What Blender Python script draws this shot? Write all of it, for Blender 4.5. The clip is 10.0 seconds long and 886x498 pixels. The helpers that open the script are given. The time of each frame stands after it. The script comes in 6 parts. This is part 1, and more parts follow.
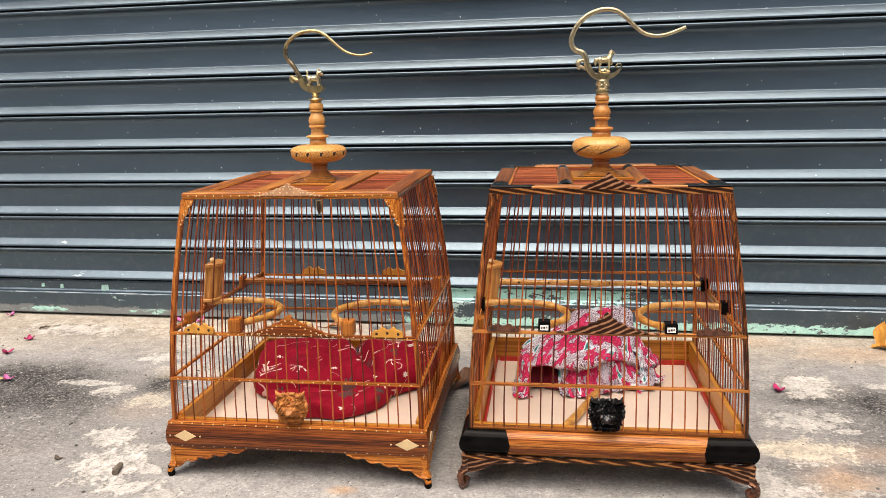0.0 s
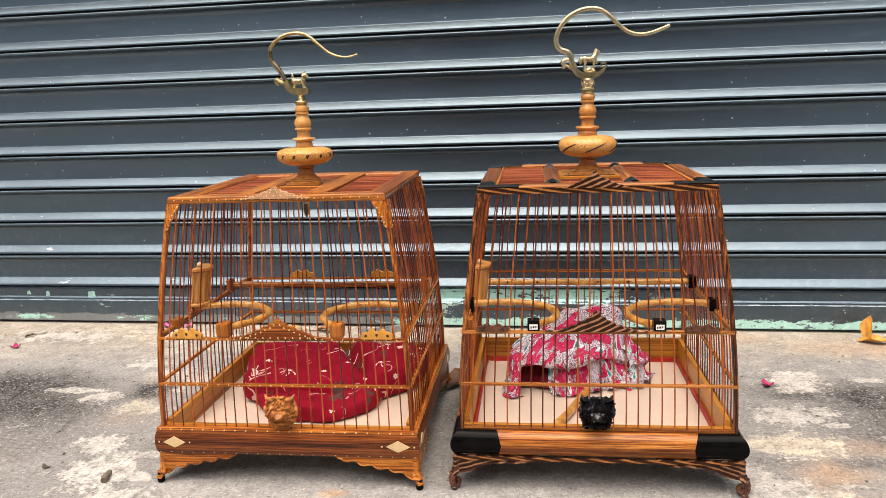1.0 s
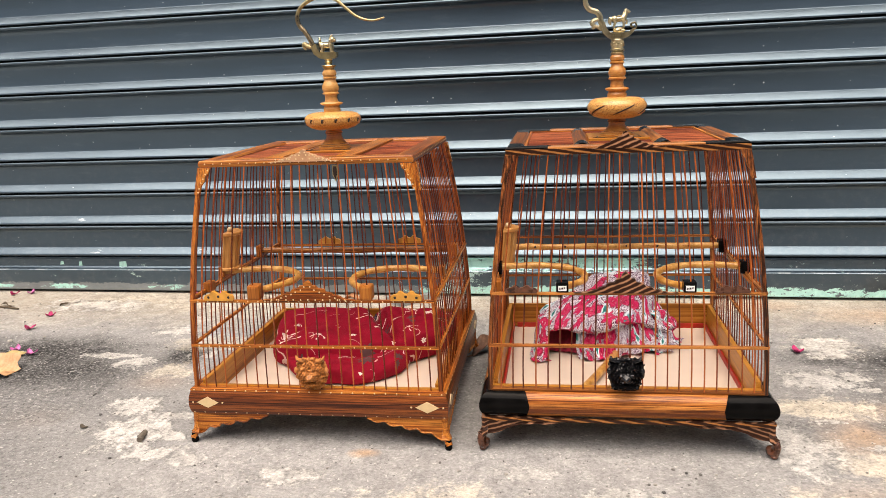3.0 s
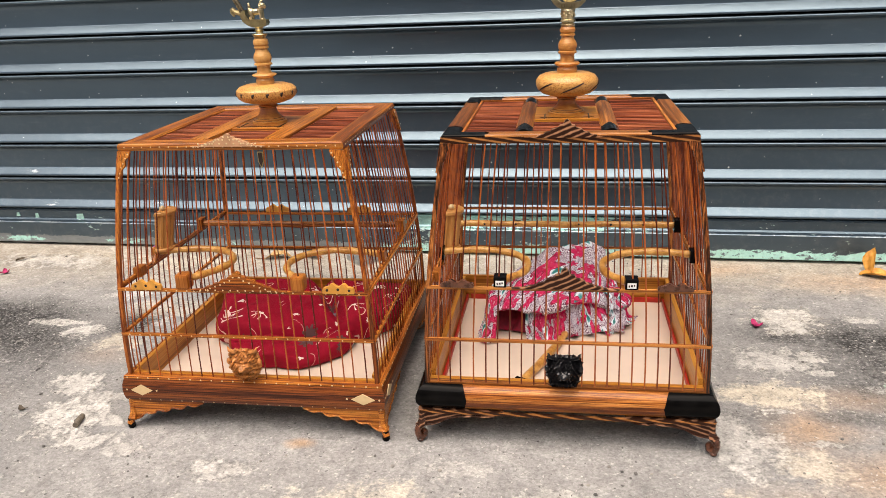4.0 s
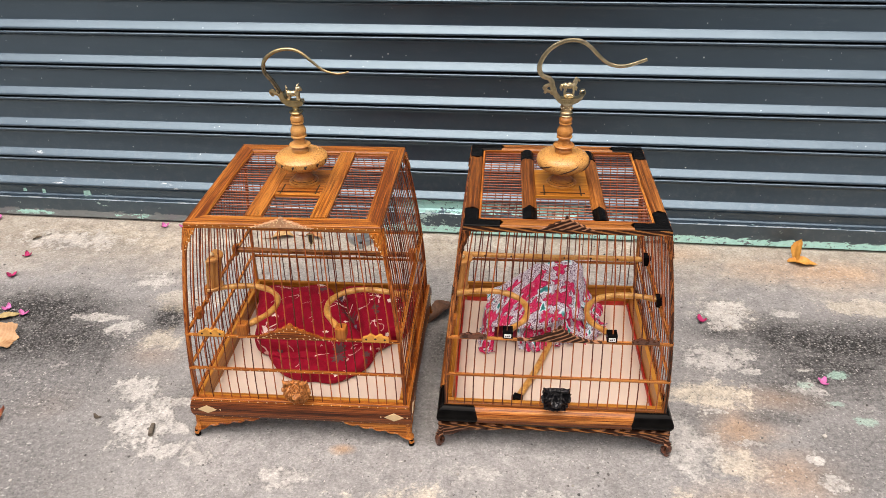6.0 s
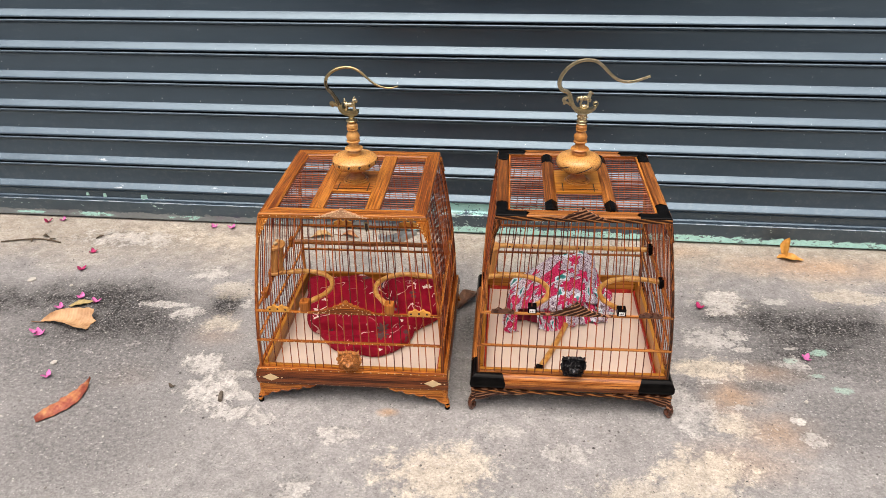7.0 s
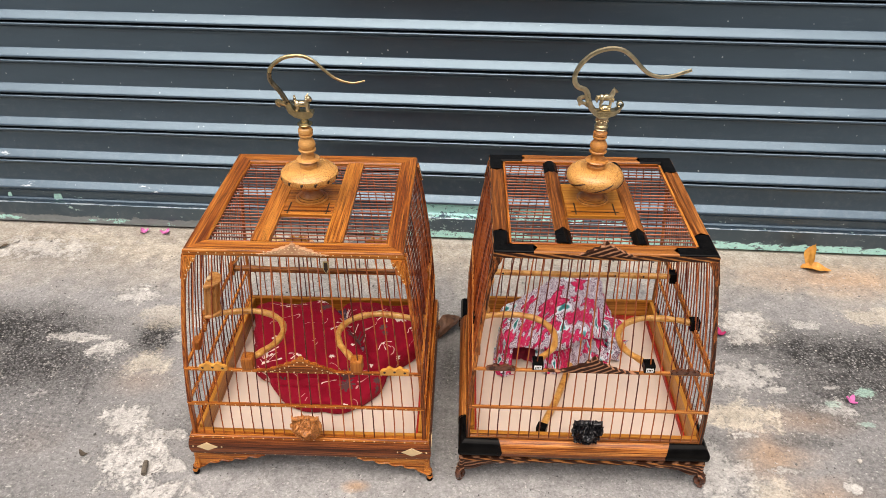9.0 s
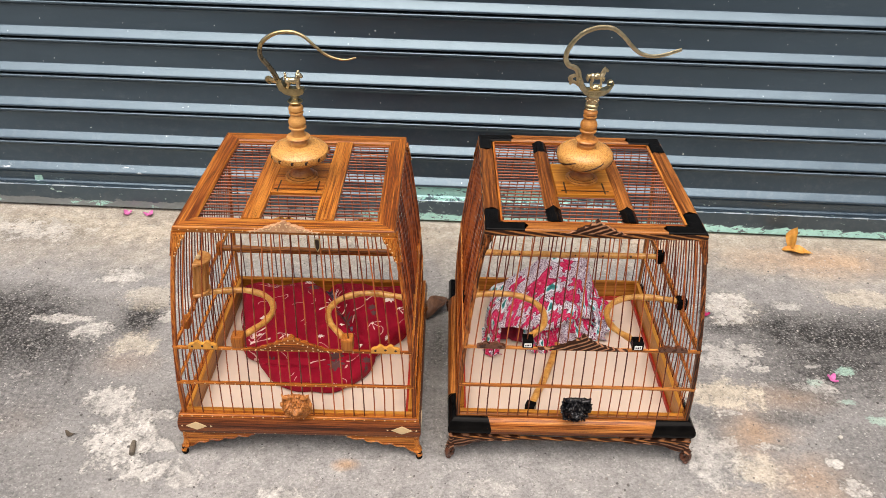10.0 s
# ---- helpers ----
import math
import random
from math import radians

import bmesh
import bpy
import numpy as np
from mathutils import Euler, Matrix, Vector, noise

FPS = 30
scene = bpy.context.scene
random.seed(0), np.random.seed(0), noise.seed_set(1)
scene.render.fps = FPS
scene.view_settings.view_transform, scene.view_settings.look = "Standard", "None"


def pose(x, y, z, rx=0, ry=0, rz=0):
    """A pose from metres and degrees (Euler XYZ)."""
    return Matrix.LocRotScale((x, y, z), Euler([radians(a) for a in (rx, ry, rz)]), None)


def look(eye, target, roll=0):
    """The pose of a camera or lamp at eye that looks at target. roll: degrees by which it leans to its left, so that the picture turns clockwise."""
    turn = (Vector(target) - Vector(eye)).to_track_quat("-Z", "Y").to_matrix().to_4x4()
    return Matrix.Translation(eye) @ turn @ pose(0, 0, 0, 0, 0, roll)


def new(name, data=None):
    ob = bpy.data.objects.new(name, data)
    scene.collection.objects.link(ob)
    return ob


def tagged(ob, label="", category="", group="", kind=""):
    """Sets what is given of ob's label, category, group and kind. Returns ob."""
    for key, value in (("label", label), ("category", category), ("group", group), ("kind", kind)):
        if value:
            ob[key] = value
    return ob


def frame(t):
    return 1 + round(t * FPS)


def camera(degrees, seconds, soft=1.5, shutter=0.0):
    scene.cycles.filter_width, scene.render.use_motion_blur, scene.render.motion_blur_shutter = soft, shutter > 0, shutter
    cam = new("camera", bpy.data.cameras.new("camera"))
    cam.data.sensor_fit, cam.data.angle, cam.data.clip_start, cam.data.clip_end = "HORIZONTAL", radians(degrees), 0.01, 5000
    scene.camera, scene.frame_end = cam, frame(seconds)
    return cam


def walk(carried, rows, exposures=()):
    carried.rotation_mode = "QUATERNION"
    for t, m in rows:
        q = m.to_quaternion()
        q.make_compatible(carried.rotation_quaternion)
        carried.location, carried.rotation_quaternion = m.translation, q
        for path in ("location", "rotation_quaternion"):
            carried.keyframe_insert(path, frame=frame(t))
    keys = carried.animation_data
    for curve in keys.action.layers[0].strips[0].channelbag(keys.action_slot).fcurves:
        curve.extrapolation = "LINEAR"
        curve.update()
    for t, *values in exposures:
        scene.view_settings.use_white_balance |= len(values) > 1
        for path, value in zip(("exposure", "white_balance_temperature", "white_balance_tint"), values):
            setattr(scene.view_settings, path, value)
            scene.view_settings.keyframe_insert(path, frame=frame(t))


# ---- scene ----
cam = camera(61.0, 10.0, soft=0.6)
PATH = [
    (0, (0.509, -0.874, 0.495), (0.235, 1.067, 0.094), -1.3),
    (0.5, (0.522, -0.872, 0.495), (0.26, 1.07, 0.093), -1.7),
    (1, (0.51, -0.873, 0.494), (0.265, 1.072, 0.096), -2.0),
    (1.5, (0.533, -0.867, 0.49), (0.293, 1.077, 0.087), -2.2),
    (2, (0.522, -0.876, 0.486), (0.273, 1.066, 0.08), -2.3),
    (2.2, (0.499, -0.883, 0.488), (0.239, 1.056, 0.074), -2.3),
    (3.3, (0.51, -0.875, 0.472), (0.195, 1.042, -0.001), -2.7),
    (3.5, (0.551, -0.864, 0.477), (0.234, 1.048, -0.019), -2.8),
    (4, (0.575, -0.798, 0.552), (0.269, 1.059, -0.124), -2.5),
    (4.5, (0.492, -0.742, 0.791), (0.233, 0.989, -0.176), -1.8),
    (5, (0.476, -0.711, 0.828), (0.3, 0.959, -0.257), -0.5),
    (5.2, (0.476, -0.717, 0.836), (0.329, 0.957, -0.248), -0.1),
    (6.3, (0.491, -0.934, 0.899), (0.341, 0.791, -0.103), -1.0),
    (6.5, (0.476, -0.973, 0.904), (0.324, 0.756, -0.09), -1.0),
    (7, (0.45, -1.062, 0.94), (0.296, 0.674, -0.041), -0.9),
    (7.5, (0.451, -1.018, 0.946), (0.312, 0.711, -0.049), -0.8),
    (8, (0.478, -0.92, 0.923), (0.363, 0.799, -0.092), -0.6),
    (8.5, (0.449, -0.835, 0.907), (0.368, 0.867, -0.141), -0.2),
    (9, (0.397, -0.762, 0.897), (0.351, 0.924, -0.178), 0.5),
    (9.5, (0.38, -0.76, 0.894), (0.367, 0.915, -0.201), 1.1),
    (10, (0.382, -0.772, 0.886), (0.391, 0.899, -0.213), 1.6),
]
walk(cam, [(t, look(eye, target, roll)) for t, eye, target, roll in PATH], [(0.0, 0.61, 7120, 12), (3.5, 0.62, 7120, 12), (4.5, 0.38, 6880, 11), (6.5, 0.34, 6760, 13), (8.0, 0.31, 6740, 12), (10.0, 0.35, 6760, 11)])


# ---- light: overcast day, soft high sun ----
world = bpy.data.worlds.new("sky")
scene.world = world
world.use_nodes = True
wn = world.node_tree
sky = wn.nodes.new("ShaderNodeTexSky")
sky.sky_type = "NISHITA"
sky.sun_disc = False
sky.sun_elevation = radians(75)
sky.sun_rotation = radians(196)
sky.dust_density = 6.0
sky.ozone_density = 0.6
wn.links.new(sky.outputs[0], wn.nodes["Background"].inputs[0])
wn.nodes["Background"].inputs[1].default_value = 0.098
sun_data = bpy.data.lights.new("sun", "SUN")
sun_data.energy, sun_data.angle, sun_data.color = 3.92, radians(76), (1.0, 0.94, 0.895)
sun = new("sun", sun_data)
sun.matrix_world = look((-0.32, -1.1, 4.2), (0, 0, 0))


# ---- node helpers ----
def material(name):
    m = bpy.data.materials.new(name)
    m.use_nodes = True
    return m, m.node_tree, m.node_tree.nodes["Principled BSDF"]


def node(nt, kind, ins=None, **attrs):
    n = nt.nodes.new(kind)
    for k, v in attrs.items():
        setattr(n, k, v)
    for k, v in (ins or {}).items():
        if isinstance(v, bpy.types.NodeSocket):
            nt.links.new(v, n.inputs[k])
        else:
            n.inputs[k].default_value = v
    return n


def ramp(nt, fac, stops, interpolation="LINEAR"):
    n = nt.nodes.new("ShaderNodeValToRGB")
    n.color_ramp.interpolation = interpolation
    el = n.color_ramp.elements
    while len(el) < len(stops):
        el.new(0.5)
    for e, (p, c) in zip(el, stops):
        e.position = p
        e.color = (*c, 1) if len(c) == 3 else c
    nt.links.new(fac, n.inputs[0])
    return n.outputs[0]


def grey(v):
    return (v, v, v)


def mixc(nt, fac, a, b, blend="MIX"):
    n = nt.nodes.new("ShaderNodeMix")
    n.data_type, n.blend_type = "RGBA", blend
    for sock, v in ((n.inputs[0], fac), (n.inputs[6], a), (n.inputs[7], b)):
        if isinstance(v, bpy.types.NodeSocket):
            nt.links.new(v, sock)
        else:
            sock.default_value = v if not isinstance(v, tuple) else (*v, 1) if len(v) == 3 else v
    return n.outputs[2]


def maths(nt, op, a, b=0.0, clamp=False):
    n = nt.nodes.new("ShaderNodeMath")
    n.operation, n.use_clamp = op, clamp
    for i, v in enumerate((a, b)):
        if isinstance(v, bpy.types.NodeSocket):
            nt.links.new(v, n.inputs[i])
        else:
            n.inputs[i].default_value = v
    return n.outputs[0]


def noise_tex(nt, vec, scale, detail=4.0, rough=0.55):
    return node(nt, "ShaderNodeTexNoise", {"Vector": vec, "Scale": scale, "Detail": detail, "Roughness": rough}).outputs[0]


def bump(nt, bsdf, height, strength, distance):
    b = node(nt, "ShaderNodeBump", {"Height": height, "Strength": strength, "Distance": distance})
    nt.links.new(b.outputs[0], bsdf.inputs["Normal"])


def jittered(nt):
    """Object coordinates, shifted by each object's own random number."""
    tc = node(nt, "ShaderNodeTexCoord")
    info = node(nt, "ShaderNodeObjectInfo")
    off = maths(nt, "MULTIPLY", info.outputs["Random"], 7.0)
    return node(nt, "ShaderNodeVectorMath", {0: tc.outputs["Object"], 1: off}, operation="ADD").outputs[0], info.outputs["Random"]


def wood(name, dark, mid, light, axis="x", fine=620.0, rough=0.38, coat=0.20, vary=0.08, pore=0.9, relief=0.35, warm=0.85):
    m, nt, bs = material(name)
    vec, rnd = jittered(nt)
    stretch = [fine] * 3
    stretch["xyz".index(axis)] = fine * 0.016
    dark, mid, light = [(r, warm * g, (1.5 * warm - 0.5) * b) for r, g, b in (dark, mid, light)]
    mp = node(nt, "ShaderNodeMapping", {"Vector": vec, "Scale": stretch})
    grain = noise_tex(nt, mp.outputs[0], 1.0, 5.0, 0.6)
    broad = noise_tex(nt, mp.outputs[0], 0.18, 3.0, 0.6)
    f = maths(nt, "ADD", maths(nt, "MULTIPLY", grain, 0.6), maths(nt, "MULTIPLY", broad, 0.4))
    f = maths(nt, "ADD", f, maths(nt, "MULTIPLY", maths(nt, "SUBTRACT", rnd, 0.5), vary))
    col = ramp(nt, f, [(0.42, dark), (0.50, mid), (0.59, light)])
    pores = noise_tex(nt, mp.outputs[0], 2.1, 3.0, 0.7)
    col = mixc(nt, pore, col, ramp(nt, pores, [(0.38, grey(0.20)), (0.47, grey(0.85)), (0.58, grey(1.05)), (0.68, grey(1.3))]), "MULTIPLY")
    nt.links.new(col, bs.inputs["Base Color"])
    r = maths(nt, "ADD", maths(nt, "MULTIPLY", grain, 0.25), rough - 0.1)
    nt.links.new(r, bs.inputs["Roughness"])
    bs.inputs["Coat Weight"].default_value = coat
    bs.inputs["Coat Roughness"].default_value = 0.18
    bs.inputs["Specular IOR Level"].default_value = 0.20
    bump(nt, bs, grain, relief, 0.0006)
    return m


def zebra(name, direction, scale=95.0, dark=(0.030, 0.011, 0.006), light=(0.38, 0.16, 0.065), wobble=6.0, mirror=False):
    m, nt, bs = material(name)
    tc = node(nt, "ShaderNodeTexCoord")
    base = node(nt, "ShaderNodeVectorMath", {0: tc.outputs["Object"]}, operation="ABSOLUTE").outputs[0] if mirror else tc.outputs["Object"]
    d = node(nt, "ShaderNodeVectorMath", {0: base, 1: direction}, operation="DOT_PRODUCT").outputs["Value"]
    wob = noise_tex(nt, tc.outputs["Object"], 26.0, 4.0, 0.6)
    ph = maths(nt, "ADD", maths(nt, "MULTIPLY", d, scale * 2 * math.pi), maths(nt, "MULTIPLY", wob, wobble))
    s = maths(nt, "ADD", maths(nt, "MULTIPLY", maths(nt, "SINE", ph), 0.38), noise_tex(nt, tc.outputs["Object"], 70.0, 4.0, 0.7))
    col = ramp(nt, s, [(0.02, light), (0.26, tuple(0.72 * c for c in light)), (0.40, tuple(0.22 * c for c in light)), (0.56, dark)])
    nt.links.new(col, bs.inputs["Base Color"])
    bs.inputs["Roughness"].default_value = 0.36
    bs.inputs["Specular IOR Level"].default_value = 0.15
    bump(nt, bs, wob, 0.15, 0.001)
    return m


def plain(name, colour, rough=0.5, metal=0.0, spread=0.25, scale=60.0, bumpy=0.2, coat=0.0, spec=0.4):
    m, nt, bs = material(name)
    vec = jittered(nt)[0]
    n1 = noise_tex(nt, vec, scale, 5.0)
    lo, hi = tuple(c * (1 - spread) for c in colour), tuple(min(1.0, c * (1 + spread)) for c in colour)
    nt.links.new(ramp(nt, n1, [(0.3, lo), (0.7, hi)]), bs.inputs["Base Color"])
    nt.links.new(maths(nt, "ADD", maths(nt, "MULTIPLY", n1, 0.2), rough - 0.1), bs.inputs["Roughness"])
    bs.inputs["Metallic"].default_value = metal
    bs.inputs["Coat Weight"].default_value = coat
    bs.inputs["Specular IOR Level"].default_value = spec
    bump(nt, bs, noise_tex(nt, vec, scale * 6, 3.0), bumpy, 0.001)
    return m


GOLD_D, GOLD_M, GOLD_L = (0.17, 0.042, 0.006), (0.37, 0.125, 0.018), (0.56, 0.24, 0.045)
BROWN_D, BROWN_M, BROWN_L = (0.035, 0.011, 0.005), (0.12, 0.034, 0.010), (0.26, 0.085, 0.022)
GOLD = {a: wood("golden_wood_" + a, GOLD_D, GOLD_M, GOLD_L, a) for a in "xyz"}
BROWN = {a: wood("brown_wood_" + a, BROWN_D, BROWN_M, BROWN_L, a) for a in "xyz"}
TOPWOOD = {a: wood("top_wood_" + a, (0.14, 0.035, 0.007), (0.33, 0.105, 0.016), (0.50, 0.205, 0.036), a, warm=0.93) for a in "xyz"}
MIDWOOD = {a: wood("red_brown_wood_" + a, (0.095, 0.026, 0.006), (0.225, 0.072, 0.014), (0.41, 0.155, 0.034), a, warm=1.0, fine=820.0, pore=0.65) for a in "xyz"}
INNER = {a: wood("honey_wood_" + a, (0.25, 0.085, 0.010), (0.42, 0.17, 0.022), (0.52, 0.24, 0.04), a, fine=300, pore=0.22, warm=0.97, relief=0.15) for a in "xyz"}
BAMBOO = wood("bamboo_bar", (0.085, 0.015, 0.005), (0.215, 0.050, 0.012), (0.40, 0.118, 0.027), "z", fine=300, rough=0.30, vary=0.24, pore=0.45, coat=0.45)
SLATWOOD = wood("bamboo_slat", (0.095, 0.020, 0.008), (0.21, 0.055, 0.023), (0.34, 0.115, 0.050), "x", fine=300, rough=0.35, vary=0.2)


def rattan(name):
    """Peeled cane: pale, mottled with short darker flecks."""
    m, nt, bs = material(name)
    vec = jittered(nt)[0]
    blotch = noise_tex(nt, vec, 75.0, 5.0, 0.7)
    fleck = noise_tex(nt, vec, 330.0, 4.0, 0.7)
    col = ramp(nt, blotch, [(0.36, (0.36, 0.145, 0.022)), (0.50, (0.54, 0.26, 0.055)), (0.64, (0.66, 0.37, 0.105))])
    col = mixc(nt, maths(nt, "MULTIPLY", maths(nt, "SUBTRACT", fleck, 0.57), 6.0, clamp=True), col, (0.24, 0.085, 0.014))
    nt.links.new(col, bs.inputs["Base Color"])
    bs.inputs["Roughness"].default_value = 0.36
    bs.inputs["Coat Weight"].default_value = 0.2
    bump(nt, bs, maths(nt, "ADD", blotch, maths(nt, "MULTIPLY", fleck, 0.5)), 0.3, 0.0008)
    return m


RATTAN = rattan("rattan")


def turned(name, dark, light):
    """Lathe-turned wood: fine rings and slow blotches."""
    m, nt, bs = material(name)
    vec = jittered(nt)[0]
    rings = noise_tex(nt, node(nt, "ShaderNodeMapping", {"Vector": vec, "Scale": (60.0, 60.0, 1500.0)}).outputs[0], 1.0, 3.0, 0.6)
    blotch = noise_tex(nt, vec, 130.0, 5.0, 0.65)
    f = maths(nt, "ADD", maths(nt, "MULTIPLY", rings, 0.4), maths(nt, "MULTIPLY", blotch, 0.6))
    nt.links.new(ramp(nt, f, [(0.38, dark), (0.52, tuple(0.5 * (p + q) for p, q in zip(dark, light))), (0.64, light)]), bs.inputs["Base Color"])
    bs.inputs["Roughness"].default_value = 0.36
    bs.inputs["Coat Weight"].default_value = 0.2
    bump(nt, bs, rings, 0.25, 0.0006)
    return m


TURNED = turned("turned_yellow_wood", (0.46, 0.205, 0.048), (0.66, 0.36, 0.11))
TURNED_RED = turned("turned_orange_wood", (0.34, 0.115, 0.022), (0.60, 0.28, 0.065))
PALE = wood("pale_honey_wood", (0.44, 0.19, 0.050), (0.52, 0.245, 0.072), (0.58, 0.29, 0.095), "z", fine=260, pore=0.08, warm=1.0, relief=0.08)
ZEBRA_X = zebra("striped_wood_diagonal", (-0.46, -0.30, 1.0), 150.0, light=(0.43, 0.21, 0.115), wobble=8.0)
ZEBRA_LEG = zebra("striped_wood_leg", (0.30, 0.30, 1.0), 165.0, light=(0.34, 0.165, 0.092), wobble=9.0, mirror=True)
ZEBRA_Z = wood("dark_streaked_wood", (0.025, 0.010, 0.005), (0.20, 0.068, 0.019), (0.42, 0.175, 0.050), "z", fine=420)
ZEBRA_R = zebra("striped_wood_rail", (0.17, 0.17, 1.0), 170.0, light=(0.40, 0.16, 0.05), wobble=2.0)
EBONY = plain("ebony", (0.004, 0.0038, 0.0038), 0.13, spread=0.4, spec=0.05, bumpy=0.03)
BLACKCARVE = plain("black_carving", (0.004, 0.004, 0.005), 0.22, spec=0.5, bumpy=0.02)
DARKBROWN = plain("dark_carved_wood", (0.085, 0.030, 0.015), 0.28, spread=0.7, scale=120, coat=0.3)
REDCARVE = plain("carved_boxwood", (0.40, 0.155, 0.042), 0.42, spread=0.5, scale=220, spec=0.3, coat=0.15)
# hook stem metal: patina plus a dark reflection put into the colour
DARKENED_BRASS = plain("darkened_brass", (0.24, 0.185, 0.11), 0.28, metal=1.0, spread=0.4, scale=140)
BONE = plain("bone", (0.64, 0.47, 0.26), 0.4, spread=0.12)
BRASS = plain("aged_brass", (0.44, 0.35, 0.18), 0.34, metal=1.0, spread=0.3, scale=140)
OLDBRASS = plain("pale_brass", (0.56, 0.47, 0.29), 0.32, metal=1.0, spread=0.25, scale=140)
DARKINK = plain("dark_inlay", (0.02, 0.009, 0.005), 0.5)
TRAY = plain("tray_board", (0.66, 0.54, 0.44), 0.6, spread=0.05, scale=14, bumpy=0.05)
REDLINE = plain("red_lining", (0.42, 0.022, 0.012), 0.5)
STEEL = plain("grey_steel", (0.36, 0.38, 0.38), 0.42, metal=0.7, spread=0.3)
WHITE = plain("white_label", (0.8, 0.8, 0.78), 0.5, spread=0.05)


def burl(name):
    m, nt, bs = material(name)
    tc = node(nt, "ShaderNodeTexCoord")
    v = node(nt, "ShaderNodeTexVoronoi", {"Vector": tc.outputs["Object"], "Scale": 520.0})
    n1 = noise_tex(nt, tc.outputs["Object"], 60.0, 4.0)
    f = maths(nt, "ADD", maths(nt, "MULTIPLY", v.outputs["Distance"], 0.9), maths(nt, "MULTIPLY", n1, 0.35))
    col = ramp(nt, f, [(0.28, (0.13, 0.038, 0.008)), (0.45, (0.48, 0.205, 0.042)), (0.75, (0.64, 0.34, 0.095))])
    nt.links.new(col, bs.inputs["Base Color"])
    bs.inputs["Roughness"].default_value = 0.38
    bs.inputs["Coat Weight"].default_value = 0.25
    bump(nt, bs, v.outputs["Distance"], 0.5, 0.0008)
    return m


YELLOW = plain("yellow_boxwood", (0.58, 0.27, 0.045), 0.4, spread=0.22, scale=90, bumpy=0.05, coat=0.2)
MOULD = {a: wood("orange_wood_" + a, (0.16, 0.041, 0.009), (0.39, 0.132, 0.026), (0.60, 0.258, 0.066), a, coat=0.22, warm=0.95) for a in "xyz"}
BURL = burl("speckled_burl")
POSTWOOD = wood("post_wood", (0.105, 0.023, 0.005), (0.28, 0.074, 0.013), (0.48, 0.165, 0.030), "z", fine=500, pore=0.6, warm=0.95)
BLOCK = wood("block_wood", (0.27, 0.095, 0.016), (0.36, 0.14, 0.026), (0.46, 0.20, 0.04), "z", fine=380, pore=0.25)


# ---- mesh helpers ----
def part(name, bm, m, parent, label="", smooth=False):
    bmesh.ops.recalc_face_normals(bm, faces=bm.faces)
    me = bpy.data.meshes.new(name)
    bm.to_mesh(me)
    bm.free()
    me.materials.append(m)
    if smooth:
        me.shade_smooth()
        me.set_sharp_from_angle(angle=radians(38 if smooth is True else smooth))
    ob = new(name, me)
    ob.parent = parent
    if label:
        tagged(ob, label)
    return ob


def thing(name, at, label, category, group="", kind="", rz=0.0):
    ob = new(name)
    ob.empty_display_size = 0.05
    ob.matrix_world = pose(*at, 0, 0, rz)
    return tagged(ob, label, category, group, kind)


def add_box(bm, x0, x1, y0, y1, z0, z1, bevel=0.0):
    r = bmesh.ops.create_cube(bm, size=1.0)
    for v in r["verts"]:
        v.co = Vector((x0 + (v.co.x + 0.5) * (x1 - x0), y0 + (v.co.y + 0.5) * (y1 - y0), z0 + (v.co.z + 0.5) * (z1 - z0)))
    if bevel:
        edges = list({e for v in r["verts"] for e in v.link_edges})
        bmesh.ops.bevel(bm, geom=edges, offset=bevel, segments=2, affect="EDGES", profile=0.6)
    return bm


def box(*args, bevel=0.0):
    return add_box(bmesh.new(), *args, bevel=bevel)


def add_sweep(bm, pts, radius, n=6, flat=1.0, caps=True):
    """A tube along pts. radius: one number or one a point; flat: width across the path's plane."""
    pts = [Vector(p) for p in pts]
    radii = radius if isinstance(radius, (list, tuple)) else [radius] * len(pts)
    rings, side = [], None
    for i, p in enumerate(pts):
        t = (pts[min(i + 1, len(pts) - 1)] - pts[max(i - 1, 0)]).normalized()
        if side is None:
            side = t.cross(Vector((0, 1, 0)) if abs(t.y) < 0.9 else Vector((0, 0, 1))).normalized()
        side = (side - t * side.dot(t)).normalized()
        up = t.cross(side)
        rings.append([bm.verts.new(p + radii[i] * (math.cos(a) * side + flat * math.sin(a) * up)) for a in (2 * math.pi * k / n for k in range(n))])
    for a, b in zip(rings, rings[1:]):
        for k in range(n):
            bm.faces.new((a[k], a[(k + 1) % n], b[(k + 1) % n], b[k]))
    if caps:
        bm.faces.new(rings[0])
        bm.faces.new(rings[-1])
    return bm


def sweep(pts, radius, n=6, flat=1.0):
    return add_sweep(bmesh.new(), pts, radius, n, flat)


def spline(pts, per=6):
    """A smooth line through the points."""
    P = [Vector(p) for p in pts]
    out = []
    for i in range(len(P) - 1):
        a, b, c, d = P[max(i - 1, 0)], P[i], P[i + 1], P[min(i + 2, len(P) - 1)]
        for k in range(per):
            t = k / per
            out.append(0.5 * ((2 * b) + (c - a) * t + (2 * a - 5 * b + 4 * c - d) * t * t + (3 * b - a - 3 * c + d) * t ** 3))
    return out + [P[-1]]


def add_lathe(bm, profile, x=0.0, y=0.0, n=32):
    rings = [[bm.verts.new((x + r * math.cos(2 * math.pi * k / n), y + r * math.sin(2 * math.pi * k / n), z)) for k in range(n)] for r, z in profile]
    for a, b in zip(rings, rings[1:]):
        for k in range(n):
            bm.faces.new((a[k], a[(k + 1) % n], b[(k + 1) % n], b[k]))
    bm.faces.new(rings[0])
    bm.faces.new(rings[-1])
    return bm


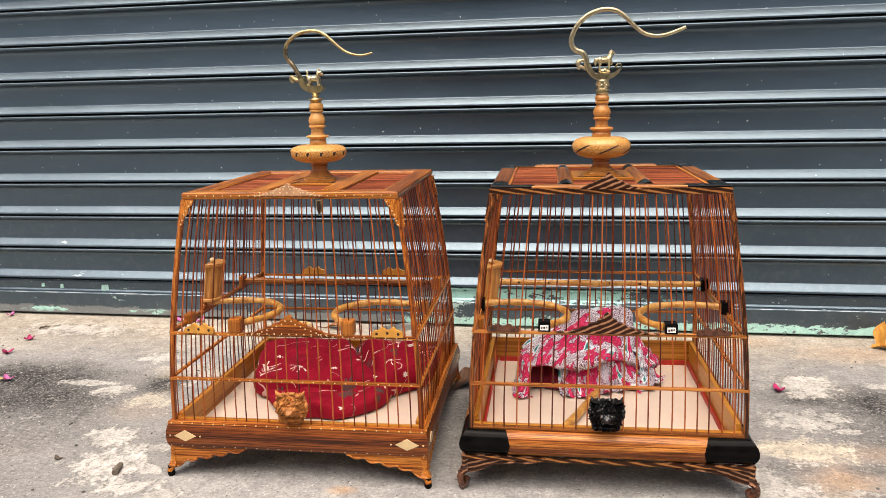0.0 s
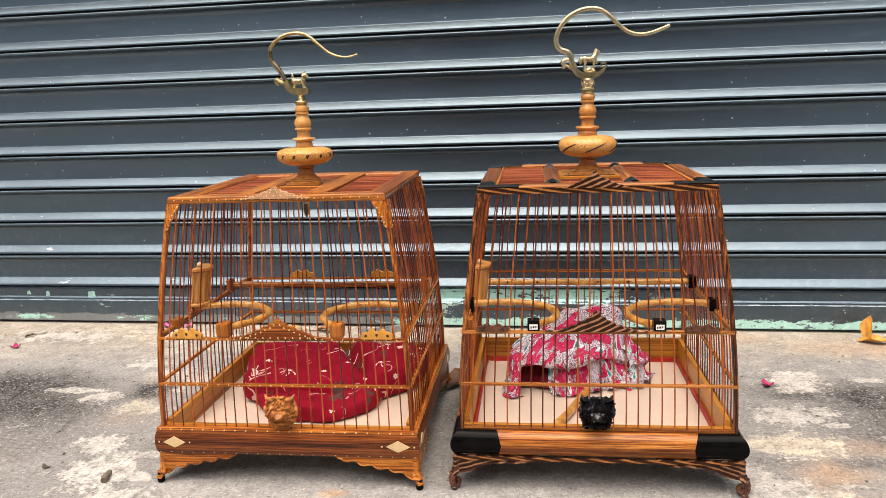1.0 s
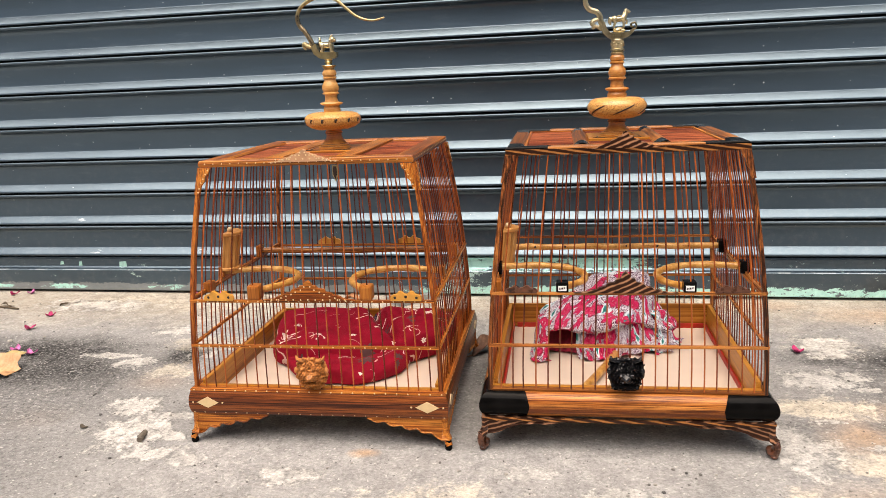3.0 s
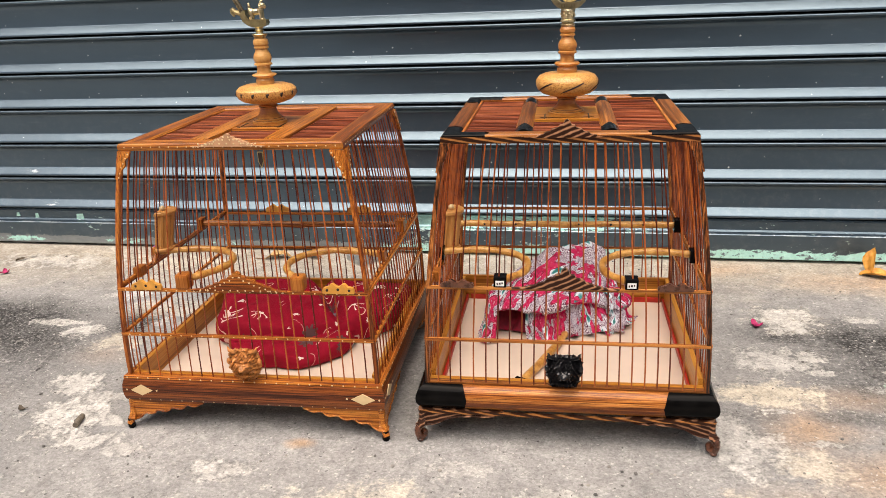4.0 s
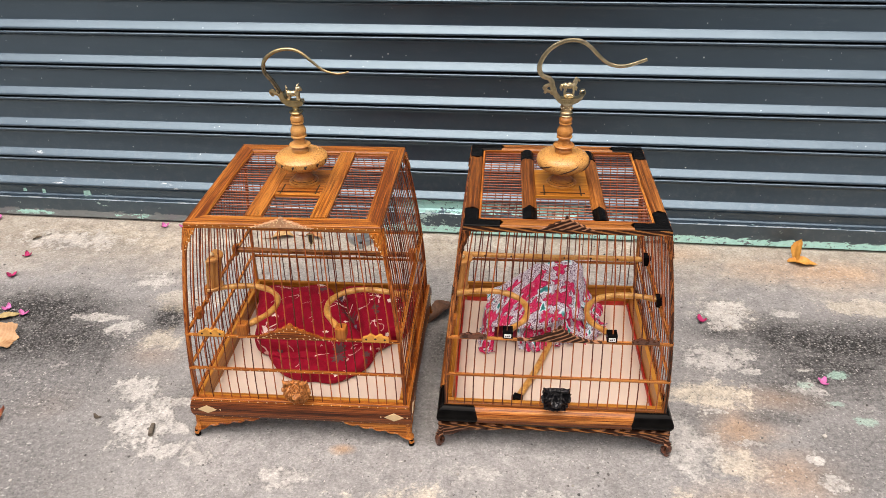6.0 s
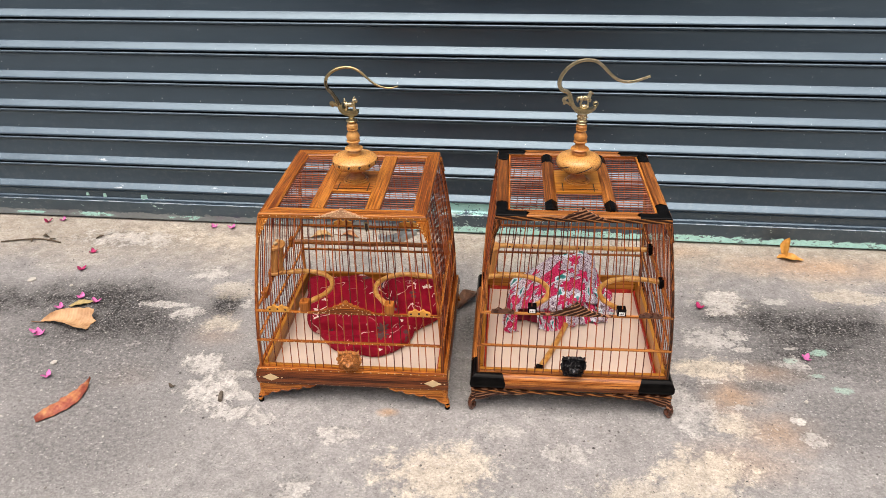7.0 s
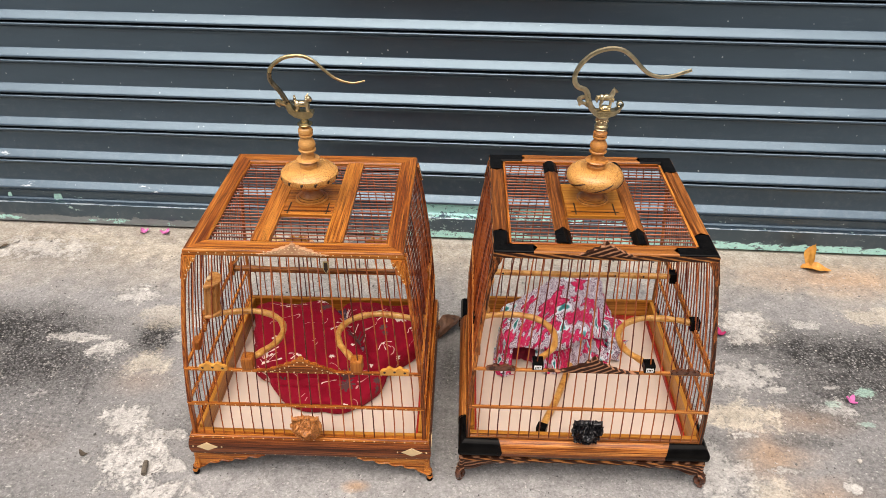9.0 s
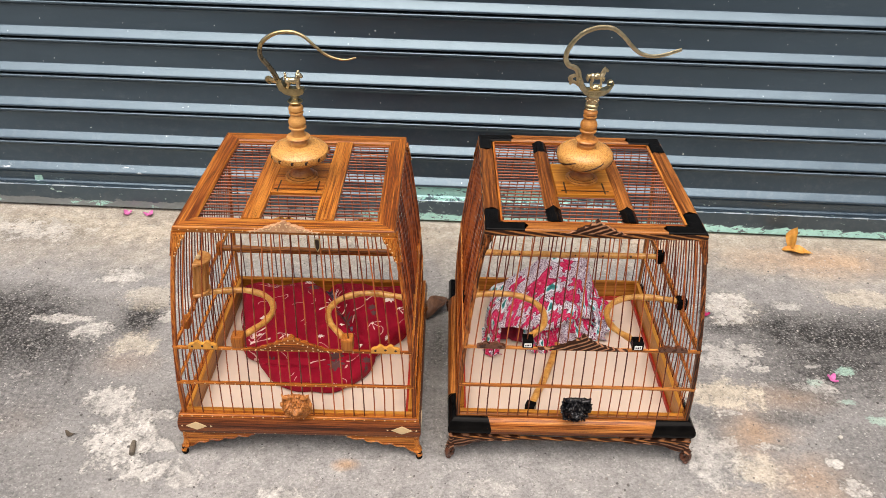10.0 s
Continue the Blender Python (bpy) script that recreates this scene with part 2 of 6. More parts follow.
def lathe(profile, x=0.0, y=0.0, n=32):
    return add_lathe(bmesh.new(), profile, x, y, n)


def add_ball(bm, c, r, squash=(1, 1, 1), u=12, v=8):
    q = bmesh.ops.create_uvsphere(bm, u_segments=u, v_segments=v, radius=1.0)
    for vert in q["verts"]:
        vert.co = Vector((c[0] + vert.co.x * r * squash[0], c[1] + vert.co.y * r * squash[1], c[2] + vert.co.z * r * squash[2]))
    return bm


def add_plate(bm, outline, place, thick):
    """A flat plate: outline of (u, w) points, place(u, w, d) gives its 3D points for depth d."""
    a = [bm.verts.new(place(u, w, 0.0)) for u, w in outline]
    b = [bm.verts.new(place(u, w, thick)) for u, w in outline]
    bm.faces.new(a)
    bm.faces.new(b)
    n = len(a)
    for i in range(n):
        bm.faces.new((a[i], a[(i + 1) % n], b[(i + 1) % n], b[i]))
    bm.normal_update()
    bmesh.ops.triangulate(bm, faces=[f for f in bm.faces if len(f.verts) > 4])
    return bm


def mirrored(half):
    """A symmetric outline from its left half, which runs from the foot to the peak."""
    return half + [(-u, w) for u, w in reversed(half) if abs(u) > 1e-6]


# ---- ground and shutter ----
# worn places of the slab, one of them also shade: centre, radii, strength
BARE = [
    (-0.46, 0.330, 0.280, 0.110, 1.0), (-0.72, 0.30, 0.18, 0.11, 1.0), (-0.167, 0.314, 0.062, 0.070, 1.0), (-0.215, 0.285, 0.040, 0.045, 0.7), (-0.40, 0.240, 0.30, 0.13, 0.80),
    # last row: a stain between the cages, with the gap's shade painted in
    (1.13, 0.315, 0.240, 0.110, 1.0), (0.93, 0.328, 0.060, 0.035, 0.75), (1.07, 0.235, 0.19, 0.12, 0.75), (0.955, 0.100, 0.060, 0.022, 0.35), (0.385, 0.250, 0.030, 0.090, 0.7),
]
AGGREGATE = [
    (-0.42, 0.170, 0.36, 0.27, 0.95), (-0.30, -0.10, 0.25, 0.20, 0.75), (-0.02, 0.10, 0.075, 0.06, 0.7), (1.14, 0.24, 0.30, 0.21, 0.95), (1.09, 0.02, 0.15, 0.13, 0.8), (0.91, 0.345, 0.09, 0.05, 0.8),
    (0.955, 0.102, 0.075, 0.028, 0.8), (0.835, 0.095, 0.05, 0.025, 0.7),
]
PALE_SKIN = [
    (-0.298, 0.309, 0.070, 0.015, 1.0), (-0.245, 0.284, 0.042, 0.034, 1.0), (-0.122, 0.318, 0.014, 0.022, 0.9), (-0.138, 0.105, 0.048, 0.036, 0.9), (-0.093, 0.012, 0.060, 0.060, 1.0),
    (-0.068, 0.075, 0.048, 0.016, 0.8), (-0.030, 0.014, 0.030, 0.016, 0.8), (-0.045, -0.034, 0.060, 0.022, 0.9), (-0.255, 0.445, 0.045, 0.030, 0.9), (0.162, -0.080, 0.040, 0.020, 0.8), (0.125, -0.210, 0.034, 0.034, 0.8),
    (0.02, -0.05, 0.028, 0.014, 0.6), (-0.51, 0.61, 0.16, 0.05, 0.8),
]
PALE_FLAKES = [
    (0.938, 0.398, 0.050, 0.050, 1.0), (0.890, 0.250, 0.060, 0.048, 0.75), (0.936, 0.264, 0.036, 0.022, 1.0), (0.950, 0.218, 0.028, 0.011, 1.0), (1.043, 0.229, 0.018, 0.009, 0.9), (1.070, 0.403, 0.034, 0.016, 0.8),
    (0.908, 0.038, 0.042, 0.010, 0.9), (0.798, 0.030, 0.050, 0.070, 0.7), (0.989, 0.009, 0.016, 0.012, 0.9), (1.000, -0.036, 0.022, 0.020, 0.8), (0.86, 0.11, 0.020, 0.008, 0.9), (1.038, 0.176, 0.040, 0.024, 0.8),
    (0.565, -0.10, 0.045, 0.022, 0.5), (0.46, -0.05, 0.035, 0.014, 0.45),
]
CREAM_SKIN = [
    (0.860, 0.156, 0.078, 0.040, 1.0), (0.36, -0.160, 0.120, 0.070, 0.85), (0.79, -0.135, 0.095, 0.065, 0.85), (-0.460, 0.630, 0.180, 0.060, 0.8), (-0.250, 0.620, 0.200, 0.045, 0.7), (0.87, -0.01, 0.05, 0.04, 0.7),
    (1.240, 0.425, 0.110, 0.030, 0.7), (0.69, -0.19, 0.10, 0.05, 0.6), (-0.156, 0.240, 0.052, 0.040, 0.7), (-0.14, 0.38, 0.09, 0.04, 0.5), (0.94, 0.40, 0.06, 0.05, 0.6),
]
RUST = [
    (0.980, 0.150, 0.110, 0.042, 0.80), (0.890, 0.070, 0.085, 0.070, 0.80), (0.945, -0.020, 0.110, 0.070, 0.65), (0.86, -0.10, 0.12, 0.07, 0.4), (-0.285, 0.062, 0.070, 0.050, 0.3), (0.252, -0.015, 0.024, 0.013, 0.9),
    (1.200, 0.560, 0.280, 0.070, 0.55), (0.88, 0.62, 0.12, 0.05, 0.4), (-0.16, 0.20, 0.08, 0.05, 0.4), (0.94, 0.35, 0.06, 0.02, 0.35),
]
MINT_SPLASH = [(1.096, 0.217, 0.021, 0.013, 0.75), (1.030, 0.186, 0.020, 0.010, 0.45), (1.068, 0.142, 0.018, 0.010, 0.45), (1.100, 0.101, 0.022, 0.015, 0.5)]


def ground_material():
    m, nt, bs = material("worn_concrete")
    P = node(nt, "ShaderNodeTexCoord").outputs["Object"]
    big = noise_tex(nt, P, 7.0, 9.0, 0.66)
    mid = noise_tex(nt, P, 36.0, 9.0, 0.72)
    small = noise_tex(nt, P, 170.0, 5.0, 0.7)

    def centred(v, k):
        return maths(nt, "MULTIPLY", maths(nt, "SUBTRACT", v, 0.5), k)

    ragged = maths(nt, "ADD", centred(big, 2.2), maths(nt, "ADD", centred(mid, 3.0), centred(small, 1.2)))
    gentle = maths(nt, "ADD", centred(big, 1.5), centred(mid, 0.9))

    def patches(rows, edge, soft):
        """The union of ragged ellipses."""
        total = None
        for x, y, rx, ry, k in rows:
            d = node(nt, "ShaderNodeVectorMath", {0: P, 1: (x, y, 0)}, operation="SUBTRACT")
            e = node(nt, "ShaderNodeVectorMath", {0: d.outputs[0], 1: (1 / rx, 1 / ry, 0)}, operation="MULTIPLY")
            ln = node(nt, "ShaderNodeVectorMath", {0: e.outputs[0]}, operation="LENGTH").outputs["Value"]
            v = maths(nt, "ADD", maths(nt, "SUBTRACT", 1.0, ln), edge)
            v = maths(nt, "MULTIPLY", maths(nt, "DIVIDE", v, soft, clamp=True), k)
            total = v if total is None else maths(nt, "MAXIMUM", total, v)
        return total

    # the cement skin: grey, warmer and paler towards the shutter
    y = node(nt, "ShaderNodeSeparateXYZ", {0: P}).outputs[1]
    near_wall = maths(nt, "MULTIPLY", maths(nt, "ADD", maths(nt, "SUBTRACT", y, 0.44), centred(big, 0.35)), 6.0, clamp=True)
    skin = ramp(nt, maths(nt, "ADD", maths(nt, "MULTIPLY", mid, 0.65), maths(nt, "MULTIPLY", big, 0.35)), [(0.34, (0.220, 0.218, 0.215)), (0.5, (0.315, 0.311, 0.305)), (0.64, (0.42, 0.415, 0.406))])
    warm = ramp(nt, maths(nt, "ADD", maths(nt, "MULTIPLY", mid, 0.6), maths(nt, "MULTIPLY", big, 0.4)), [(0.36, (0.29, 0.250, 0.196)), (0.5, (0.43, 0.385, 0.318)), (0.62, (0.53, 0.495, 0.43))])
    col = mixc(nt, maths(nt, "MULTIPLY", near_wall, 0.9), skin, warm)
    rust = patches(RUST, gentle, 0.9)
    col = mixc(nt, rust, col, mixc(nt, 1.0, col, (1.34, 0.93, 0.62), "MULTIPLY"))
    # darker damp-looking drifts and thin scratches of bare cement
    drift = maths(nt, "MULTIPLY", maths(nt, "SUBTRACT", 0.455, noise_tex(nt, P, 17.0, 8.0, 0.7)), 7.0, clamp=True)
    col = mixc(nt, maths(nt, "MULTIPLY", drift, 0.42), col, (0.185, 0.182, 0.178))
    # stones of the aggregate, bared where the skin has worn off
    jolt = node(nt, "ShaderNodeTexNoise", {"Vector": P, "Scale": 210.0, "Detail": 2.0})
    jolt = node(nt, "ShaderNodeVectorMath", {0: jolt.outputs["Color"], "Scale": 0.0065}, operation="SCALE")
    PJ = node(nt, "ShaderNodeVectorMath", {0: P, 1: jolt.outputs[0]}, operation="ADD").outputs[0]
    stones = node(nt, "ShaderNodeTexVoronoi", {"Vector": PJ, "Scale": 215.0, "Randomness": 1.0})
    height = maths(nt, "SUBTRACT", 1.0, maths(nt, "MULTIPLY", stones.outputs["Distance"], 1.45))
    bared = patches(BARE, gentle, 0.85)
    paste = patches(AGGREGATE, gentle, 0.55)
    rough = noise_tex(nt, P, 120.0, 7.0, 0.8)
    col = mixc(nt, maths(nt, "MULTIPLY", paste, 0.92), col, ramp(nt, rough, [(0.36, (0.050, 0.050, 0.051)), (0.45, (0.148, 0.148, 0.148)), (0.55, (0.212, 0.210, 0.207)), (0.68, (0.44, 0.432, 0.42))]))
    sc = node(nt, "ShaderNodeSeparateColor", {0: stones.outputs["Color"]})
    stone = ramp(nt, sc.outputs[0], [(0.0, (0.140, 0.139, 0.138)), (0.5, (0.195, 0.193, 0.190)), (0.85, (0.270, 0.266, 0.258)), (1.0, (0.42, 0.41, 0.395))])
    # crevice shade put into the colour: dark low between stones, lighter on their tops
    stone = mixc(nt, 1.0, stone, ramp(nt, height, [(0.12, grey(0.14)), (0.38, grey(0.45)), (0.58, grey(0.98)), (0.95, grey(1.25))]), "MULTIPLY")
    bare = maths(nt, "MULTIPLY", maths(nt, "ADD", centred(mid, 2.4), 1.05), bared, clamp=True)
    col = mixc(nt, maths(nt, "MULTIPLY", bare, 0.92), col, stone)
    # pale cement left on top, with ragged edges
    white = ramp(nt, mid, [(0.36, (0.43, 0.418, 0.392)), (0.62, (0.69, 0.675, 0.64))])
    cream = ramp(nt, mid, [(0.36, (0.44, 0.390, 0.310)), (0.62, (0.69, 0.630, 0.52))])
    pale = patches(PALE_SKIN, ragged, 0.34)
    flakes = patches(PALE_FLAKES, ragged, 0.28)
    scatter = maths(nt, "MULTIPLY", maths(nt, "MULTIPLY", maths(nt, "SUBTRACT", noise_tex(nt, P, 27.0, 10.0, 0.72), 0.592), 22.0, clamp=True), maths(nt, "MULTIPLY", maths(nt, "SUBTRACT", noise_tex(nt, P, 3.6, 3.0), 0.42), 8.0, clamp=True))
    top = maths(nt, "MAXIMUM", maths(nt, "MAXIMUM", pale, flakes), maths(nt, "MULTIPLY", scatter, 0.5))
    pits = maths(nt, "MULTIPLY", maths(nt, "SUBTRACT", noise_tex(nt, P, 62.0, 7.0, 0.75), 0.36), 9.0, clamp=True)
    top = maths(nt, "MULTIPLY", top, pits)
    chips = maths(nt, "MULTIPLY", maths(nt, "SUBTRACT", noise_tex(nt, P, 105.0, 4.0, 0.6), 0.635), 30.0, clamp=True)
    top = maths(nt, "MAXIMUM", top, maths(nt, "MULTIPLY", chips, 0.75))
    cover = patches(CREAM_SKIN, ragged, 0.5)
    col = mixc(nt, maths(nt, "MULTIPLY", cover, 0.85), col, cream)
    col = mixc(nt, maths(nt, "MULTIPLY", top, 0.85), col, white)
    col = mixc(nt, patches(MINT_SPLASH, ragged, 0.3), col, (0.40, 0.60, 0.51))
    # sand grains: their own tone each, a few white, a few black
    cells = node(nt, "ShaderNodeTexVoronoi", {"Vector": PJ, "Scale": 430.0})
    rnd = node(nt, "ShaderNodeSeparateColor", {0: cells.outputs["Color"]})
    col = mixc(nt, 0.55, col, ramp(nt, rnd.outputs[0], [(0.0, grey(0.62)), (0.3, grey(0.92)), (0.7, grey(1.05)), (1.0, grey(1.34))]), "MULTIPLY")
    col = mixc(nt, 0.5, col, ramp(nt, small, [(0.36, grey(0.60)), (0.5, grey(1.0)), (0.64, grey(1.25))]), "MULTIPLY")
    core = maths(nt, "LESS_THAN", stones.outputs["Distance"], 0.30)
    col = mixc(nt, maths(nt, "MULTIPLY", maths(nt, "MULTIPLY", maths(nt, "GREATER_THAN", sc.outputs[1], 0.945), core), 0.7), col, (0.58, 0.565, 0.54))
    col = mixc(nt, maths(nt, "MULTIPLY", maths(nt, "MULTIPLY", maths(nt, "LESS_THAN", sc.outputs[1], 0.030), core), 0.75), col, (0.05, 0.048, 0.045))
    col = mixc(nt, 1.0, col, grey(0.93), "MULTIPLY")
    nt.links.new(col, bs.inputs["Base Color"])
    bs.inputs["Roughness"].default_value = 0.85
    bs.inputs["Specular IOR Level"].default_value = 0.3
    h = maths(nt, "ADD", maths(nt, "MULTIPLY", maths(nt, "MULTIPLY", maths(nt, "SUBTRACT", height, 1.0), bare), 1.1), maths(nt, "MULTIPLY", top, 0.35))
    h = maths(nt, "ADD", h, maths(nt, "ADD", maths(nt, "MULTIPLY", small, 0.55), maths(nt, "MULTIPLY", mid, 1.2)))
    bump(nt, bs, h, 0.85, 0.0045)
    return m


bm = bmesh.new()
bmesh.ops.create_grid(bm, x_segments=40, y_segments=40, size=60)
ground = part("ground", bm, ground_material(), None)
tagged(ground, "worn grey concrete slab with stains and patches", "ground", kind="structure")


def shutter_material(name, bar=False):
    m, nt, bs = material(name)
    tc = node(nt, "ShaderNodeTexCoord")
    info = node(nt, "ShaderNodeObjectInfo")
    off = maths(nt, "MULTIPLY", info.outputs["Random"], 3.0)
    P = node(nt, "ShaderNodeVectorMath", {0: tc.outputs["Object"], 1: off}, operation="ADD").outputs[0]
    mp = node(nt, "ShaderNodeMapping", {"Vector": P, "Scale": (1.0, 1.0, 5.0)})
    streak = noise_tex(nt, mp.outputs[0], 5.0, 5.0, 0.65)
    fine = noise_tex(nt, P, 90.0, 5.0, 0.7)
    col = ramp(nt, streak, [(0.3, (0.0130, 0.0208, 0.0290)), (0.7, (0.0220, 0.0328, 0.0445))])
    # dust streaks and flecks of splashed paint
    dust = maths(nt, "MULTIPLY", maths(nt, "SUBTRACT", noise_tex(nt, mp.outputs[0], 14.0, 6.0, 0.75), 0.56), 3.0, clamp=True)
    # mud splashed up from the slab clings to the lowest slats
    wz = node(nt, "ShaderNodeSeparateXYZ", {0: node(nt, "ShaderNodeNewGeometry").outputs["Position"]}).outputs[2]
    foot = maths(nt, "DIVIDE", maths(nt, "SUBTRACT", 0.40, wz), 0.30, clamp=True)
    splat = maths(nt, "MULTIPLY", maths(nt, "SUBTRACT", noise_tex(nt, P, 60.0, 8.0, 0.8), 0.50), 5.0, clamp=True)
    col = mixc(nt, maths(nt, "MULTIPLY", maths(nt, "MULTIPLY", splat, foot), 0.32), col, (0.17, 0.165, 0.17))
    col = mixc(nt, maths(nt, "MULTIPLY", dust, 0.35), col, (0.17, 0.19, 0.20))
    v = node(nt, "ShaderNodeTexVoronoi", {"Vector": P, "Scale": 48.0})
    rs = node(nt, "ShaderNodeSeparateColor", {0: v.outputs["Color"]})
    fleck = maths(nt, "MULTIPLY", maths(nt, "GREATER_THAN", rs.outputs[0], 0.74), maths(nt, "LESS_THAN", v.outputs["Distance"], maths(nt, "MULTIPLY", maths(nt, "MULTIPLY", rs.outputs[1], rs.outputs[1]), 0.085)))
    col = mixc(nt, fleck, col, (0.6, 0.62, 0.6))
    vs = node(nt, "ShaderNodeTexVoronoi", {"Vector": P, "Scale": 120.0})
    rt = node(nt, "ShaderNodeSeparateColor", {0: vs.outputs["Color"]})
    speck = maths(nt, "MULTIPLY", maths(nt, "GREATER_THAN", rt.outputs[0], 0.88), maths(nt, "LESS_THAN", vs.outputs["Distance"], maths(nt, "MULTIPLY", rt.outputs[1], 0.16)))
    col = mixc(nt, speck, col, (0.5, 0.53, 0.52))
    spot = maths(nt, "MULTIPLY", maths(nt, "LESS_THAN", rt.outputs[0], 0.06), maths(nt, "LESS_THAN", vs.outputs["Distance"], maths(nt, "MULTIPLY", rt.outputs[2], 0.22)))
    col = mixc(nt, maths(nt, "MULTIPLY", spot, 0.8), col, (0.012, 0.012, 0.012))
    # mildew spots on the lower slats
    mould = maths(nt, "MULTIPLY", maths(nt, "SUBTRACT", noise_tex(nt, P, 75.0, 5.0, 0.75), 0.555), 14.0, clamp=True)
    zone = maths(nt, "MULTIPLY", maths(nt, "SUBTRACT", noise_tex(nt, tc.outputs["Object"], 3.3, 3.0), 0.44), 7.0, clamp=True)
    low = maths(nt, "DIVIDE", maths(nt, "SUBTRACT", 0.52, wz), 0.16, clamp=True)
    col = mixc(nt, maths(nt, "MULTIPLY", maths(nt, "MULTIPLY", mould, zone), maths(nt, "MULTIPLY", low, 0.75)), col, (0.018, 0.020, 0.022))
    # run-off streaks and splashed whitewash at their own places along the slats
    along = node(nt, "ShaderNodeSeparateXYZ", {0: tc.outputs["Object"]}).outputs[0]
    wave = maths(nt, "MULTIPLY", maths(nt, "SUBTRACT", noise_tex(nt, node(nt, "ShaderNodeMapping", {"Vector": P, "Scale": (0.2, 0.2, 1.0)}).outputs[0], 22.0, 3.0), 0.5), 0.05)
    broken = maths(nt, "MULTIPLY", maths(nt, "SUBTRACT", noise_tex(nt, mp.outputs[0], 16.0, 4.0, 0.7), 0.42), 7.0, clamp=True)
    for x, w, k in ((-0.381, 0.0022, 0.9), (-0.372, 0.0026, 0.9), (-0.362, 0.0016, 0.8), (-0.328, 0.0030, 0.35), (-0.316, 0.0016, 0.4)):
        off_line = maths(nt, "ABSOLUTE", maths(nt, "SUBTRACT", maths(nt, "ADD", along, wave), x))
        run = maths(nt, "MULTIPLY", maths(nt, "DIVIDE", maths(nt, "SUBTRACT", 2.0 * w, off_line), w, clamp=True), broken)
        col = mixc(nt, maths(nt, "MULTIPLY", maths(nt, "MULTIPLY", run, k), maths(nt, "MULTIPLY", maths(nt, "SUBTRACT", wz, 0.42), 12.0, clamp=True)), col, (0.017, 0.021, 0.025))
    chalk = maths(nt, "MULTIPLY", maths(nt, "SUBTRACT", noise_tex(nt, mp.outputs[0], 34.0, 6.0, 0.75), 0.575), 20.0, clamp=True)
    for x, z, rx, rz in ((-0.575, 0.098, 0.055, 0.010), (-0.70, 0.083, 0.07, 0.006), (-0.30, 0.100, 0.03, 0.010), (-0.62, 0.176, 0.02, 0.006)):
        u, w = maths(nt, "DIVIDE", maths(nt, "SUBTRACT", along, x), rx), maths(nt, "DIVIDE", maths(nt, "SUBTRACT", wz, z), rz)
        near = maths(nt, "MULTIPLY", maths(nt, "SUBTRACT", 1.0, maths(nt, "ADD", maths(nt, "MULTIPLY", u, u), maths(nt, "MULTIPLY", w, w))), 2.0, clamp=True)
        col = mixc(nt, maths(nt, "MULTIPLY", near, chalk), col, (0.62, 0.63, 0.62))
    rough = maths(nt, "ADD", maths(nt, "MULTIPLY", fine, 0.2), 0.24)
    if bar:
        # remains of an older mint-green coat along the foot of the bar
        W = tc.outputs["Object"]
        sx = node(nt, "ShaderNodeSeparateXYZ", {0: W})
        mp2 = node(nt, "ShaderNodeMapping", {"Vector": W, "Scale": (1.0, 1.0, 2.2)})
        chips = noise_tex(nt, mp2.outputs[0], 38.0, 6.0, 0.72)
        # the lower strip is worn: mint towards the right, dusty grey with chips towards the left
        edge = maths(nt, "ADD", sx.outputs[2], maths(nt, "MULTIPLY", maths(nt, "SUBTRACT", chips, 0.5), 0.034))
        strip = maths(nt, "LESS_THAN", edge, 0.0235)
        right = maths(nt, "DIVIDE", maths(nt, "SUBTRACT", sx.outputs[0], 0.12), 0.22, clamp=True)
        clump = maths(nt, "MULTIPLY", maths(nt, "SUBTRACT", noise_tex(nt, W, 5.3, 2.0), 0.5), 1.1)
        left = None
        for x, z, rx, rz in ((-0.672, 0.0165, 0.085, 0.009), (-0.388, 0.0150, 0.026, 0.011), (-0.86, 0.016, 0.05, 0.006)):
            u, w = maths(nt, "DIVIDE", maths(nt, "SUBTRACT", sx.outputs[0], x), rx), maths(nt, "DIVIDE", maths(nt, "SUBTRACT", sx.outputs[2], z), rz)
            near = maths(nt, "MULTIPLY", maths(nt, "SUBTRACT", 1.0, maths(nt, "ADD", maths(nt, "MULTIPLY", u, u), maths(nt, "MULTIPLY", w, w))), 0.16, clamp=True)
            left = near if left is None else maths(nt, "MAXIMUM", left, near)
        k = maths(nt, "GREATER_THAN", maths(nt, "ADD", chips, maths(nt, "ADD", maths(nt, "MULTIPLY", right, 0.22), left)), 0.60)
        mint = ramp(nt, fine, [(0.3, (0.32, 0.62, 0.54)), (0.7, (0.50, 0.82, 0.72))])
        dusty = ramp(nt, chips, [(0.3, (0.13, 0.135, 0.13)), (0.7, (0.24, 0.245, 0.24))])
        col = mixc(nt, maths(nt, "MULTIPLY", strip, maths(nt, "SUBTRACT", 1.0, maths(nt, "MULTIPLY", right, 0.6))), col, dusty)
        few = noise_tex(nt, mp2.outputs[0], 52.0, 6.0, 0.75)
        k = maths(nt, "MULTIPLY", maths(nt, "MULTIPLY", k, strip), maths(nt, "GREATER_THAN", few, 0.41))
        col = mixc(nt, k, col, mint)
        k2 = maths(nt, "GREATER_THAN", maths(nt, "ADD", maths(nt, "ADD", few, maths(nt, "MULTIPLY", right, 0.045)), maths(nt, "MULTIPLY", clump, 0.35)), 0.672)
        col = mixc(nt, k2, col, (0.40, 0.55, 0.51))
        line = maths(nt, "MULTIPLY", maths(nt, "LESS_THAN", maths(nt, "ABSOLUTE", maths(nt, "SUBTRACT", sx.outputs[2], 0.0562)), 0.0011), maths(nt, "GREATER_THAN", chips, 0.50))
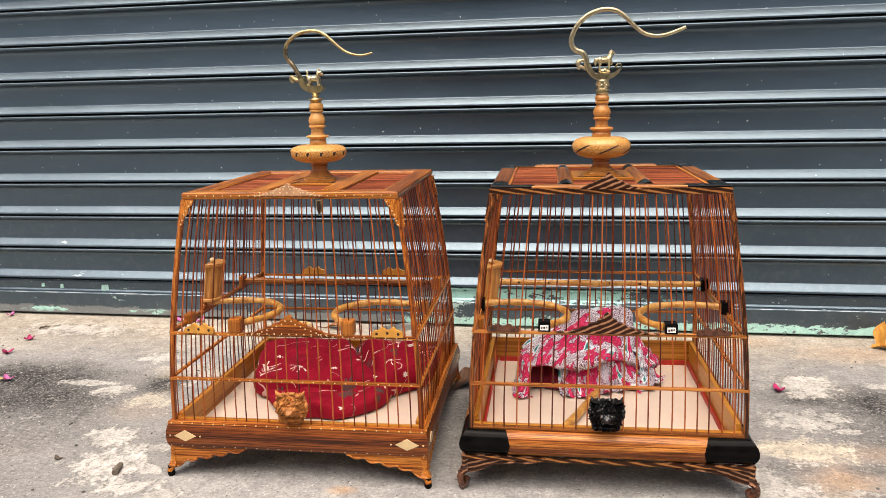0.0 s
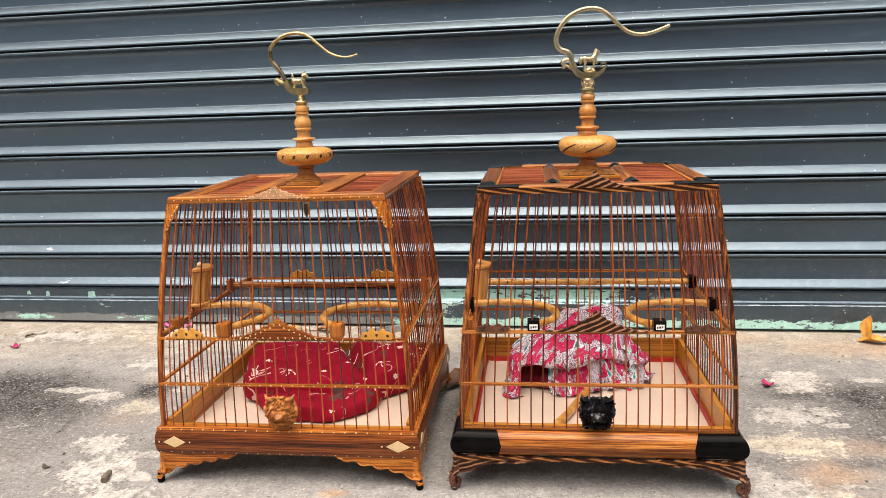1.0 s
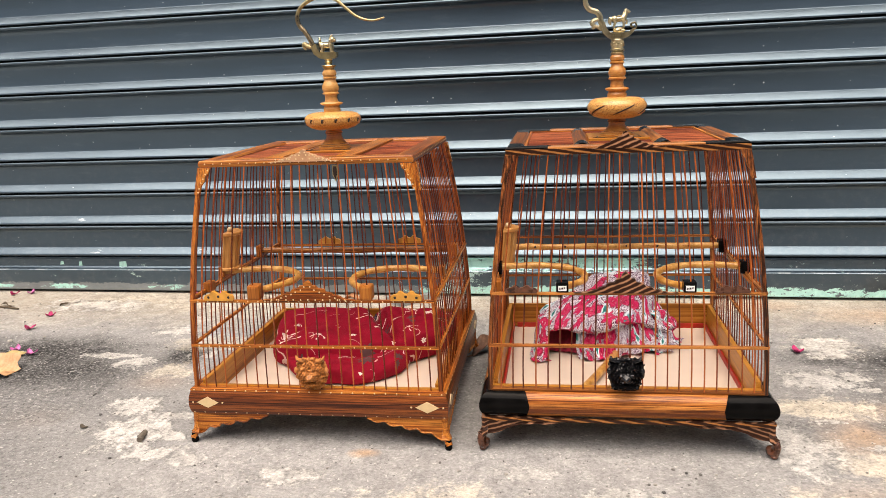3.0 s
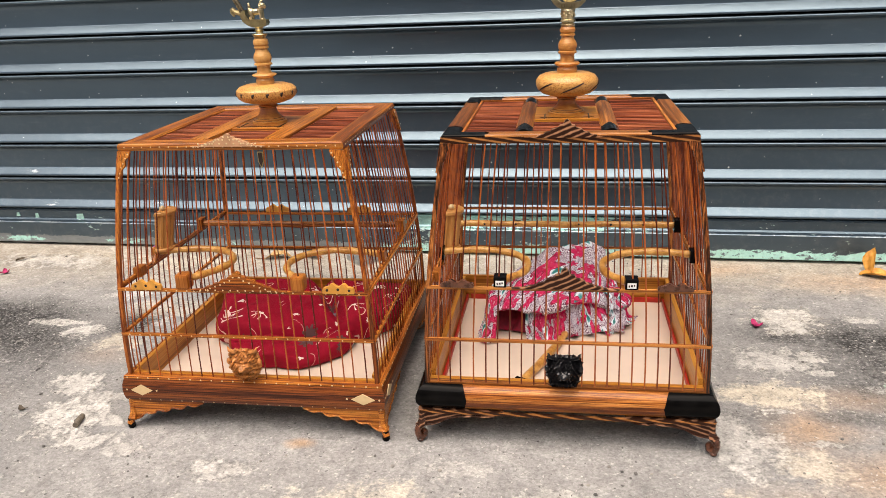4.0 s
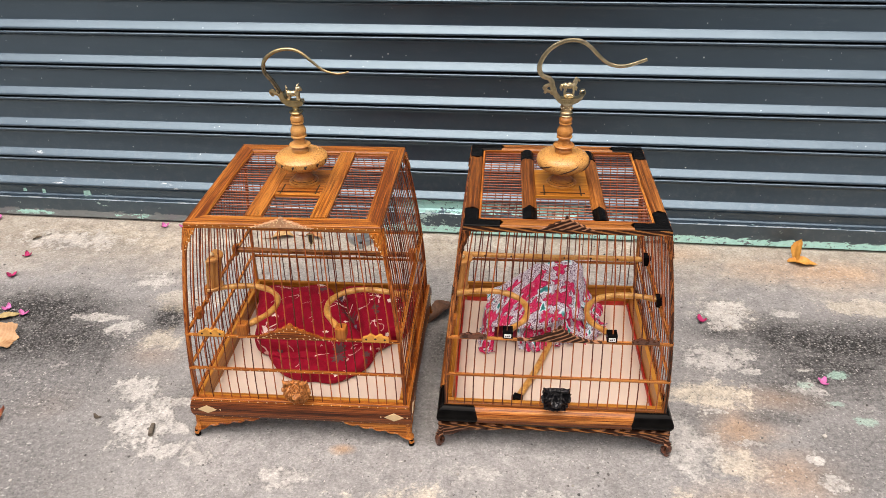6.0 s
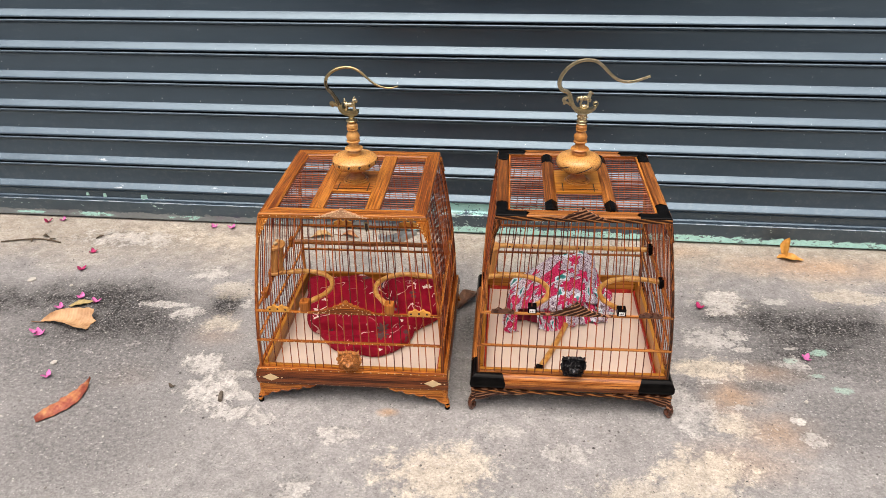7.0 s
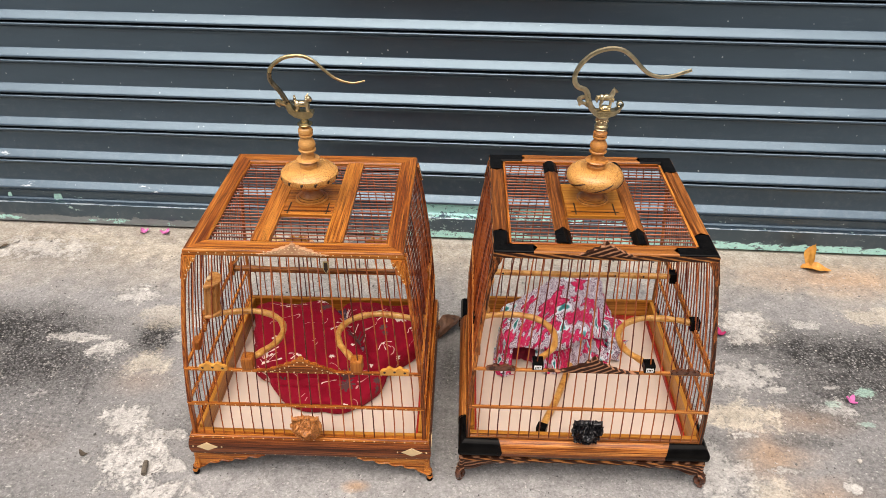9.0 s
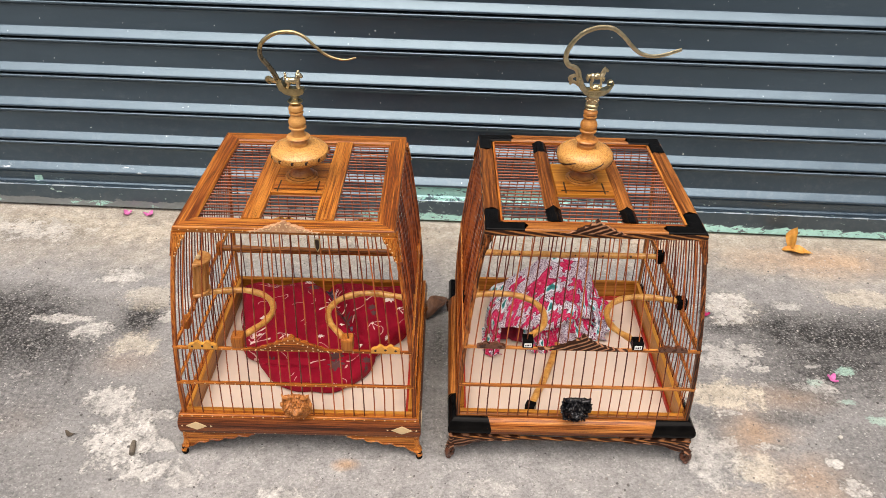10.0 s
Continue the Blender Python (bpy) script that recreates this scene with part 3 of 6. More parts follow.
        col = mixc(nt, maths(nt, "MULTIPLY", line, 0.7), col, (0.26, 0.29, 0.29))
        # a second run of the old coat higher up, behind the cages
        run = maths(nt, "MULTIPLY", maths(nt, "MULTIPLY", maths(nt, "SUBTRACT", sx.outputs[0], 0.22), 9.0, clamp=True), maths(nt, "MULTIPLY", maths(nt, "SUBTRACT", 0.80, sx.outputs[0]), 9.0, clamp=True))
        band = maths(nt, "GREATER_THAN", sx.outputs[2], maths(nt, "ADD", 0.0575, maths(nt, "MULTIPLY", maths(nt, "SUBTRACT", few, 0.5), 0.02)))
        k3 = maths(nt, "MULTIPLY", maths(nt, "MULTIPLY", band, run), maths(nt, "GREATER_THAN", maths(nt, "ADD", chips, maths(nt, "MULTIPLY", clump, 0.6)), 0.50))
        col = mixc(nt, k3, col, mint)
        rough = maths(nt, "ADD", rough, maths(nt, "MULTIPLY", k, 0.25))
    nt.links.new(col, bs.inputs["Base Color"])
    nt.links.new(rough, bs.inputs["Roughness"])
    bs.inputs["IOR"].default_value = 2.2
    bs.inputs["Specular Tint"].default_value = (0.62, 0.84, 1.0, 1)
    dents = noise_tex(nt, tc.outputs["Object"], 2.4, 2.0)
    bump(nt, bs, maths(nt, "ADD", maths(nt, "ADD", fine, maths(nt, "MULTIPLY", streak, 2.0)), maths(nt, "MULTIPLY", dents, 30.0)), 0.14, 0.002)
    return m


SHUTTER_ANGLE = -1.89
SHUTTER_MAT = shutter_material("grey_shutter_paint")
shutter = thing("roller_shutter", (0, 0.708, 0), "closed dark blue-grey metal roller shutter with splashed paint", "roller shutter", kind="structure", rz=SHUTTER_ANGLE)
X0, X1 = -2.4, 3.2
PITCH = 0.0762


def extrude_profile(profile, x0, x1, closed=True):
    bm = bmesh.new()
    a = [bm.verts.new((x0, y, z)) for y, z in profile]
    b = [bm.verts.new((x1, y, z)) for y, z in profile]
    n = len(profile)
    for i in range(n if closed else n - 1):
        bm.faces.new((a[i], a[(i + 1) % n], b[(i + 1) % n], b[i]))
    if closed:
        bm.faces.new(a)
        bm.faces.new(b)
    return bm


# one slat: rounded lip along its top edge, flat face, sloping foot that overhangs the next slat
SLAT = [(0.012, -0.0030), (0.0005, -0.0006), (-0.0095, 0.0012), (-0.0118, 0.0010), (-0.0133, 0.0), (-0.0140, -0.0016), (-0.0137, -0.0034), (-0.0121, -0.0049), (-0.0076, -0.0064), (-0.0030, -0.0082), (-0.0004, -0.0110),
        (0.0008, -0.0150), (0.0010, -0.0180), (0.0002, -0.0518), (0.0000, -0.0527), (-0.0004, -0.0534), (-0.0011, -0.0542), (-0.0022, -0.0554), (-0.0101, -0.0645), (-0.0111, -0.0657), (-0.0119, -0.0669), (-0.0124, -0.0682), (-0.0124, -0.0694), (-0.0120, -0.0704), (-0.0108, -0.0711), (0.012, -0.0711), (0.015, -0.060), (0.015, -0.002)]
bm = extrude_profile(SLAT, X0, X1)
first = part("slat", bm, SHUTTER_MAT, shutter, smooth=True)
first.location.z = 0.0853 + PITCH
for k in range(2, 40):
    ob = first.copy()
    scene.collection.objects.link(ob)
    ob.location.z = 0.0853 + PITCH * k
BAR = [(0.012, 0.0853), (-0.0014, 0.0853), (-0.0022, 0.0840), (-0.0010, 0.0825), (0.0014, 0.080), (0.0016, 0.062), (-0.0010, 0.0585), (-0.0120, 0.0570), (-0.0132, 0.0558), (-0.0132, 0.0080), (-0.0125, 0.0065), (0.012, 0.0065)]
part("bottom_bar", extrude_profile(BAR, X0, X1), shutter_material("worn_bar_paint", True), shutter, "grey bar with chipped mint-green paint")
MINT = plain("mint_paint", (0.48, 0.78, 0.68), 0.6, spread=0.2)
for x, z, w, h, face in [(-0.527, 0.067, 0.020, 0.014, 0.0012), (-0.640, 0.068, 0.010, 0.012, 0.0012), (-0.690, 0.070, 0.010, 0.010, 0.0012)]:
    bm = bmesh.new()
    add_plate(bm, [(-w / 2, -h / 2), (w / 2, -h / 2 + 0.001), (w / 2 - 0.001, h / 2), (-w / 2 + 0.002, h / 2 - 0.001)], lambda u, q, d: (x + u, face - d, z + q), 0.0008)
    part("paint_chip", bm, MINT, shutter, "chip of mint-green paint")

part("backing", box(X0, X1, 0.030, 0.034, 0.0, 3.13), plain("black_backing", (0.01, 0.01, 0.01), 0.9), shutter)

# the walls that close the place, out of view
WALLMAT = plain("plaster", (0.55, 0.53, 0.48), 0.8, scale=8)
for nm, x0, x1, z0, z1 in (("wall_left", -12.0, X0, 0.0, 3.13), ("wall_right", X1, 12.0, 0.0, 3.13), ("wall_top", -12.0, 12.0, 3.13, 4.6)):
    w = part(nm, box(x0, x1, 0.02, 0.22, z0, z1), WALLMAT, None)
    w.matrix_world = pose(0, 0.708, 0, 0, 0, SHUTTER_ANGLE)
    tagged(w, "plain plastered wall beside the shutter", "wall", kind="structure")
# unseen block added behind the camera to darken what the slats reflect
blocker = part("wall_opposite", box(-0.60, 1.40, -1.80, -1.55, 0.0, 1.14), plain("blocker_dark", (0.10, 0.10, 0.10), 0.9, scale=6), None)
tagged(blocker, "added unseen dark block that darkens reflections in the shutter", "wall", kind="structure")


# ---- the bird cages ----
N_BARS = 22


def half(z, z0=0.080, z1=0.375):
    """Half width of the barred body at height z: upright below, curving in towards the roof."""
    s = max(0.0, (z - z0) / (z1 - z0))
    return 0.1685 - 0.028 * s ** 1.8


# the four sides: a point u along the side (-1 to 1), at height z, pushed out by d
SIDES = {
    "front": lambda u, z, d=0.0: (u * half(z), -half(z) - d, z),
    "back": lambda u, z, d=0.0: (-u * half(z), half(z) + d, z),
    "left": lambda u, z, d=0.0: (-half(z) - d, -u * half(z), z),
    "right": lambda u, z, d=0.0: (half(z) + d, u * half(z), z),
}


def dots(bm, pts, r, normal):
    """Small flat-headed studs."""
    for p in pts:
        sq = [1.0, 1.0, 1.0]
        sq["xyz".index(normal)] = 0.45
        add_ball(bm, p, r, sq, 8, 5)
    return bm


def side_place(side):
    """Places plate outlines (along the side, up) on a face at distance e from the middle; depth goes inwards."""
    return {
        "front": lambda e: lambda u, w, d: (u, -e + d, w),
        "back": lambda e: lambda u, w, d: (-u, e - d, w),
        "left": lambda e: lambda u, w, d: (-e + d, -u, w),
        "right": lambda e: lambda u, w, d: (e - d, u, w),
    }[side]


PEDIMENT = [(-0.062, 0.0), (-0.061, 0.0022), (-0.055, 0.0036), (-0.049, 0.0040), (-0.044, 0.0062), (-0.042, 0.0088), (-0.034, 0.0104), (-0.031, 0.0132), (-0.024, 0.0146),
            (-0.021, 0.0180), (-0.013, 0.0192), (-0.0105, 0.0222), (-0.0055, 0.0226), (-0.004, 0.0256), (-0.002, 0.0268), (0.0, 0.0276)]
LEG_EDGE = [(0.105, -0.0030), (0.1005, -0.0040), (0.0965, -0.0066), (0.0905, -0.0082), (0.0845, -0.0066), (0.0795, -0.0072), (0.0765, -0.0108), (0.0700, -0.0132), (0.0635, -0.0116), (0.0585, -0.0118), (0.0555, -0.0150), (0.0490, -0.0178),
            (0.0425, -0.0160), (0.0375, -0.0164), (0.0340, -0.0200), (0.0280, -0.0218), (0.0225, -0.0208), (0.0180, -0.0226), (0.0140, -0.0268), (0.0090, -0.0300), (0.0030, -0.0312), (-0.0030, -0.0304), (-0.0056, -0.0276)]
DARK_EDGE = [(0.104, -0.0012), (0.099, -0.0045), (0.090, -0.0076), (0.080, -0.0088), (0.070, -0.0078), (0.062, -0.0088), (0.052, -0.0088), (0.044, -0.0108), (0.034, -0.0128), (0.027, -0.0168), (0.018, -0.0208), (0.008, -0.0228), (0.0, -0.0230), (-0.0050, -0.0218)]
DARK_LEG = [(0.004, 0.0), (0.104, 0.0)] + DARK_EDGE + [(-0.0030, -0.0170), (0.0010, -0.0110), (0.0022, -0.0060)]
LEG = [(0.004, 0.0), (0.105, 0.0)] + LEG_EDGE + [(-0.0034, -0.0240), (0.0005, -0.0190), (0.0022, -0.0100)]
PEDIMENT = [(u, 0.0266 * (w / 0.0276) ** 1.35) for u, w in PEDIMENT]
ORNAMENT = mirrored([(-0.0195, 0.0), (-0.0200, 0.0035), (-0.0188, 0.0068), (-0.0155, 0.0080), (-0.0118, 0.0088), (-0.0094, 0.0120), (-0.0064, 0.0128), (-0.0038, 0.0108), (-0.0016, 0.0090), (0.0, 0.0087)])


def carved_head(at_y, zc, w, h, seed):
    """A carved lion-dog mask in high relief."""
    bm = bmesh.new()
    n = 64
    round_ = 0.12 if seed < 5 else 0.34
    rows = []
    for j in range(n + 1):
        row = []
        for i in range(n + 1):
            a, b = 2 * i / n - 1, 2 * j / n - 1
            # square to rounded shield, narrower at the chin
            x = a * math.sqrt(1 - round_ * b * b) * (1.0 if b > -0.2 else 1.0 - 0.26 * (-b - 0.2))
            z = b * math.sqrt(1 - round_ * a * a)
            rr = math.sqrt(x * x + z * z)
            d = 0.012 * max(0.0, 1 - rr ** 2.2)
            for ex in (-0.34, 0.34):
                q = ((x - ex) ** 2 + (z - 0.14) ** 2) / 0.018
                d += 0.0042 * math.exp(-q) - 0.003 * math.exp(-(((x - ex) ** 2 + (z - 0.36) ** 2) / 0.012))
                d += 0.0035 * math.exp(-(((x - ex * 1.1) ** 2) / 0.05 + (z - 0.40) ** 2 / 0.006))
            d += 0.0055 * math.exp(-(x * x / 0.045 + (z + 0.10) ** 2 / 0.03))
            d -= 0.0055 * math.exp(-(x * x / 0.12 + (z + 0.46) ** 2 / 0.008))
            d += 0.003 * math.exp(-(x * x / 0.10 + (z + 0.62) ** 2 / 0.006))
            curl = math.sin(23 * abs(x) + 5 * noise.noise((x * 4, z * 4, seed))) * math.sin(19 * z + 6 * noise.noise((x * 5, z * 5, seed + 3)))
            d += (0.0010 if seed < 5 else 0.0022) * curl * min(1.0, rr * 1.6)
            th = math.atan2(z + 0.05, abs(x))
            d += (0.0017 if seed < 5 else 0.0013) * math.sin(30 * rr + 5.5 * math.sin(2.5 * th) + 4 * abs(x)) * min(1.0, max(0.0, rr - 0.18) * 3)
            d += (0.0005 if seed < 5 else 0.0016) * noise.noise((x * 13, z * 13, seed)) + (0.0005 if seed < 5 else 0.0013) * math.sin(34 * math.atan2(z, x)) * min(1.0, max(0.0, rr - 0.35) * 3)
            d += 0.0010 * math.sin(42 * x) * math.sin(42 * z) * math.exp(-(x * x / 0.06 + (z - 0.55) ** 2 / 0.05))
            d += 0.0010 * math.sin(44 * abs(x) + 2 * math.sin(9 * z)) * math.sin(38 * z + 3 * abs(x)) * min(1.0, rr * 2)
            e = max(0.0, rr - 0.75)
            ragged = 1 + 0.06 * noise.noise((abs(x) * 6, z * 6, seed + 9)) + 0.16 * e * noise.noise((abs(x) * 14, z * 14, seed))
            row.append(bm.verts.new((x * w / 2 * ragged, at_y - 0.003 - d, zc + z * h / 2 * ragged)))
        rows.append(row)
    for j in range(n):
        for i in range(n):
            bm.faces.new((rows[j][i], rows[j][i + 1], rows[j + 1][i + 1], rows[j + 1][i]))
    rim = [rows[0][i] for i in range(n + 1)] + [rows[j][n] for j in range(1, n + 1)] + [rows[n][i] for i in range(n - 1, -1, -1)] + [rows[j][0] for j in range(n - 1, 0, -1)]
    back = [bm.verts.new((v.co.x * 0.94, at_y, zc + (v.co.z - zc) * 0.94)) for v in rim]
    for i in range(len(rim)):
        k = (i + 1) % len(rim)
        bm.faces.new((rim[i], rim[k], back[k], back[i]))
    bm.faces.new(back)
    # curls of the mane round the rim
    for k in range(26):
        a = 2 * math.pi * (k + 0.5) / 26
        ca, sa = math.cos(a), math.sin(a)
        m = min(1.30 if seed < 5 else 1.02, 0.90 / max(abs(ca), abs(sa))) * (0.94 if sa > -0.3 else 0.80)
        q = Vector((ca * m * w / 2, at_y - 0.005, zc + sa * m * h / 2))
        out = Vector((ca, 0, sa)) * 0.0042 + Vector((-sa, 0, ca)) * (0.0022 if k % 2 else -0.0018)
        add_sweep(bm, [q, q + out * 0.6 - Vector((0, 0.002, 0)), q + out], [0.0020, 0.0016, 0.0006], 6)
    for sx in (-1, 1):
        add_sweep(bm, [(sx * w * 0.20, at_y - 0.006, zc + h * 0.40), (sx * w * 0.40, at_y - 0.008, zc + h * 0.48), (sx * w * 0.45, at_y - 0.006, zc + h * 0.58)], [0.003, 0.0024, 0.0008], 8)
        add_ball(bm, (sx * w * 0.47, at_y - 0.006, zc + h * 0.12), 0.0038, (0.8, 0.9, 1.2))
    return bm


def lion(x, y, z, s, horse=False):
    """A small cast animal that faces +x, s long, standing at height z."""
    bm = bmesh.new()

    def blob(u, w, r, squash=(1, 1, 1), v=0.0, n=10):
        add_ball(bm, (x + u * s, y + v * s, z + w * s), 1.12 * r * s, squash, n, 7)

    def limb(pts, radii, v=0.0):
        add_sweep(bm, [(x + u * s, y + v * s, z + w * s) for u, w in pts], [1.22 * r * s for r in radii], 8)

    if horse:
        blob(0.0, 0.66, 0.23, (1.75, 0.80, 0.85))
        blob(0.30, 0.70, 0.22, (0.9, 0.85, 1.05))
        blob(-0.34, 0.66, 0.24, (0.9, 0.90, 1.0))
        blob(0.0, 0.84, 0.16, (1.3, 1.1, 0.6))
        for v in (-0.12, 0.12):
            limb([(-0.38, 0.60), (-0.30, 0.36), (-0.40, 0.16), (-0.36, 0.0)], [0.14, 0.085, 0.065, 0.09], v)
        limb([(0.32, 0.60), (0.34, 0.32), (0.33, 0.0)], [0.12, 0.075, 0.085], -0.10)
        limb([(0.34, 0.62), (0.58, 0.50), (0.52, 0.28)], [0.11, 0.075, 0.07], 0.10)
        limb([(0.30, 0.74), (0.46, 0.98), (0.50, 1.20), (0.56, 1.28)], [0.20, 0.145, 0.12, 0.11])
        limb([(0.50, 1.26), (0.66, 1.20), (0.78, 1.08)], [0.12, 0.095, 0.075])
        for k in range(6):
            blob(0.26 + 0.035 * k, 0.90 + 0.075 * k, 0.075, (0.9, 0.7, 1.1))
        for v in (-0.06, 0.06):
            limb([(0.50, 1.32), (0.50, 1.44)], [0.05, 0.02], v)
        limb([(-0.50, 0.76), (-0.66, 0.74), (-0.70, 0.50), (-0.66, 0.26)], [0.08, 0.12, 0.12, 0.04])
    else:
        blob(0.0, 0.56, 0.27, (1.55, 0.85, 0.85))
        blob(0.32, 0.62, 0.26, (0.85, 0.95, 1.05))
        blob(-0.36, 0.54, 0.26, (0.95, 1.0, 1.05))
        for v in (-0.15, 0.15):
            limb([(0.36, 0.56), (0.40, 0.30), (0.38, 0.06)], [0.15, 0.105, 0.10], v)
            blob(0.43, 0.06, 0.10, (1.3, 1.0, 0.7), v)
            limb([(-0.38, 0.50), (-0.30, 0.28), (-0.46, 0.08)], [0.18, 0.11, 0.10], v)
            blob(-0.40, 0.06, 0.10, (1.3, 1.0, 0.7), v)
        blob(0.48, 0.98, 0.22, (1.05, 0.95, 0.95))
        blob(0.66, 0.92, 0.13, (1.0, 1.0, 0.8))
        blob(0.66, 0.82, 0.09, (1.0, 1.0, 0.6))
        for k in range(11):
            a = 2 * math.pi * k / 11
            blob(0.36, 0.88 + 0.22 * math.sin(a), 0.10, (1, 1, 1), 0.20 * math.cos(a), 8)
        for v in (-0.12, 0.12):
            limb([(0.46, 1.14), (0.40, 1.28), (0.52, 1.34)], [0.06, 0.05, 0.02], v)
        for k in range(4):
            blob(-0.52 - 0.04 * (k % 2), 0.72 + 0.13 * k, 0.125 - 0.012 * k, (0.9, 1.0, 1.1), 0.05 * (k % 2))
    return bm


def cage(at, dark):
    """dark: the cage with black corners and striped trim; else the one with bone studs."""
    name = "striped wooden bird cage with black corners and a brass hook" if dark else "golden-brown wooden bird cage with bone studs and a brass hook"
    c = thing("bird_cage", at, name, "bird cage", "pair of bird cages")
    zb0, zb1 = (0.046, 0.0795) if dark else (0.042, 0.077)
    zr1, zr2 = (0.1395, 0.2060) if dark else (0.1360, 0.1970)
    ztop = 0.3845 if dark else 0.3790
    hb = 0.1815 if dark else 0.1775
    # base: four mouldings, capped by a thin ledge
    for side, ax in (("front", "x"), ("back", "x"), ("left", "y"), ("right", "y")):
        P = side_place(side)
        h = zb1 - zb0 - (0.0005 if dark else 0.004)
        if dark:
            prof = [(0.0 + 0.0175 * (1 - math.sin(math.pi * k / 12)) * 0.75, zb0 + h * 0.5 - math.cos(math.pi * k / 12) * h * 0.5) for k in range(13)]
        else:
            prof = [(0.0030, zb0), (0.0015, zb0 + 0.003), (0.0003, zb0 + h * 0.3), (0.0, zb0 + h * 0.5), (0.0006, zb0 + h * 0.75), (0.0025, zb0 + h - 0.001), (0.0030, zb0 + h)]
        prof = prof + [(0.0135 + (0.002 if dark else 0), zb0 + h), (0.0135 + (0.002 if dark else 0), zb0)]

        def run(bm, u0, u1, mitre0, mitre1):
            f = P(hb)
            a = [bm.verts.new(f(u0 + (d if mitre0 else 0), z, d)) for d, z in prof]
            b = [bm.verts.new(f(u1 - (d if mitre1 else 0), z, d)) for d, z in prof]
            for i in range(len(prof)):
                k = (i + 1) % len(prof)
                bm.faces.new((a[i], a[k], b[k], b[i]))
            bm.faces.new(a)
            bm.faces.new(b)
            return bm

        if dark:
            mo = part("base_moulding", run(bmesh.new(), -hb + 0.058, hb - 0.058, False, False), MOULD[ax], c, "rounded orange-brown base moulding", smooth=True)
            for u0, u1, m0, m1 in ((-hb, -hb + 0.058, True, False), (hb - 0.058, hb, False, True)):
                part("corner_cap", run(bmesh.new(), u0, u1, m0, m1), EBONY, mo, "glossy black moulding end", smooth=True)
            for s in (-1, 1):
                # pointed joint of the black end
                bm = bmesh.new()
                f = P(hb + 0.0006)
                e = s * (hb - 0.058)
                rowsA = [f(e, z, d) for d, z in prof[:13]]
                rowsB = [f(e - s * 0.006 * max(0.0, 1 - abs(2 * k / 12 - 1)), z, d) for k, (d, z) in enumerate(prof[:13])]
                va, vb = [bm.verts.new(p) for p in rowsA], [bm.verts.new(p) for p in rowsB]
                for k in range(12):
                    bm.faces.new((va[k], va[k + 1], vb[k + 1], vb[k]))
                bmesh.ops.remove_doubles(bm, verts=bm.verts, dist=1e-6)
                part("joint_point", bm, EBONY, mo)
        else:
            mo = part("base_moulding", run(bmesh.new(), -hb, hb, True, True), BROWN[ax], c, "dark brown base moulding")
            f = P(hb + 0.0004)
            for s in (-1, 1):
                bm = bmesh.new()
                add_plate(bm, [(s * 0.1500 - 0.0155, zb0 + 0.0165), (s * 0.1500, zb0 + 0.0090), (s * 0.1500 + 0.0155, zb0 + 0.0165), (s * 0.1500, zb0 + 0.0245)], f, 0.002)
                part("bone_diamond", bm, BONE, mo, "pale bone diamond inlay")
            bm = bmesh.new()
            nrm = "y" if ax == "x" else "x"
            dots(bm, [P(hb)(s * 0.1500 + q, zb0 + 0.0165, 0.0) for s in (-1, 1) for q in (-0.021, 0.021)], 0.0013, nrm)
            dots(bm, [P(hb - 0.0022)((k - 11.5) * 0.0149, zb0 + 0.0020, 0.0) for k in range(24)], 0.0011, nrm)
            part("bone_studs", bm, BONE, mo)
        # ledge on the moulding
        hl = hb - (0.0125 if dark else 0.0035)
        zl = zb1 + (0.0030 if dark else 0.0)
        f = P(hl)
        bm = bmesh.new()
        sec = [(0.0, zl - 0.004), (-0.0008, zl - 0.002), (0.0, zl), (0.002, zl + 0.0008), (0.010, zl + 0.0008), (0.010, zl - 0.004)]
        a = [bm.verts.new(f(-hl + d, z, d)) for d, z in sec]
        b = [bm.verts.new(f(hl - d, z, d)) for d, z in sec]
        for i in range(6):
            bm.faces.new((a[i], a[(i + 1) % 6], b[(i + 1) % 6], b[i]))
        bm.faces.new(a)
        bm.faces.new(b)
        lg = part("base_ledge", bm, MIDWOOD[ax] if dark else GOLD[ax], c, "brown ledge" if dark else "golden ledge with bone studs")
        if not dark:
            bm = dots(bmesh.new(), [P(hl + 0.0006)((k - 11.5) * 0.0147, zb1 - 0.0018, 0.0) for k in range(24)], 0.0012, "y" if ax == "x" else "x")
            part("bone_studs", bm, BONE, lg)
        if dark:
            bm = bmesh.new()
            g = hb - 0.0022
            add_plate(bm, [(-g + 0.002, zb0 - 0.0040), (g - 0.002, zb0 - 0.0040), (g - 0.002, zb0 - 0.0002), (-g + 0.002, zb0 - 0.0002)], P(g), 0.0038 if ax == "x" else 0.0034)
            part("under_rail", bm, ZEBRA_R, mo, "thin striped rail")
        # inner wall of the tray
        e = 0.1640
        lo, hi = 0.048, zb1 + (0.0125 if dark else 0.006)
        bx = {"front": (-e, e, -e, -e + 0.006), "back": (-e, e, e - 0.006, e), "left": (-e, -e + 0.006, -e + 0.007, e - 0.007), "right": (e - 0.006, e, -e + 0.007, e - 0.007)}[side]
        part("inner_board", box(*bx, lo, hi if side != "front" else zb1 + (0.0045 if dark else 0.0016), bevel=0.0008), INNER[ax], c, "honey-coloured inner board")
    part("tray", box(-0.1575, 0.1575, -0.1575, 0.1575, 0.0475, 0.0520), TRAY, c, "pale beige tray floor")
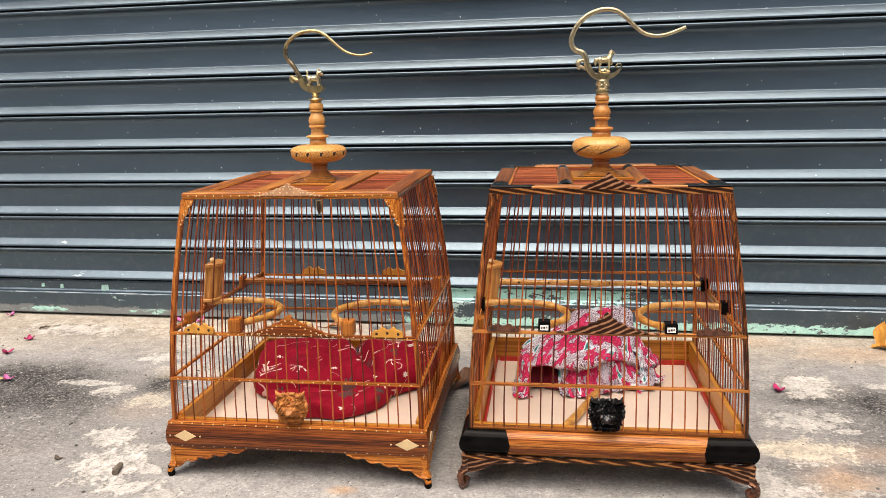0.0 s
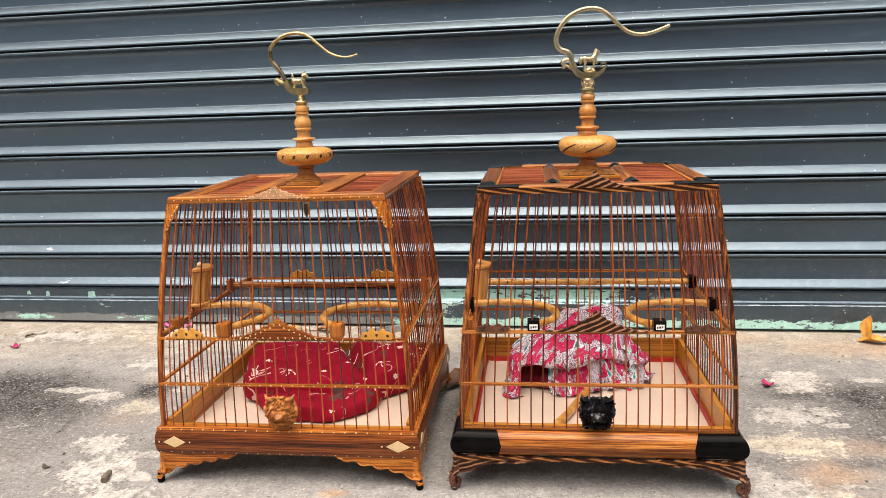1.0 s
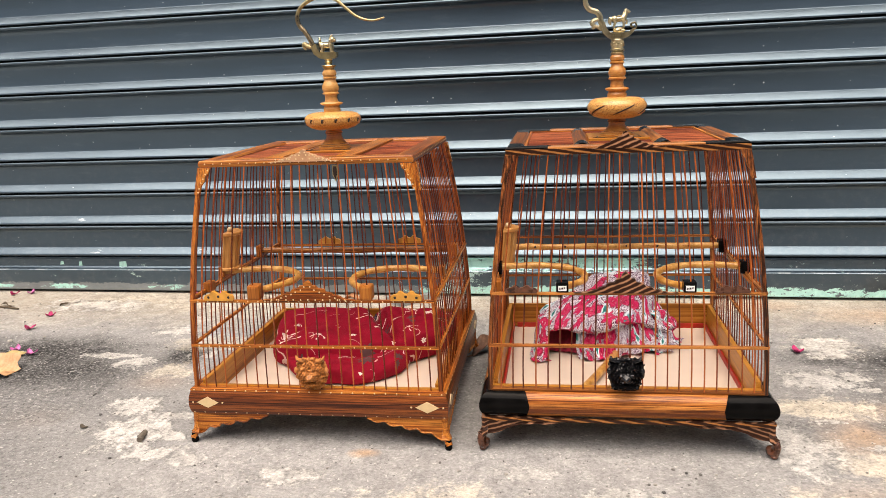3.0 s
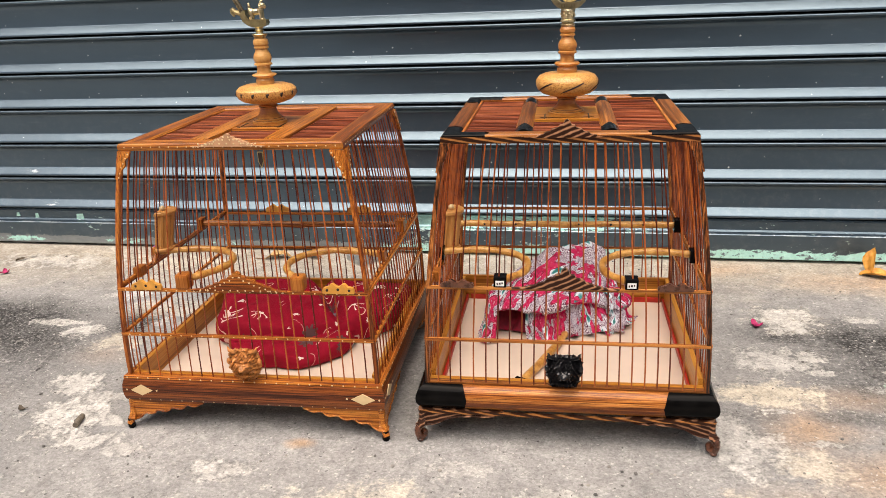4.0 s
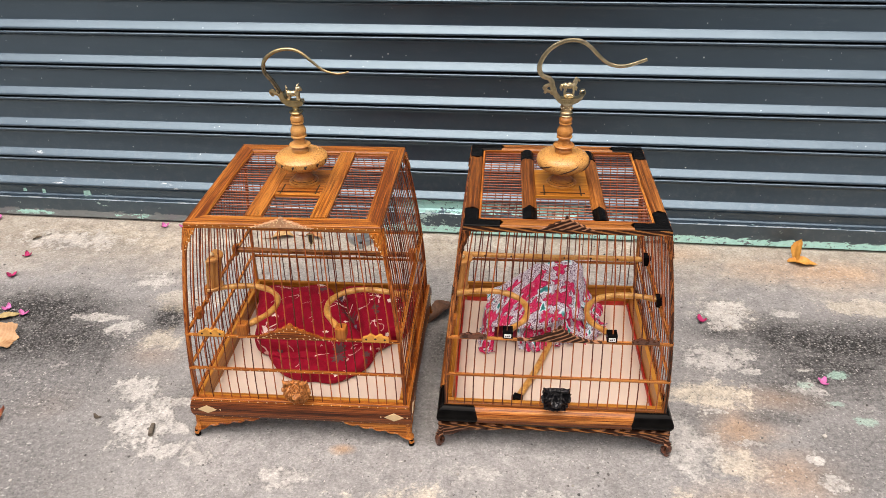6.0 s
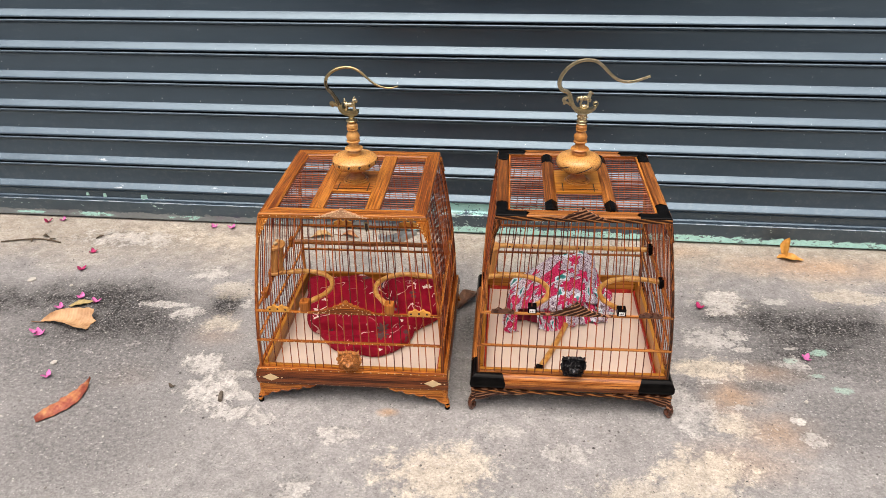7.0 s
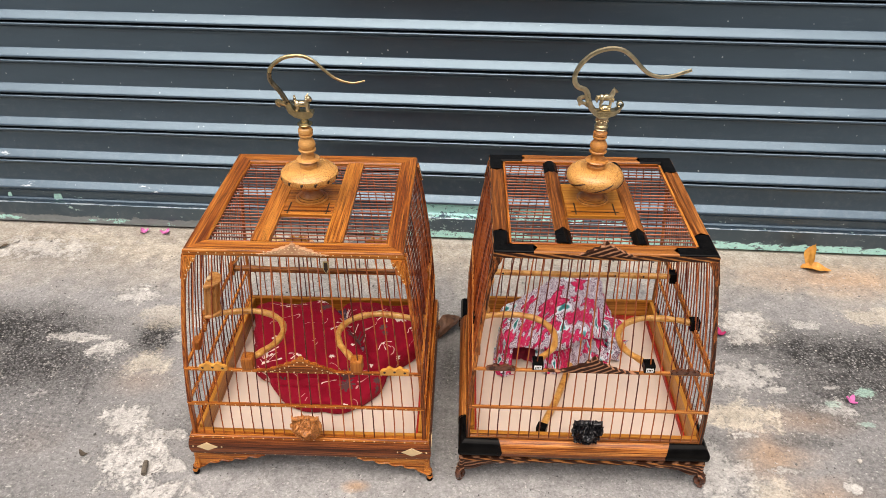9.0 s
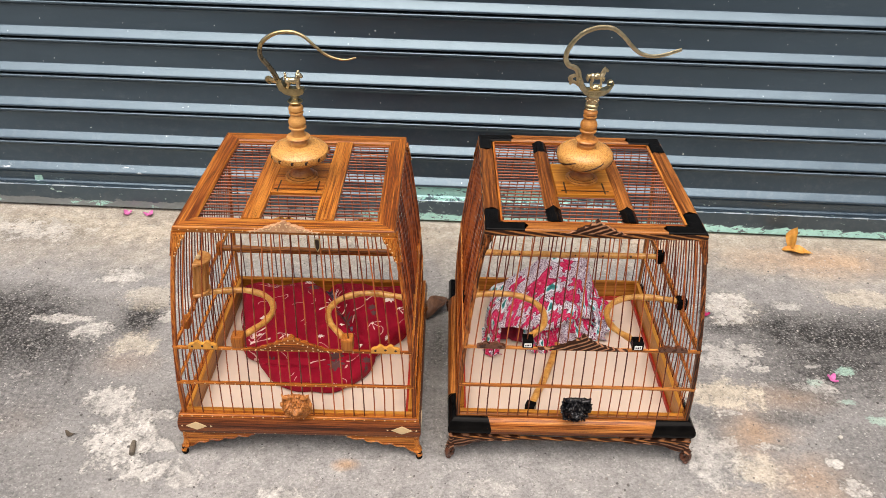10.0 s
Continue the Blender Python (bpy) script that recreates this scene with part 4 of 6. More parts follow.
    for i, bx in enumerate([(-0.1572, -0.1540, -0.157, 0.157), (-0.150, 0.153, 0.1548, 0.1572), (0.1545, 0.1572, -0.157, 0.153)] if dark else [(0.1535, 0.1572, -0.157, 0.157)]):
        part("red_lining", box(*bx, 0.0522, 0.0600), REDLINE, c, "strip of red lining")
    # legs: two scalloped plates that meet at each corner, on a small foot
    for sx in (-1, 1):
        for sy in (-1, 1):
            bm = bmesh.new()
            k = hb - 0.004
            LEGP, EDGEP = (DARK_LEG, DARK_EDGE) if dark else (LEG, LEG_EDGE)
            add_plate(bm, LEGP, lambda u, w, d: (sx * (k - u), sy * (k - d), zb0 + w), 0.006)
            add_plate(bm, LEGP, lambda u, w, d: (sx * (k - d), sy * (k - u), zb0 + w), 0.006)
            # corner rib joining both plates, flared at the toe
            add_sweep(bm, [(sx * (k - 0.003), sy * (k - 0.003), zb0), (sx * (k - 0.002), sy * (k - 0.002), zb0 - 0.012), (sx * (k - 0.002), sy * (k - 0.002), zb0 - 0.021), (sx * (k + 0.003), sy * (k + 0.003), zb0 - (0.024 if dark else 0.036))], [0.005, 0.004, 0.005, 0.0055 if dark else 0.0046], 8)
            lg = part("leg", bm, ZEBRA_LEG if dark else GOLD["x"], c, "striped scalloped bracket leg" if dark else "golden scalloped bracket leg")
            bm = bmesh.new()
            add_sweep(bm, spline([(sx * (k - u), sy * (k + 0.0004), zb0 + w + 0.0010) for u, w in EDGEP], 2), 0.0012, 6)
            add_sweep(bm, spline([(sx * (k + 0.0004), sy * (k - u), zb0 + w + 0.0010) for u, w in EDGEP], 2), 0.0012, 6)
            part("edge_bead", bm, ZEBRA_LEG if dark else MOULD["x"], lg)
            if dark:
                bm = bmesh.new()
                t = k + 0.001
                add_sweep(bm, spline([(sx * (t - 0.002), sy * (t - 0.002), 0.025), (sx * (t + 0.0022), sy * (t + 0.0022), 0.018), (sx * (t + 0.0010), sy * (t + 0.0010), 0.0085), (sx * (t - 0.0040), sy * (t - 0.0040), 0.0062), (sx * (t - 0.0048), sy * (t - 0.0048), 0.0115), (sx * (t - 0.0020), sy * (t - 0.0020), 0.0130)], 5), 0.0043, 8)
                add_ball(bm, (sx * t, sy * t, 0.0032), 0.0045, (1, 1, 0.7))
                part("scroll_foot", bm, DARKBROWN, lg, "small carved scroll foot")
            else:
                bm = lathe([(0.0040, 0.0), (0.0050, 0.002), (0.0048, 0.006), (0.0040, 0.0085), (0.004, 0.0135)], sx * (k + 0.002), sy * (k + 0.002), 14)
                part("foot", bm, EBONY, lg, "small black turned foot", smooth=True)
    # corner posts
    for sx in (-1, 1):
        for sy in (-1, 1):
            zs = [zb1 + (ztop - 0.010 - zb1) * i / 12 for i in range(13)]
            bm = bmesh.new()
            r = 0.0027
            rings = []
            for z in zs:
                q = half(z) - 0.0012
                rings.append([bm.verts.new((sx * (q + dx * r), sy * (q + dy * r), z)) for dx, dy in ((-1, -1), (0.7, -1), (1, -0.7), (1, 0.7), (0.7, 1), (-0.7, 1), (-1, 0.7))])
            for a, b in zip(rings, rings[1:]):
                for i in range(7):
                    bm.faces.new((a[i], a[(i + 1) % 7], b[(i + 1) % 7], b[i]))
            bm.faces.new(rings[0])
            bm.faces.new(rings[-1])
            part("corner_post", bm, ZEBRA_Z if dark else POSTWOOD, c, "curved corner post")
    # rails, pediments and small ornaments
    for side, ax in (("front", "x"), ("back", "x"), ("left", "y"), ("right", "y")):
        S = SIDES[side]
        nrm = "y" if ax == "x" else "x"
        for z in (zr1, zr2):
            q = half(z)
            bm = bmesh.new()
            f = side_place(side)(q + 0.0024)
            add_plate(bm, [(-q, z - 0.0017), (q, z - 0.0017), (q, z + 0.0017), (-q, z + 0.0017)], f, 0.0042)
            rl = part("rail", bm, MOULD[ax] if dark else GOLD[ax], c, "thin orange-brown rail" if dark else "thin golden rail with studs")
            if not dark:
                part("bone_studs", dots(bmesh.new(), [side_place(side)(q + 0.0024)((k - 11) * q * 2 / 23.5, z, 0.0) for k in range(23)], 0.0010, nrm), BONE, rl)
        q = half(zr2)
        if side == "front":
            e = q + 0.0060
            bm = bmesh.new()
            f = side_place(side)(e)
            add_plate(bm, mirrored([(u, zr2 + 0.0018 + (0.0266 * (w / 0.0266) ** 1.35 if dark else w)) for u, w in PEDIMENT]), f, 0.0055)
            pd = part("pediment", bm, ZEBRA_X if dark else GOLD["x"], c, "scroll-cut striped pediment" if dark else "scroll-cut golden pediment with bone studs")
            if not dark:
                pts = [f(s * u, zr2 + 0.0010 + 0.0266 * (w / 0.0276) ** 1.35, 0.0) for s in (-1, 1) for u, w in ((0.058, 0.0012), (0.050, 0.0020), (0.042, 0.0046), (0.036, 0.0078), (0.029, 0.0105), (0.022, 0.0130), (0.016, 0.0160), (0.009, 0.0184), (0.004, 0.0222))]
                pts += [f((k - 5) * 0.0098, zr2 + 0.0033, 0.0) for k in range(11)]
                part("bone_studs", dots(bmesh.new(), pts, 0.0011, "y"), BONE, pd)
        spots = {"front": (-0.122, 0.128), "back": (-0.068, 0.072)}.get(side, ()) if not dark else {"front": (-0.126, 0.124)}.get(side, ())
        for u in spots:
            bm = bmesh.new()
            f = side_place(side)(q + 0.0055)
            add_plate(bm, [(u + a, zr2 + 0.0018 + (0.72 if dark else 1.0) * w) for a, w in ORNAMENT], f, 0.0050)
            orn = part("ornament", bm, DARKBROWN if dark else YELLOW, c, "small scroll-cut ornament")
            if not dark:
                part("dark_holes", dots(bmesh.new(), [f(u + a, zr2 + 0.0018 + w, 0.0) for a, w in ((-0.0138, 0.0045), (0.0138, 0.0045), (0.0, 0.0056))], 0.0018, "y"), DARKINK, orn)
    # roof: mitred boards round slats, two stiles and a middle plate
    ho, w, th = 0.1416, (0.0200 if dark else 0.0255), 0.0085
    for side, ax in (("front", "x"), ("back", "x"), ("left", "y"), ("right", "y")):
        f = side_place(side)(ho)
        sec = [(0.0, ztop - th), (-0.0008, ztop - th * 0.5), (0.0, ztop - 0.0012), (0.0012, ztop), (w * 0.5, ztop), (w - 0.003, ztop), (w - 0.0005, ztop - 0.0025), (w, ztop - th)]

        def board(u0, u1, m0, m1, t0=0.0, t1=0.0):
            """t0, t1: how far a pointed joint reaches at either end."""
            bm = bmesh.new()
            tip = [0, 0, 0, 0, 1, 0, 0, 0]
            a = [bm.verts.new(f(u0 + (d if m0 else 0) + t0 * k, z, d)) for (d, z), k in zip(sec, tip)]
            b = [bm.verts.new(f(u1 - (d if m1 else 0) + t1 * k, z, d)) for (d, z), k in zip(sec, tip)]
            for i in range(8):
                bm.faces.new((a[i], a[(i + 1) % 8], b[(i + 1) % 8], b[i]))
            bm.faces.new(a)
            bm.faces.new(b)
            return bm

        if dark:
            tb = part("roof_board", board(-ho + 0.050, ho - 0.050, False, False, 0.005, -0.005), MIDWOOD[ax], c, "reddish-brown roof board")
            for u0, u1, m0, m1, t0, t1 in ((-ho, -ho + 0.050, True, False, 0.0, 0.005), (ho - 0.050, ho, False, True, -0.005, 0.0)):
                part("black_corner", board(u0, u1, m0, m1, t0, t1), EBONY, tb, "black roof corner")
            # striped edging under the board
            g = side_place(side)(ho + 0.0012)
            bm = bmesh.new()
            add_plate(bm, [(-ho - 0.001, ztop - th - 0.0015), (ho + 0.001, ztop - th - 0.0015), (ho + 0.001, ztop - 0.0026), (-ho - 0.001, ztop - 0.0026)], g, 0.0038)
            part("edging", bm, ZEBRA_R, tb, "striped edging")
            bm = bmesh.new()
            e = ho - w
            add_plate(bm, [(-e, ztop - th), (e, ztop - th), (e, ztop - 0.0018), (-e, ztop - 0.0018)], side_place(side)(e), 0.0032)
            part("bead", bm, GOLD[ax], tb, "golden inner bead")
        else:
            tb = part("roof_board", board(-ho, ho, True, True), TOPWOOD[ax], c, "golden-brown mitred roof board")
            pts = [side_place(side)(ho + 0.0006)((k - 11.5) * ho * 2 / 24.5, ztop - th * 0.5, 0.0) for k in range(24)]
            part("bone_studs", dots(bmesh.new(), pts, 0.0010, "y" if ax == "x" else "x"), BONE, tb)
    # top pediment on the front edge
    bm = bmesh.new()
    f = side_place("front")(ho + 0.002)
    sc = 0.76
    add_plate(bm, mirrored([(u * sc, ztop - 0.004 + (0.0266 * (wz / 0.0266) ** 1.25 if dark else 0.76 * wz) * sc) for u, wz in PEDIMENT]), f, 0.006)
    pd = part("roof_pediment", bm, ZEBRA_X if dark else plain("pale_carving", (0.50, 0.27, 0.145), 0.45), c, "scroll-cut striped roof pediment" if dark else "pale studded roof pediment")
    if not dark:
        pts = [f(s * u * sc, ztop - 0.0048 + 0.0202 * (wz / 0.0276) ** 1.35 * sc, 0.0) for s in (-1, 1) for u, wz in ((0.056, 0.0014), (0.048, 0.0024), (0.041, 0.0055), (0.034, 0.0085), (0.028, 0.0110), (0.021, 0.0150), (0.012, 0.0184), (0.004, 0.0232))]
        pts += [f((k - 4) * 0.0090, ztop - 0.0005, 0.0) for k in range(9)] + [f((k - 1.5) * 0.009, ztop + 0.0042, 0.0) for k in range(4)]
        part("bone_studs", dots(bmesh.new(), pts, 0.0011, "y"), BONE, pd)
    # stiles
    yi = ho - w
    if dark:
        yi -= 0.0032
    for s in (-1, 1):
        if dark:
            x0, x1 = (s * 0.0495 - 0.0105, s * 0.0495 + 0.0105)

            def hump(y0, y1, t0=0.0, t1=0.0):
                bm = bmesh.new()
                n = 16
                tip = [max(0.0, 1 - abs(2 * k / n - 1) * 2.4) + 0.35 * max(0.0, abs(2 * k / n - 1) - 0.75) * 4 for k in range(n + 1)]
                a = [bm.verts.new((x0 + (x1 - x0) * k / n, y0 + t0 * tip[k], ztop - 0.004 + 0.0055 * math.sin(math.pi * k / n))) for k in range(n + 1)]
                b = [bm.verts.new((x0 + (x1 - x0) * k / n, y1 + t1 * tip[k], ztop - 0.004 + 0.0055 * math.sin(math.pi * k / n))) for k in range(n + 1)]
                a += [bm.verts.new((x1, y0, ztop - th)), bm.verts.new((x0, y0, ztop - th))]
                b += [bm.verts.new((x1, y1, ztop - th)), bm.verts.new((x0, y1, ztop - th))]
                for i in range(len(a)):
                    k = (i + 1) % len(a)
                    bm.faces.new((a[i], a[k], b[k], b[i]))
                bm.faces.new(a)
                bm.faces.new(b)
                return bm
            st = part("stile", hump(-yi + 0.034, yi - 0.034, 0.004, -0.004), MIDWOOD["y"], c, "rounded brown stile")
            part("black_end", hump(-yi - 0.0005, -yi + 0.034, 0.0, 0.004), EBONY, st, "black stile end")
            part("black_end", hump(yi - 0.034, yi + 0.0005, -0.004, 0.0), EBONY, st, "black stile end")
        else:
            part("stile", box(s * 0.048 - 0.0125, s * 0.048 + 0.0125, -yi, yi, ztop - th, ztop + 0.0004, bevel=0.0012), TOPWOOD["y"], c, "golden-brown roof stile")
    inn = 0.0395 if dark else 0.0355
    pl = part("middle_plate", box(-inn, inn, -0.046, 0.046, ztop - 0.0065, ztop - 0.0005, bevel=0.001), (INNER if dark else TOPWOOD)["x"], c, "honey-coloured middle plate")
    for s in (-1, 1):
        part("slot", box(s * 0.027 - 0.0009, s * 0.027 + 0.0009, -0.044, -0.012, ztop - 0.0005, ztop + 0.0001), DARKINK, pl)
    part("slot", box(-0.033, 0.033, -0.0375, -0.0360, ztop - 0.0005, ztop + 0.0001), DARKINK, pl)
    # turned mast: foot, disc, stem
    if dark:
        foot_prof = [(0.0228, 0.3835), (0.0230, 0.3862), (0.0205, 0.3868), (0.0205, 0.3884), (0.0172, 0.3892), (0.0170, 0.3908), (0.0135, 0.3935), (0.0112, 0.3975), (0.0106, 0.4010), (0.0124, 0.4024), (0.0124, 0.4036), (0.0108, 0.4046), (0.0108, 0.4065)]
        disc = [(0.0105, 0.4058), (0.0220, 0.4068), (0.0310, 0.4098), (0.0370, 0.4148), (0.0393, 0.4205), (0.0388, 0.4262), (0.0350, 0.4312), (0.0290, 0.4338), (0.0280, 0.4332), (0.0268, 0.4341), (0.0160, 0.4350)]
        stem = [(0.0125, 0.4345), (0.0128, 0.4385), (0.0112, 0.4425), (0.0150, 0.4442), (0.0160, 0.4458), (0.0146, 0.4474), (0.0092, 0.4482), (0.0084, 0.4540), (0.0090, 0.4575), (0.0116, 0.4585), (0.0116, 0.4602), (0.0098, 0.4615), (0.0112, 0.4640), (0.0118, 0.4675),
                (0.0108, 0.4715), (0.0082, 0.4755), (0.0076, 0.4785), (0.0094, 0.4796), (0.0094, 0.4812), (0.0078, 0.4822), (0.0094, 0.4840), (0.0096, 0.4870), (0.0080, 0.4900), (0.0070, 0.4915)]
    else:
        foot_prof = [(0.0230, 0.3780), (0.0232, 0.3812), (0.0205, 0.3820), (0.0205, 0.3838), (0.0172, 0.3846), (0.0170, 0.3862), (0.0135, 0.3895), (0.0112, 0.3940), (0.0107, 0.3985), (0.0126, 0.4000), (0.0126, 0.4014), (0.0110, 0.4024), (0.0110, 0.4050)]
        disc = [(0.0110, 0.4043), (0.0230, 0.4052), (0.0320, 0.4080), (0.0380, 0.4125), (0.0402, 0.4175), (0.0396, 0.4225), (0.0355, 0.4265), (0.0290, 0.4288), (0.0280, 0.4282), (0.0268, 0.4291), (0.0160, 0.4298)]
        stem = [(0.0118, 0.4295), (0.0120, 0.4345), (0.0104, 0.4380), (0.0140, 0.4398), (0.0165, 0.4412), (0.0155, 0.4426), (0.0100, 0.4436), (0.0086, 0.4480), (0.0092, 0.4535), (0.0120, 0.4545), (0.0120, 0.4560), (0.0100, 0.4572), (0.0114, 0.4600), (0.0120, 0.4635),
                (0.0110, 0.4675), (0.0088, 0.4715), (0.0080, 0.4750), (0.0098, 0.4762), (0.0098, 0.4778), (0.0084, 0.4786), (0.0098, 0.4805), (0.0101, 0.4830), (0.0092, 0.4862), (0.0070, 0.4885)]
    part("mast_foot", lathe(foot_prof, n=36), TURNED_RED, c, "turned wooden foot", smooth=24)
    kn = part("mast_disc", lathe(disc, n=44), BURL, c, "speckled yellow turned disc" + (" with dark slashes" if dark else " with dark spots"), smooth=True)
    rims = sorted((z, r) for r, z in disc[:7])
    bm = bmesh.new()
    if dark:
        for j in range(6):
            pts = []
            for i in range(9):
                t = i / 8
                zz = 0.4130 + 0.0125 * t
                rr = float(np.interp(zz, [z for z, _ in rims], [r for _, r in rims]))
                ang = 2 * math.pi * (j + 0.30) / 6 + 0.78 * t
                pts.append((rr * math.cos(ang), rr * math.sin(ang), zz))
            add_sweep(bm, pts, [0.0004, 0.0008, 0.0010, 0.0010, 0.0010, 0.0010, 0.0010, 0.0008, 0.0004], 6)
    else:
        for j in range(13):
            ang = 2 * math.pi * (j + 0.53) / 13
            add_ball(bm, (0.0392 * math.cos(ang), 0.0392 * math.sin(ang), 0.4180), 0.0024, (0.8, 0.8, 1.2), 8, 6)
            add_ball(bm, (0.0394 * math.cos(ang + 0.045), 0.0394 * math.sin(ang + 0.045), 0.4195), 0.0015, (0.9, 0.9, 1.0), 8, 6)
    part("dark_inlay", bm, DARKINK, kn)
    part("mast", lathe(stem, n=36), TURNED_RED if dark else TURNED, c, "turned yellow wooden mast", smooth=24)
    # thin dark rings paint the shade in the foot's turned steps
    for q, (r, z) in enumerate(foot_prof):
        if q in (2, 4, 9):
            part("groove", lathe([(r + 0.0002, z - 0.0003), (r + 0.0003, z), (r + 0.0002, z + 0.0003)], n=36), DARKINK, kn)
    # brass fitting and hook
    bm = bmesh.new()
    if dark:
        add_lathe(bm, [(0.0082, 0.4905), (0.0092, 0.4925), (0.0070, 0.4945), (0.0094, 0.4960), (0.0094, 0.4978), (0.0076, 0.4990), (0.0080, 0.5010), (0.0080, 0.5075), (0.0086, 0.5090), (0.0080, 0.5108)], n=22)
        for j in range(14):
            ang = 2 * math.pi * j / 14
            add_ball(bm, (0.0080 * math.cos(ang), 0.0080 * math.sin(ang), 0.5030 + 0.0022 * (j % 2)), 0.0016, (1, 1, 1), 6, 5)
    else:
        add_lathe(bm, [(0.0062, 0.4880), (0.0070, 0.4900), (0.0105, 0.4932), (0.0098, 0.4942), (0.0052, 0.4940), (0.0044, 0.4965), (0.0056, 0.4985), (0.0048, 0.5008), (0.0062, 0.5026)], n=22)
        for j in range(4):
            ang = math.pi * (j + 0.5) / 2
            add_ball(bm, (0.0060 * math.cos(ang), 0.0060 * math.sin(ang), 0.4915), 0.0032)
    part("brass_collar", bm, OLDBRASS if dark else BRASS, c, "brass collar", smooth=True)
    if dark:
        hook = [(-0.006, 0.5140), (-0.013, 0.5180), (-0.019, 0.5270), (-0.0220, 0.5360), (-0.0235, 0.5430), (-0.0280, 0.5485), (-0.0360, 0.5515), (-0.0412, 0.5590), (-0.0415, 0.5700), (-0.0350, 0.5845), (-0.0235, 0.5970), (-0.0095, 0.6040), (0.0040, 0.6060),
                (0.0168, 0.6033), (0.0285, 0.5946), (0.0400, 0.5825), (0.0520, 0.5725), (0.0660, 0.5680), (0.0800, 0.5688), (0.0940, 0.5735), (0.1060, 0.5785)]
        line = spline([(x, 0.0, 0.52 + (z - 0.52) * (0.945 if dark else 0.965)) for x, z in hook], 4)
        n = len(line)
        rad = [0.0042 - 0.0019 * (i / n) ** 0.9 for i in range(n)]
        hk = part("hook", sweep(line, rad, 10, 0.7), OLDBRASS, c, "curved pale brass hook", smooth=True)
        bm = bmesh.new()
        add_plate(bm, [(-0.0220, 0.5330), (-0.0185, 0.5200), (-0.0125, 0.5130), (-0.0070, 0.5106), (0.0080, 0.5106), (0.0150, 0.5135), (0.0205, 0.5185), (0.0232, 0.5245), (0.0200, 0.5235), (0.0150, 0.5195), (0.0080, 0.5185), (-0.0100, 0.5190), (-0.0140, 0.5240), (-0.0170, 0.5330)], lambda u, q, d: (u, -0.0065 + d, q), 0.013)
        add_sweep(bm, spline([(0.0215, 0, 0.5220), (0.0245, 0, 0.5265), (0.0225, 0, 0.5305), (0.0180, 0, 0.5295), (0.0175, 0, 0.5255), (0.0205, 0, 0.5255)], 4), 0.0013, 8, 3.5)
        add_sweep(bm, spline([(-0.0225, 0, 0.5370), (-0.0290, 0, 0.5365), (-0.0335, 0, 0.5330), (-0.0310, 0, 0.5290), (-0.0330, 0, 0.5250)], 3), [0.0020 + 0.0011 * math.sin(math.pi * i / 12) for i in range(13)], 8, 0.8)
        add_sweep(bm, [(-0.0310, 0, 0.5290), (-0.0250, 0, 0.5270), (-0.0215, 0, 0.5225)], [0.0028, 0.0020, 0.0010], 8, 0.8)
        part("brass_cradle", bm, OLDBRASS, hk, "chased brass cradle")
        bm = bmesh.new()
        for s in (-1, 1):
            add_box(bm, s * 0.0045 - 0.0036, s * 0.0045 + 0.0036, -0.0072, -0.0064, 0.5128, 0.5134)
            add_box(bm, s * 0.0045 - 0.0036, s * 0.0045 + 0.0036, -0.0072, -0.0064, 0.5164, 0.5170)
            for e in (-0.0033, 0.0, 0.0033):
                add_box(bm, s * 0.0045 + e - 0.0003, s * 0.0045 + e + 0.0003, -0.0072, -0.0064, 0.5130, 0.5168)
        part("relief", bm, BRASS, hk)
        bm = lion(0.002, 0.0, 0.5245, 0.0175, True)
        add_ball(bm, (0.002, 0, 0.5215), 0.0065, (1.1, 0.8, 0.7))
        for j in range(9):
            ang = 2 * math.pi * j / 9
            add_ball(bm, (0.002 + 0.0062 * math.cos(ang), 0.0046 * math.sin(ang), 0.5215 + 0.0015 * (j % 2)), 0.0020, (1, 1, 1), 8, 6)
        part("figurine", bm, OLDBRASS, c, "small brass animal figurine", smooth=True)
    else:
        hook = [(-0.0120, 0.5085), (-0.0175, 0.5150), (-0.0215, 0.5240), (-0.0250, 0.5320), (-0.0310, 0.5420), (-0.0375, 0.5500), (-0.0405, 0.5590), (-0.0375, 0.5720), (-0.0255, 0.5826), (-0.0118, 0.5880), (0.0047, 0.5886), (0.0184, 0.5826), (0.0300, 0.5720), (0.0432, 0.5605), (0.0570, 0.5543), (0.0707, 0.5528), (0.0840, 0.5560)]
        line = spline([(x, 0.0, 0.52 + (z - 0.52) * (0.945 if dark else 0.965)) for x, z in hook], 4)
        n = len(line)
        rad = [0.0034 - 0.0022 * (i / n) ** 1.6 for i in range(n)]
        cut = int(n * 0.40)
        hk = part("hook", sweep(line[cut:], rad[cut:], 10), BRASS, c, "curved brass hook", smooth=True)
        # lower hook in a darker colour that paints its dark reflection and patina
        part("hook_stem", sweep(line[:cut + 1], [q * 1.08 for q in rad[:cut + 1]], 10), DARKENED_BRASS, hk, "brass hook stem with patina and a painted dark reflection", smooth=True)
        bm = bmesh.new()
        add_plate(bm, [(-0.0230, 0.5200), (-0.0190, 0.5100), (-0.0120, 0.5045), (-0.0060, 0.5025), (0.0060, 0.5025), (0.0115, 0.5045), (0.0135, 0.5075), (0.0125, 0.5118), (-0.0105, 0.5122), (-0.0140, 0.5180), (-0.0150, 0.5240)], lambda u, q, d: (u, -0.006 + d, q), 0.012)
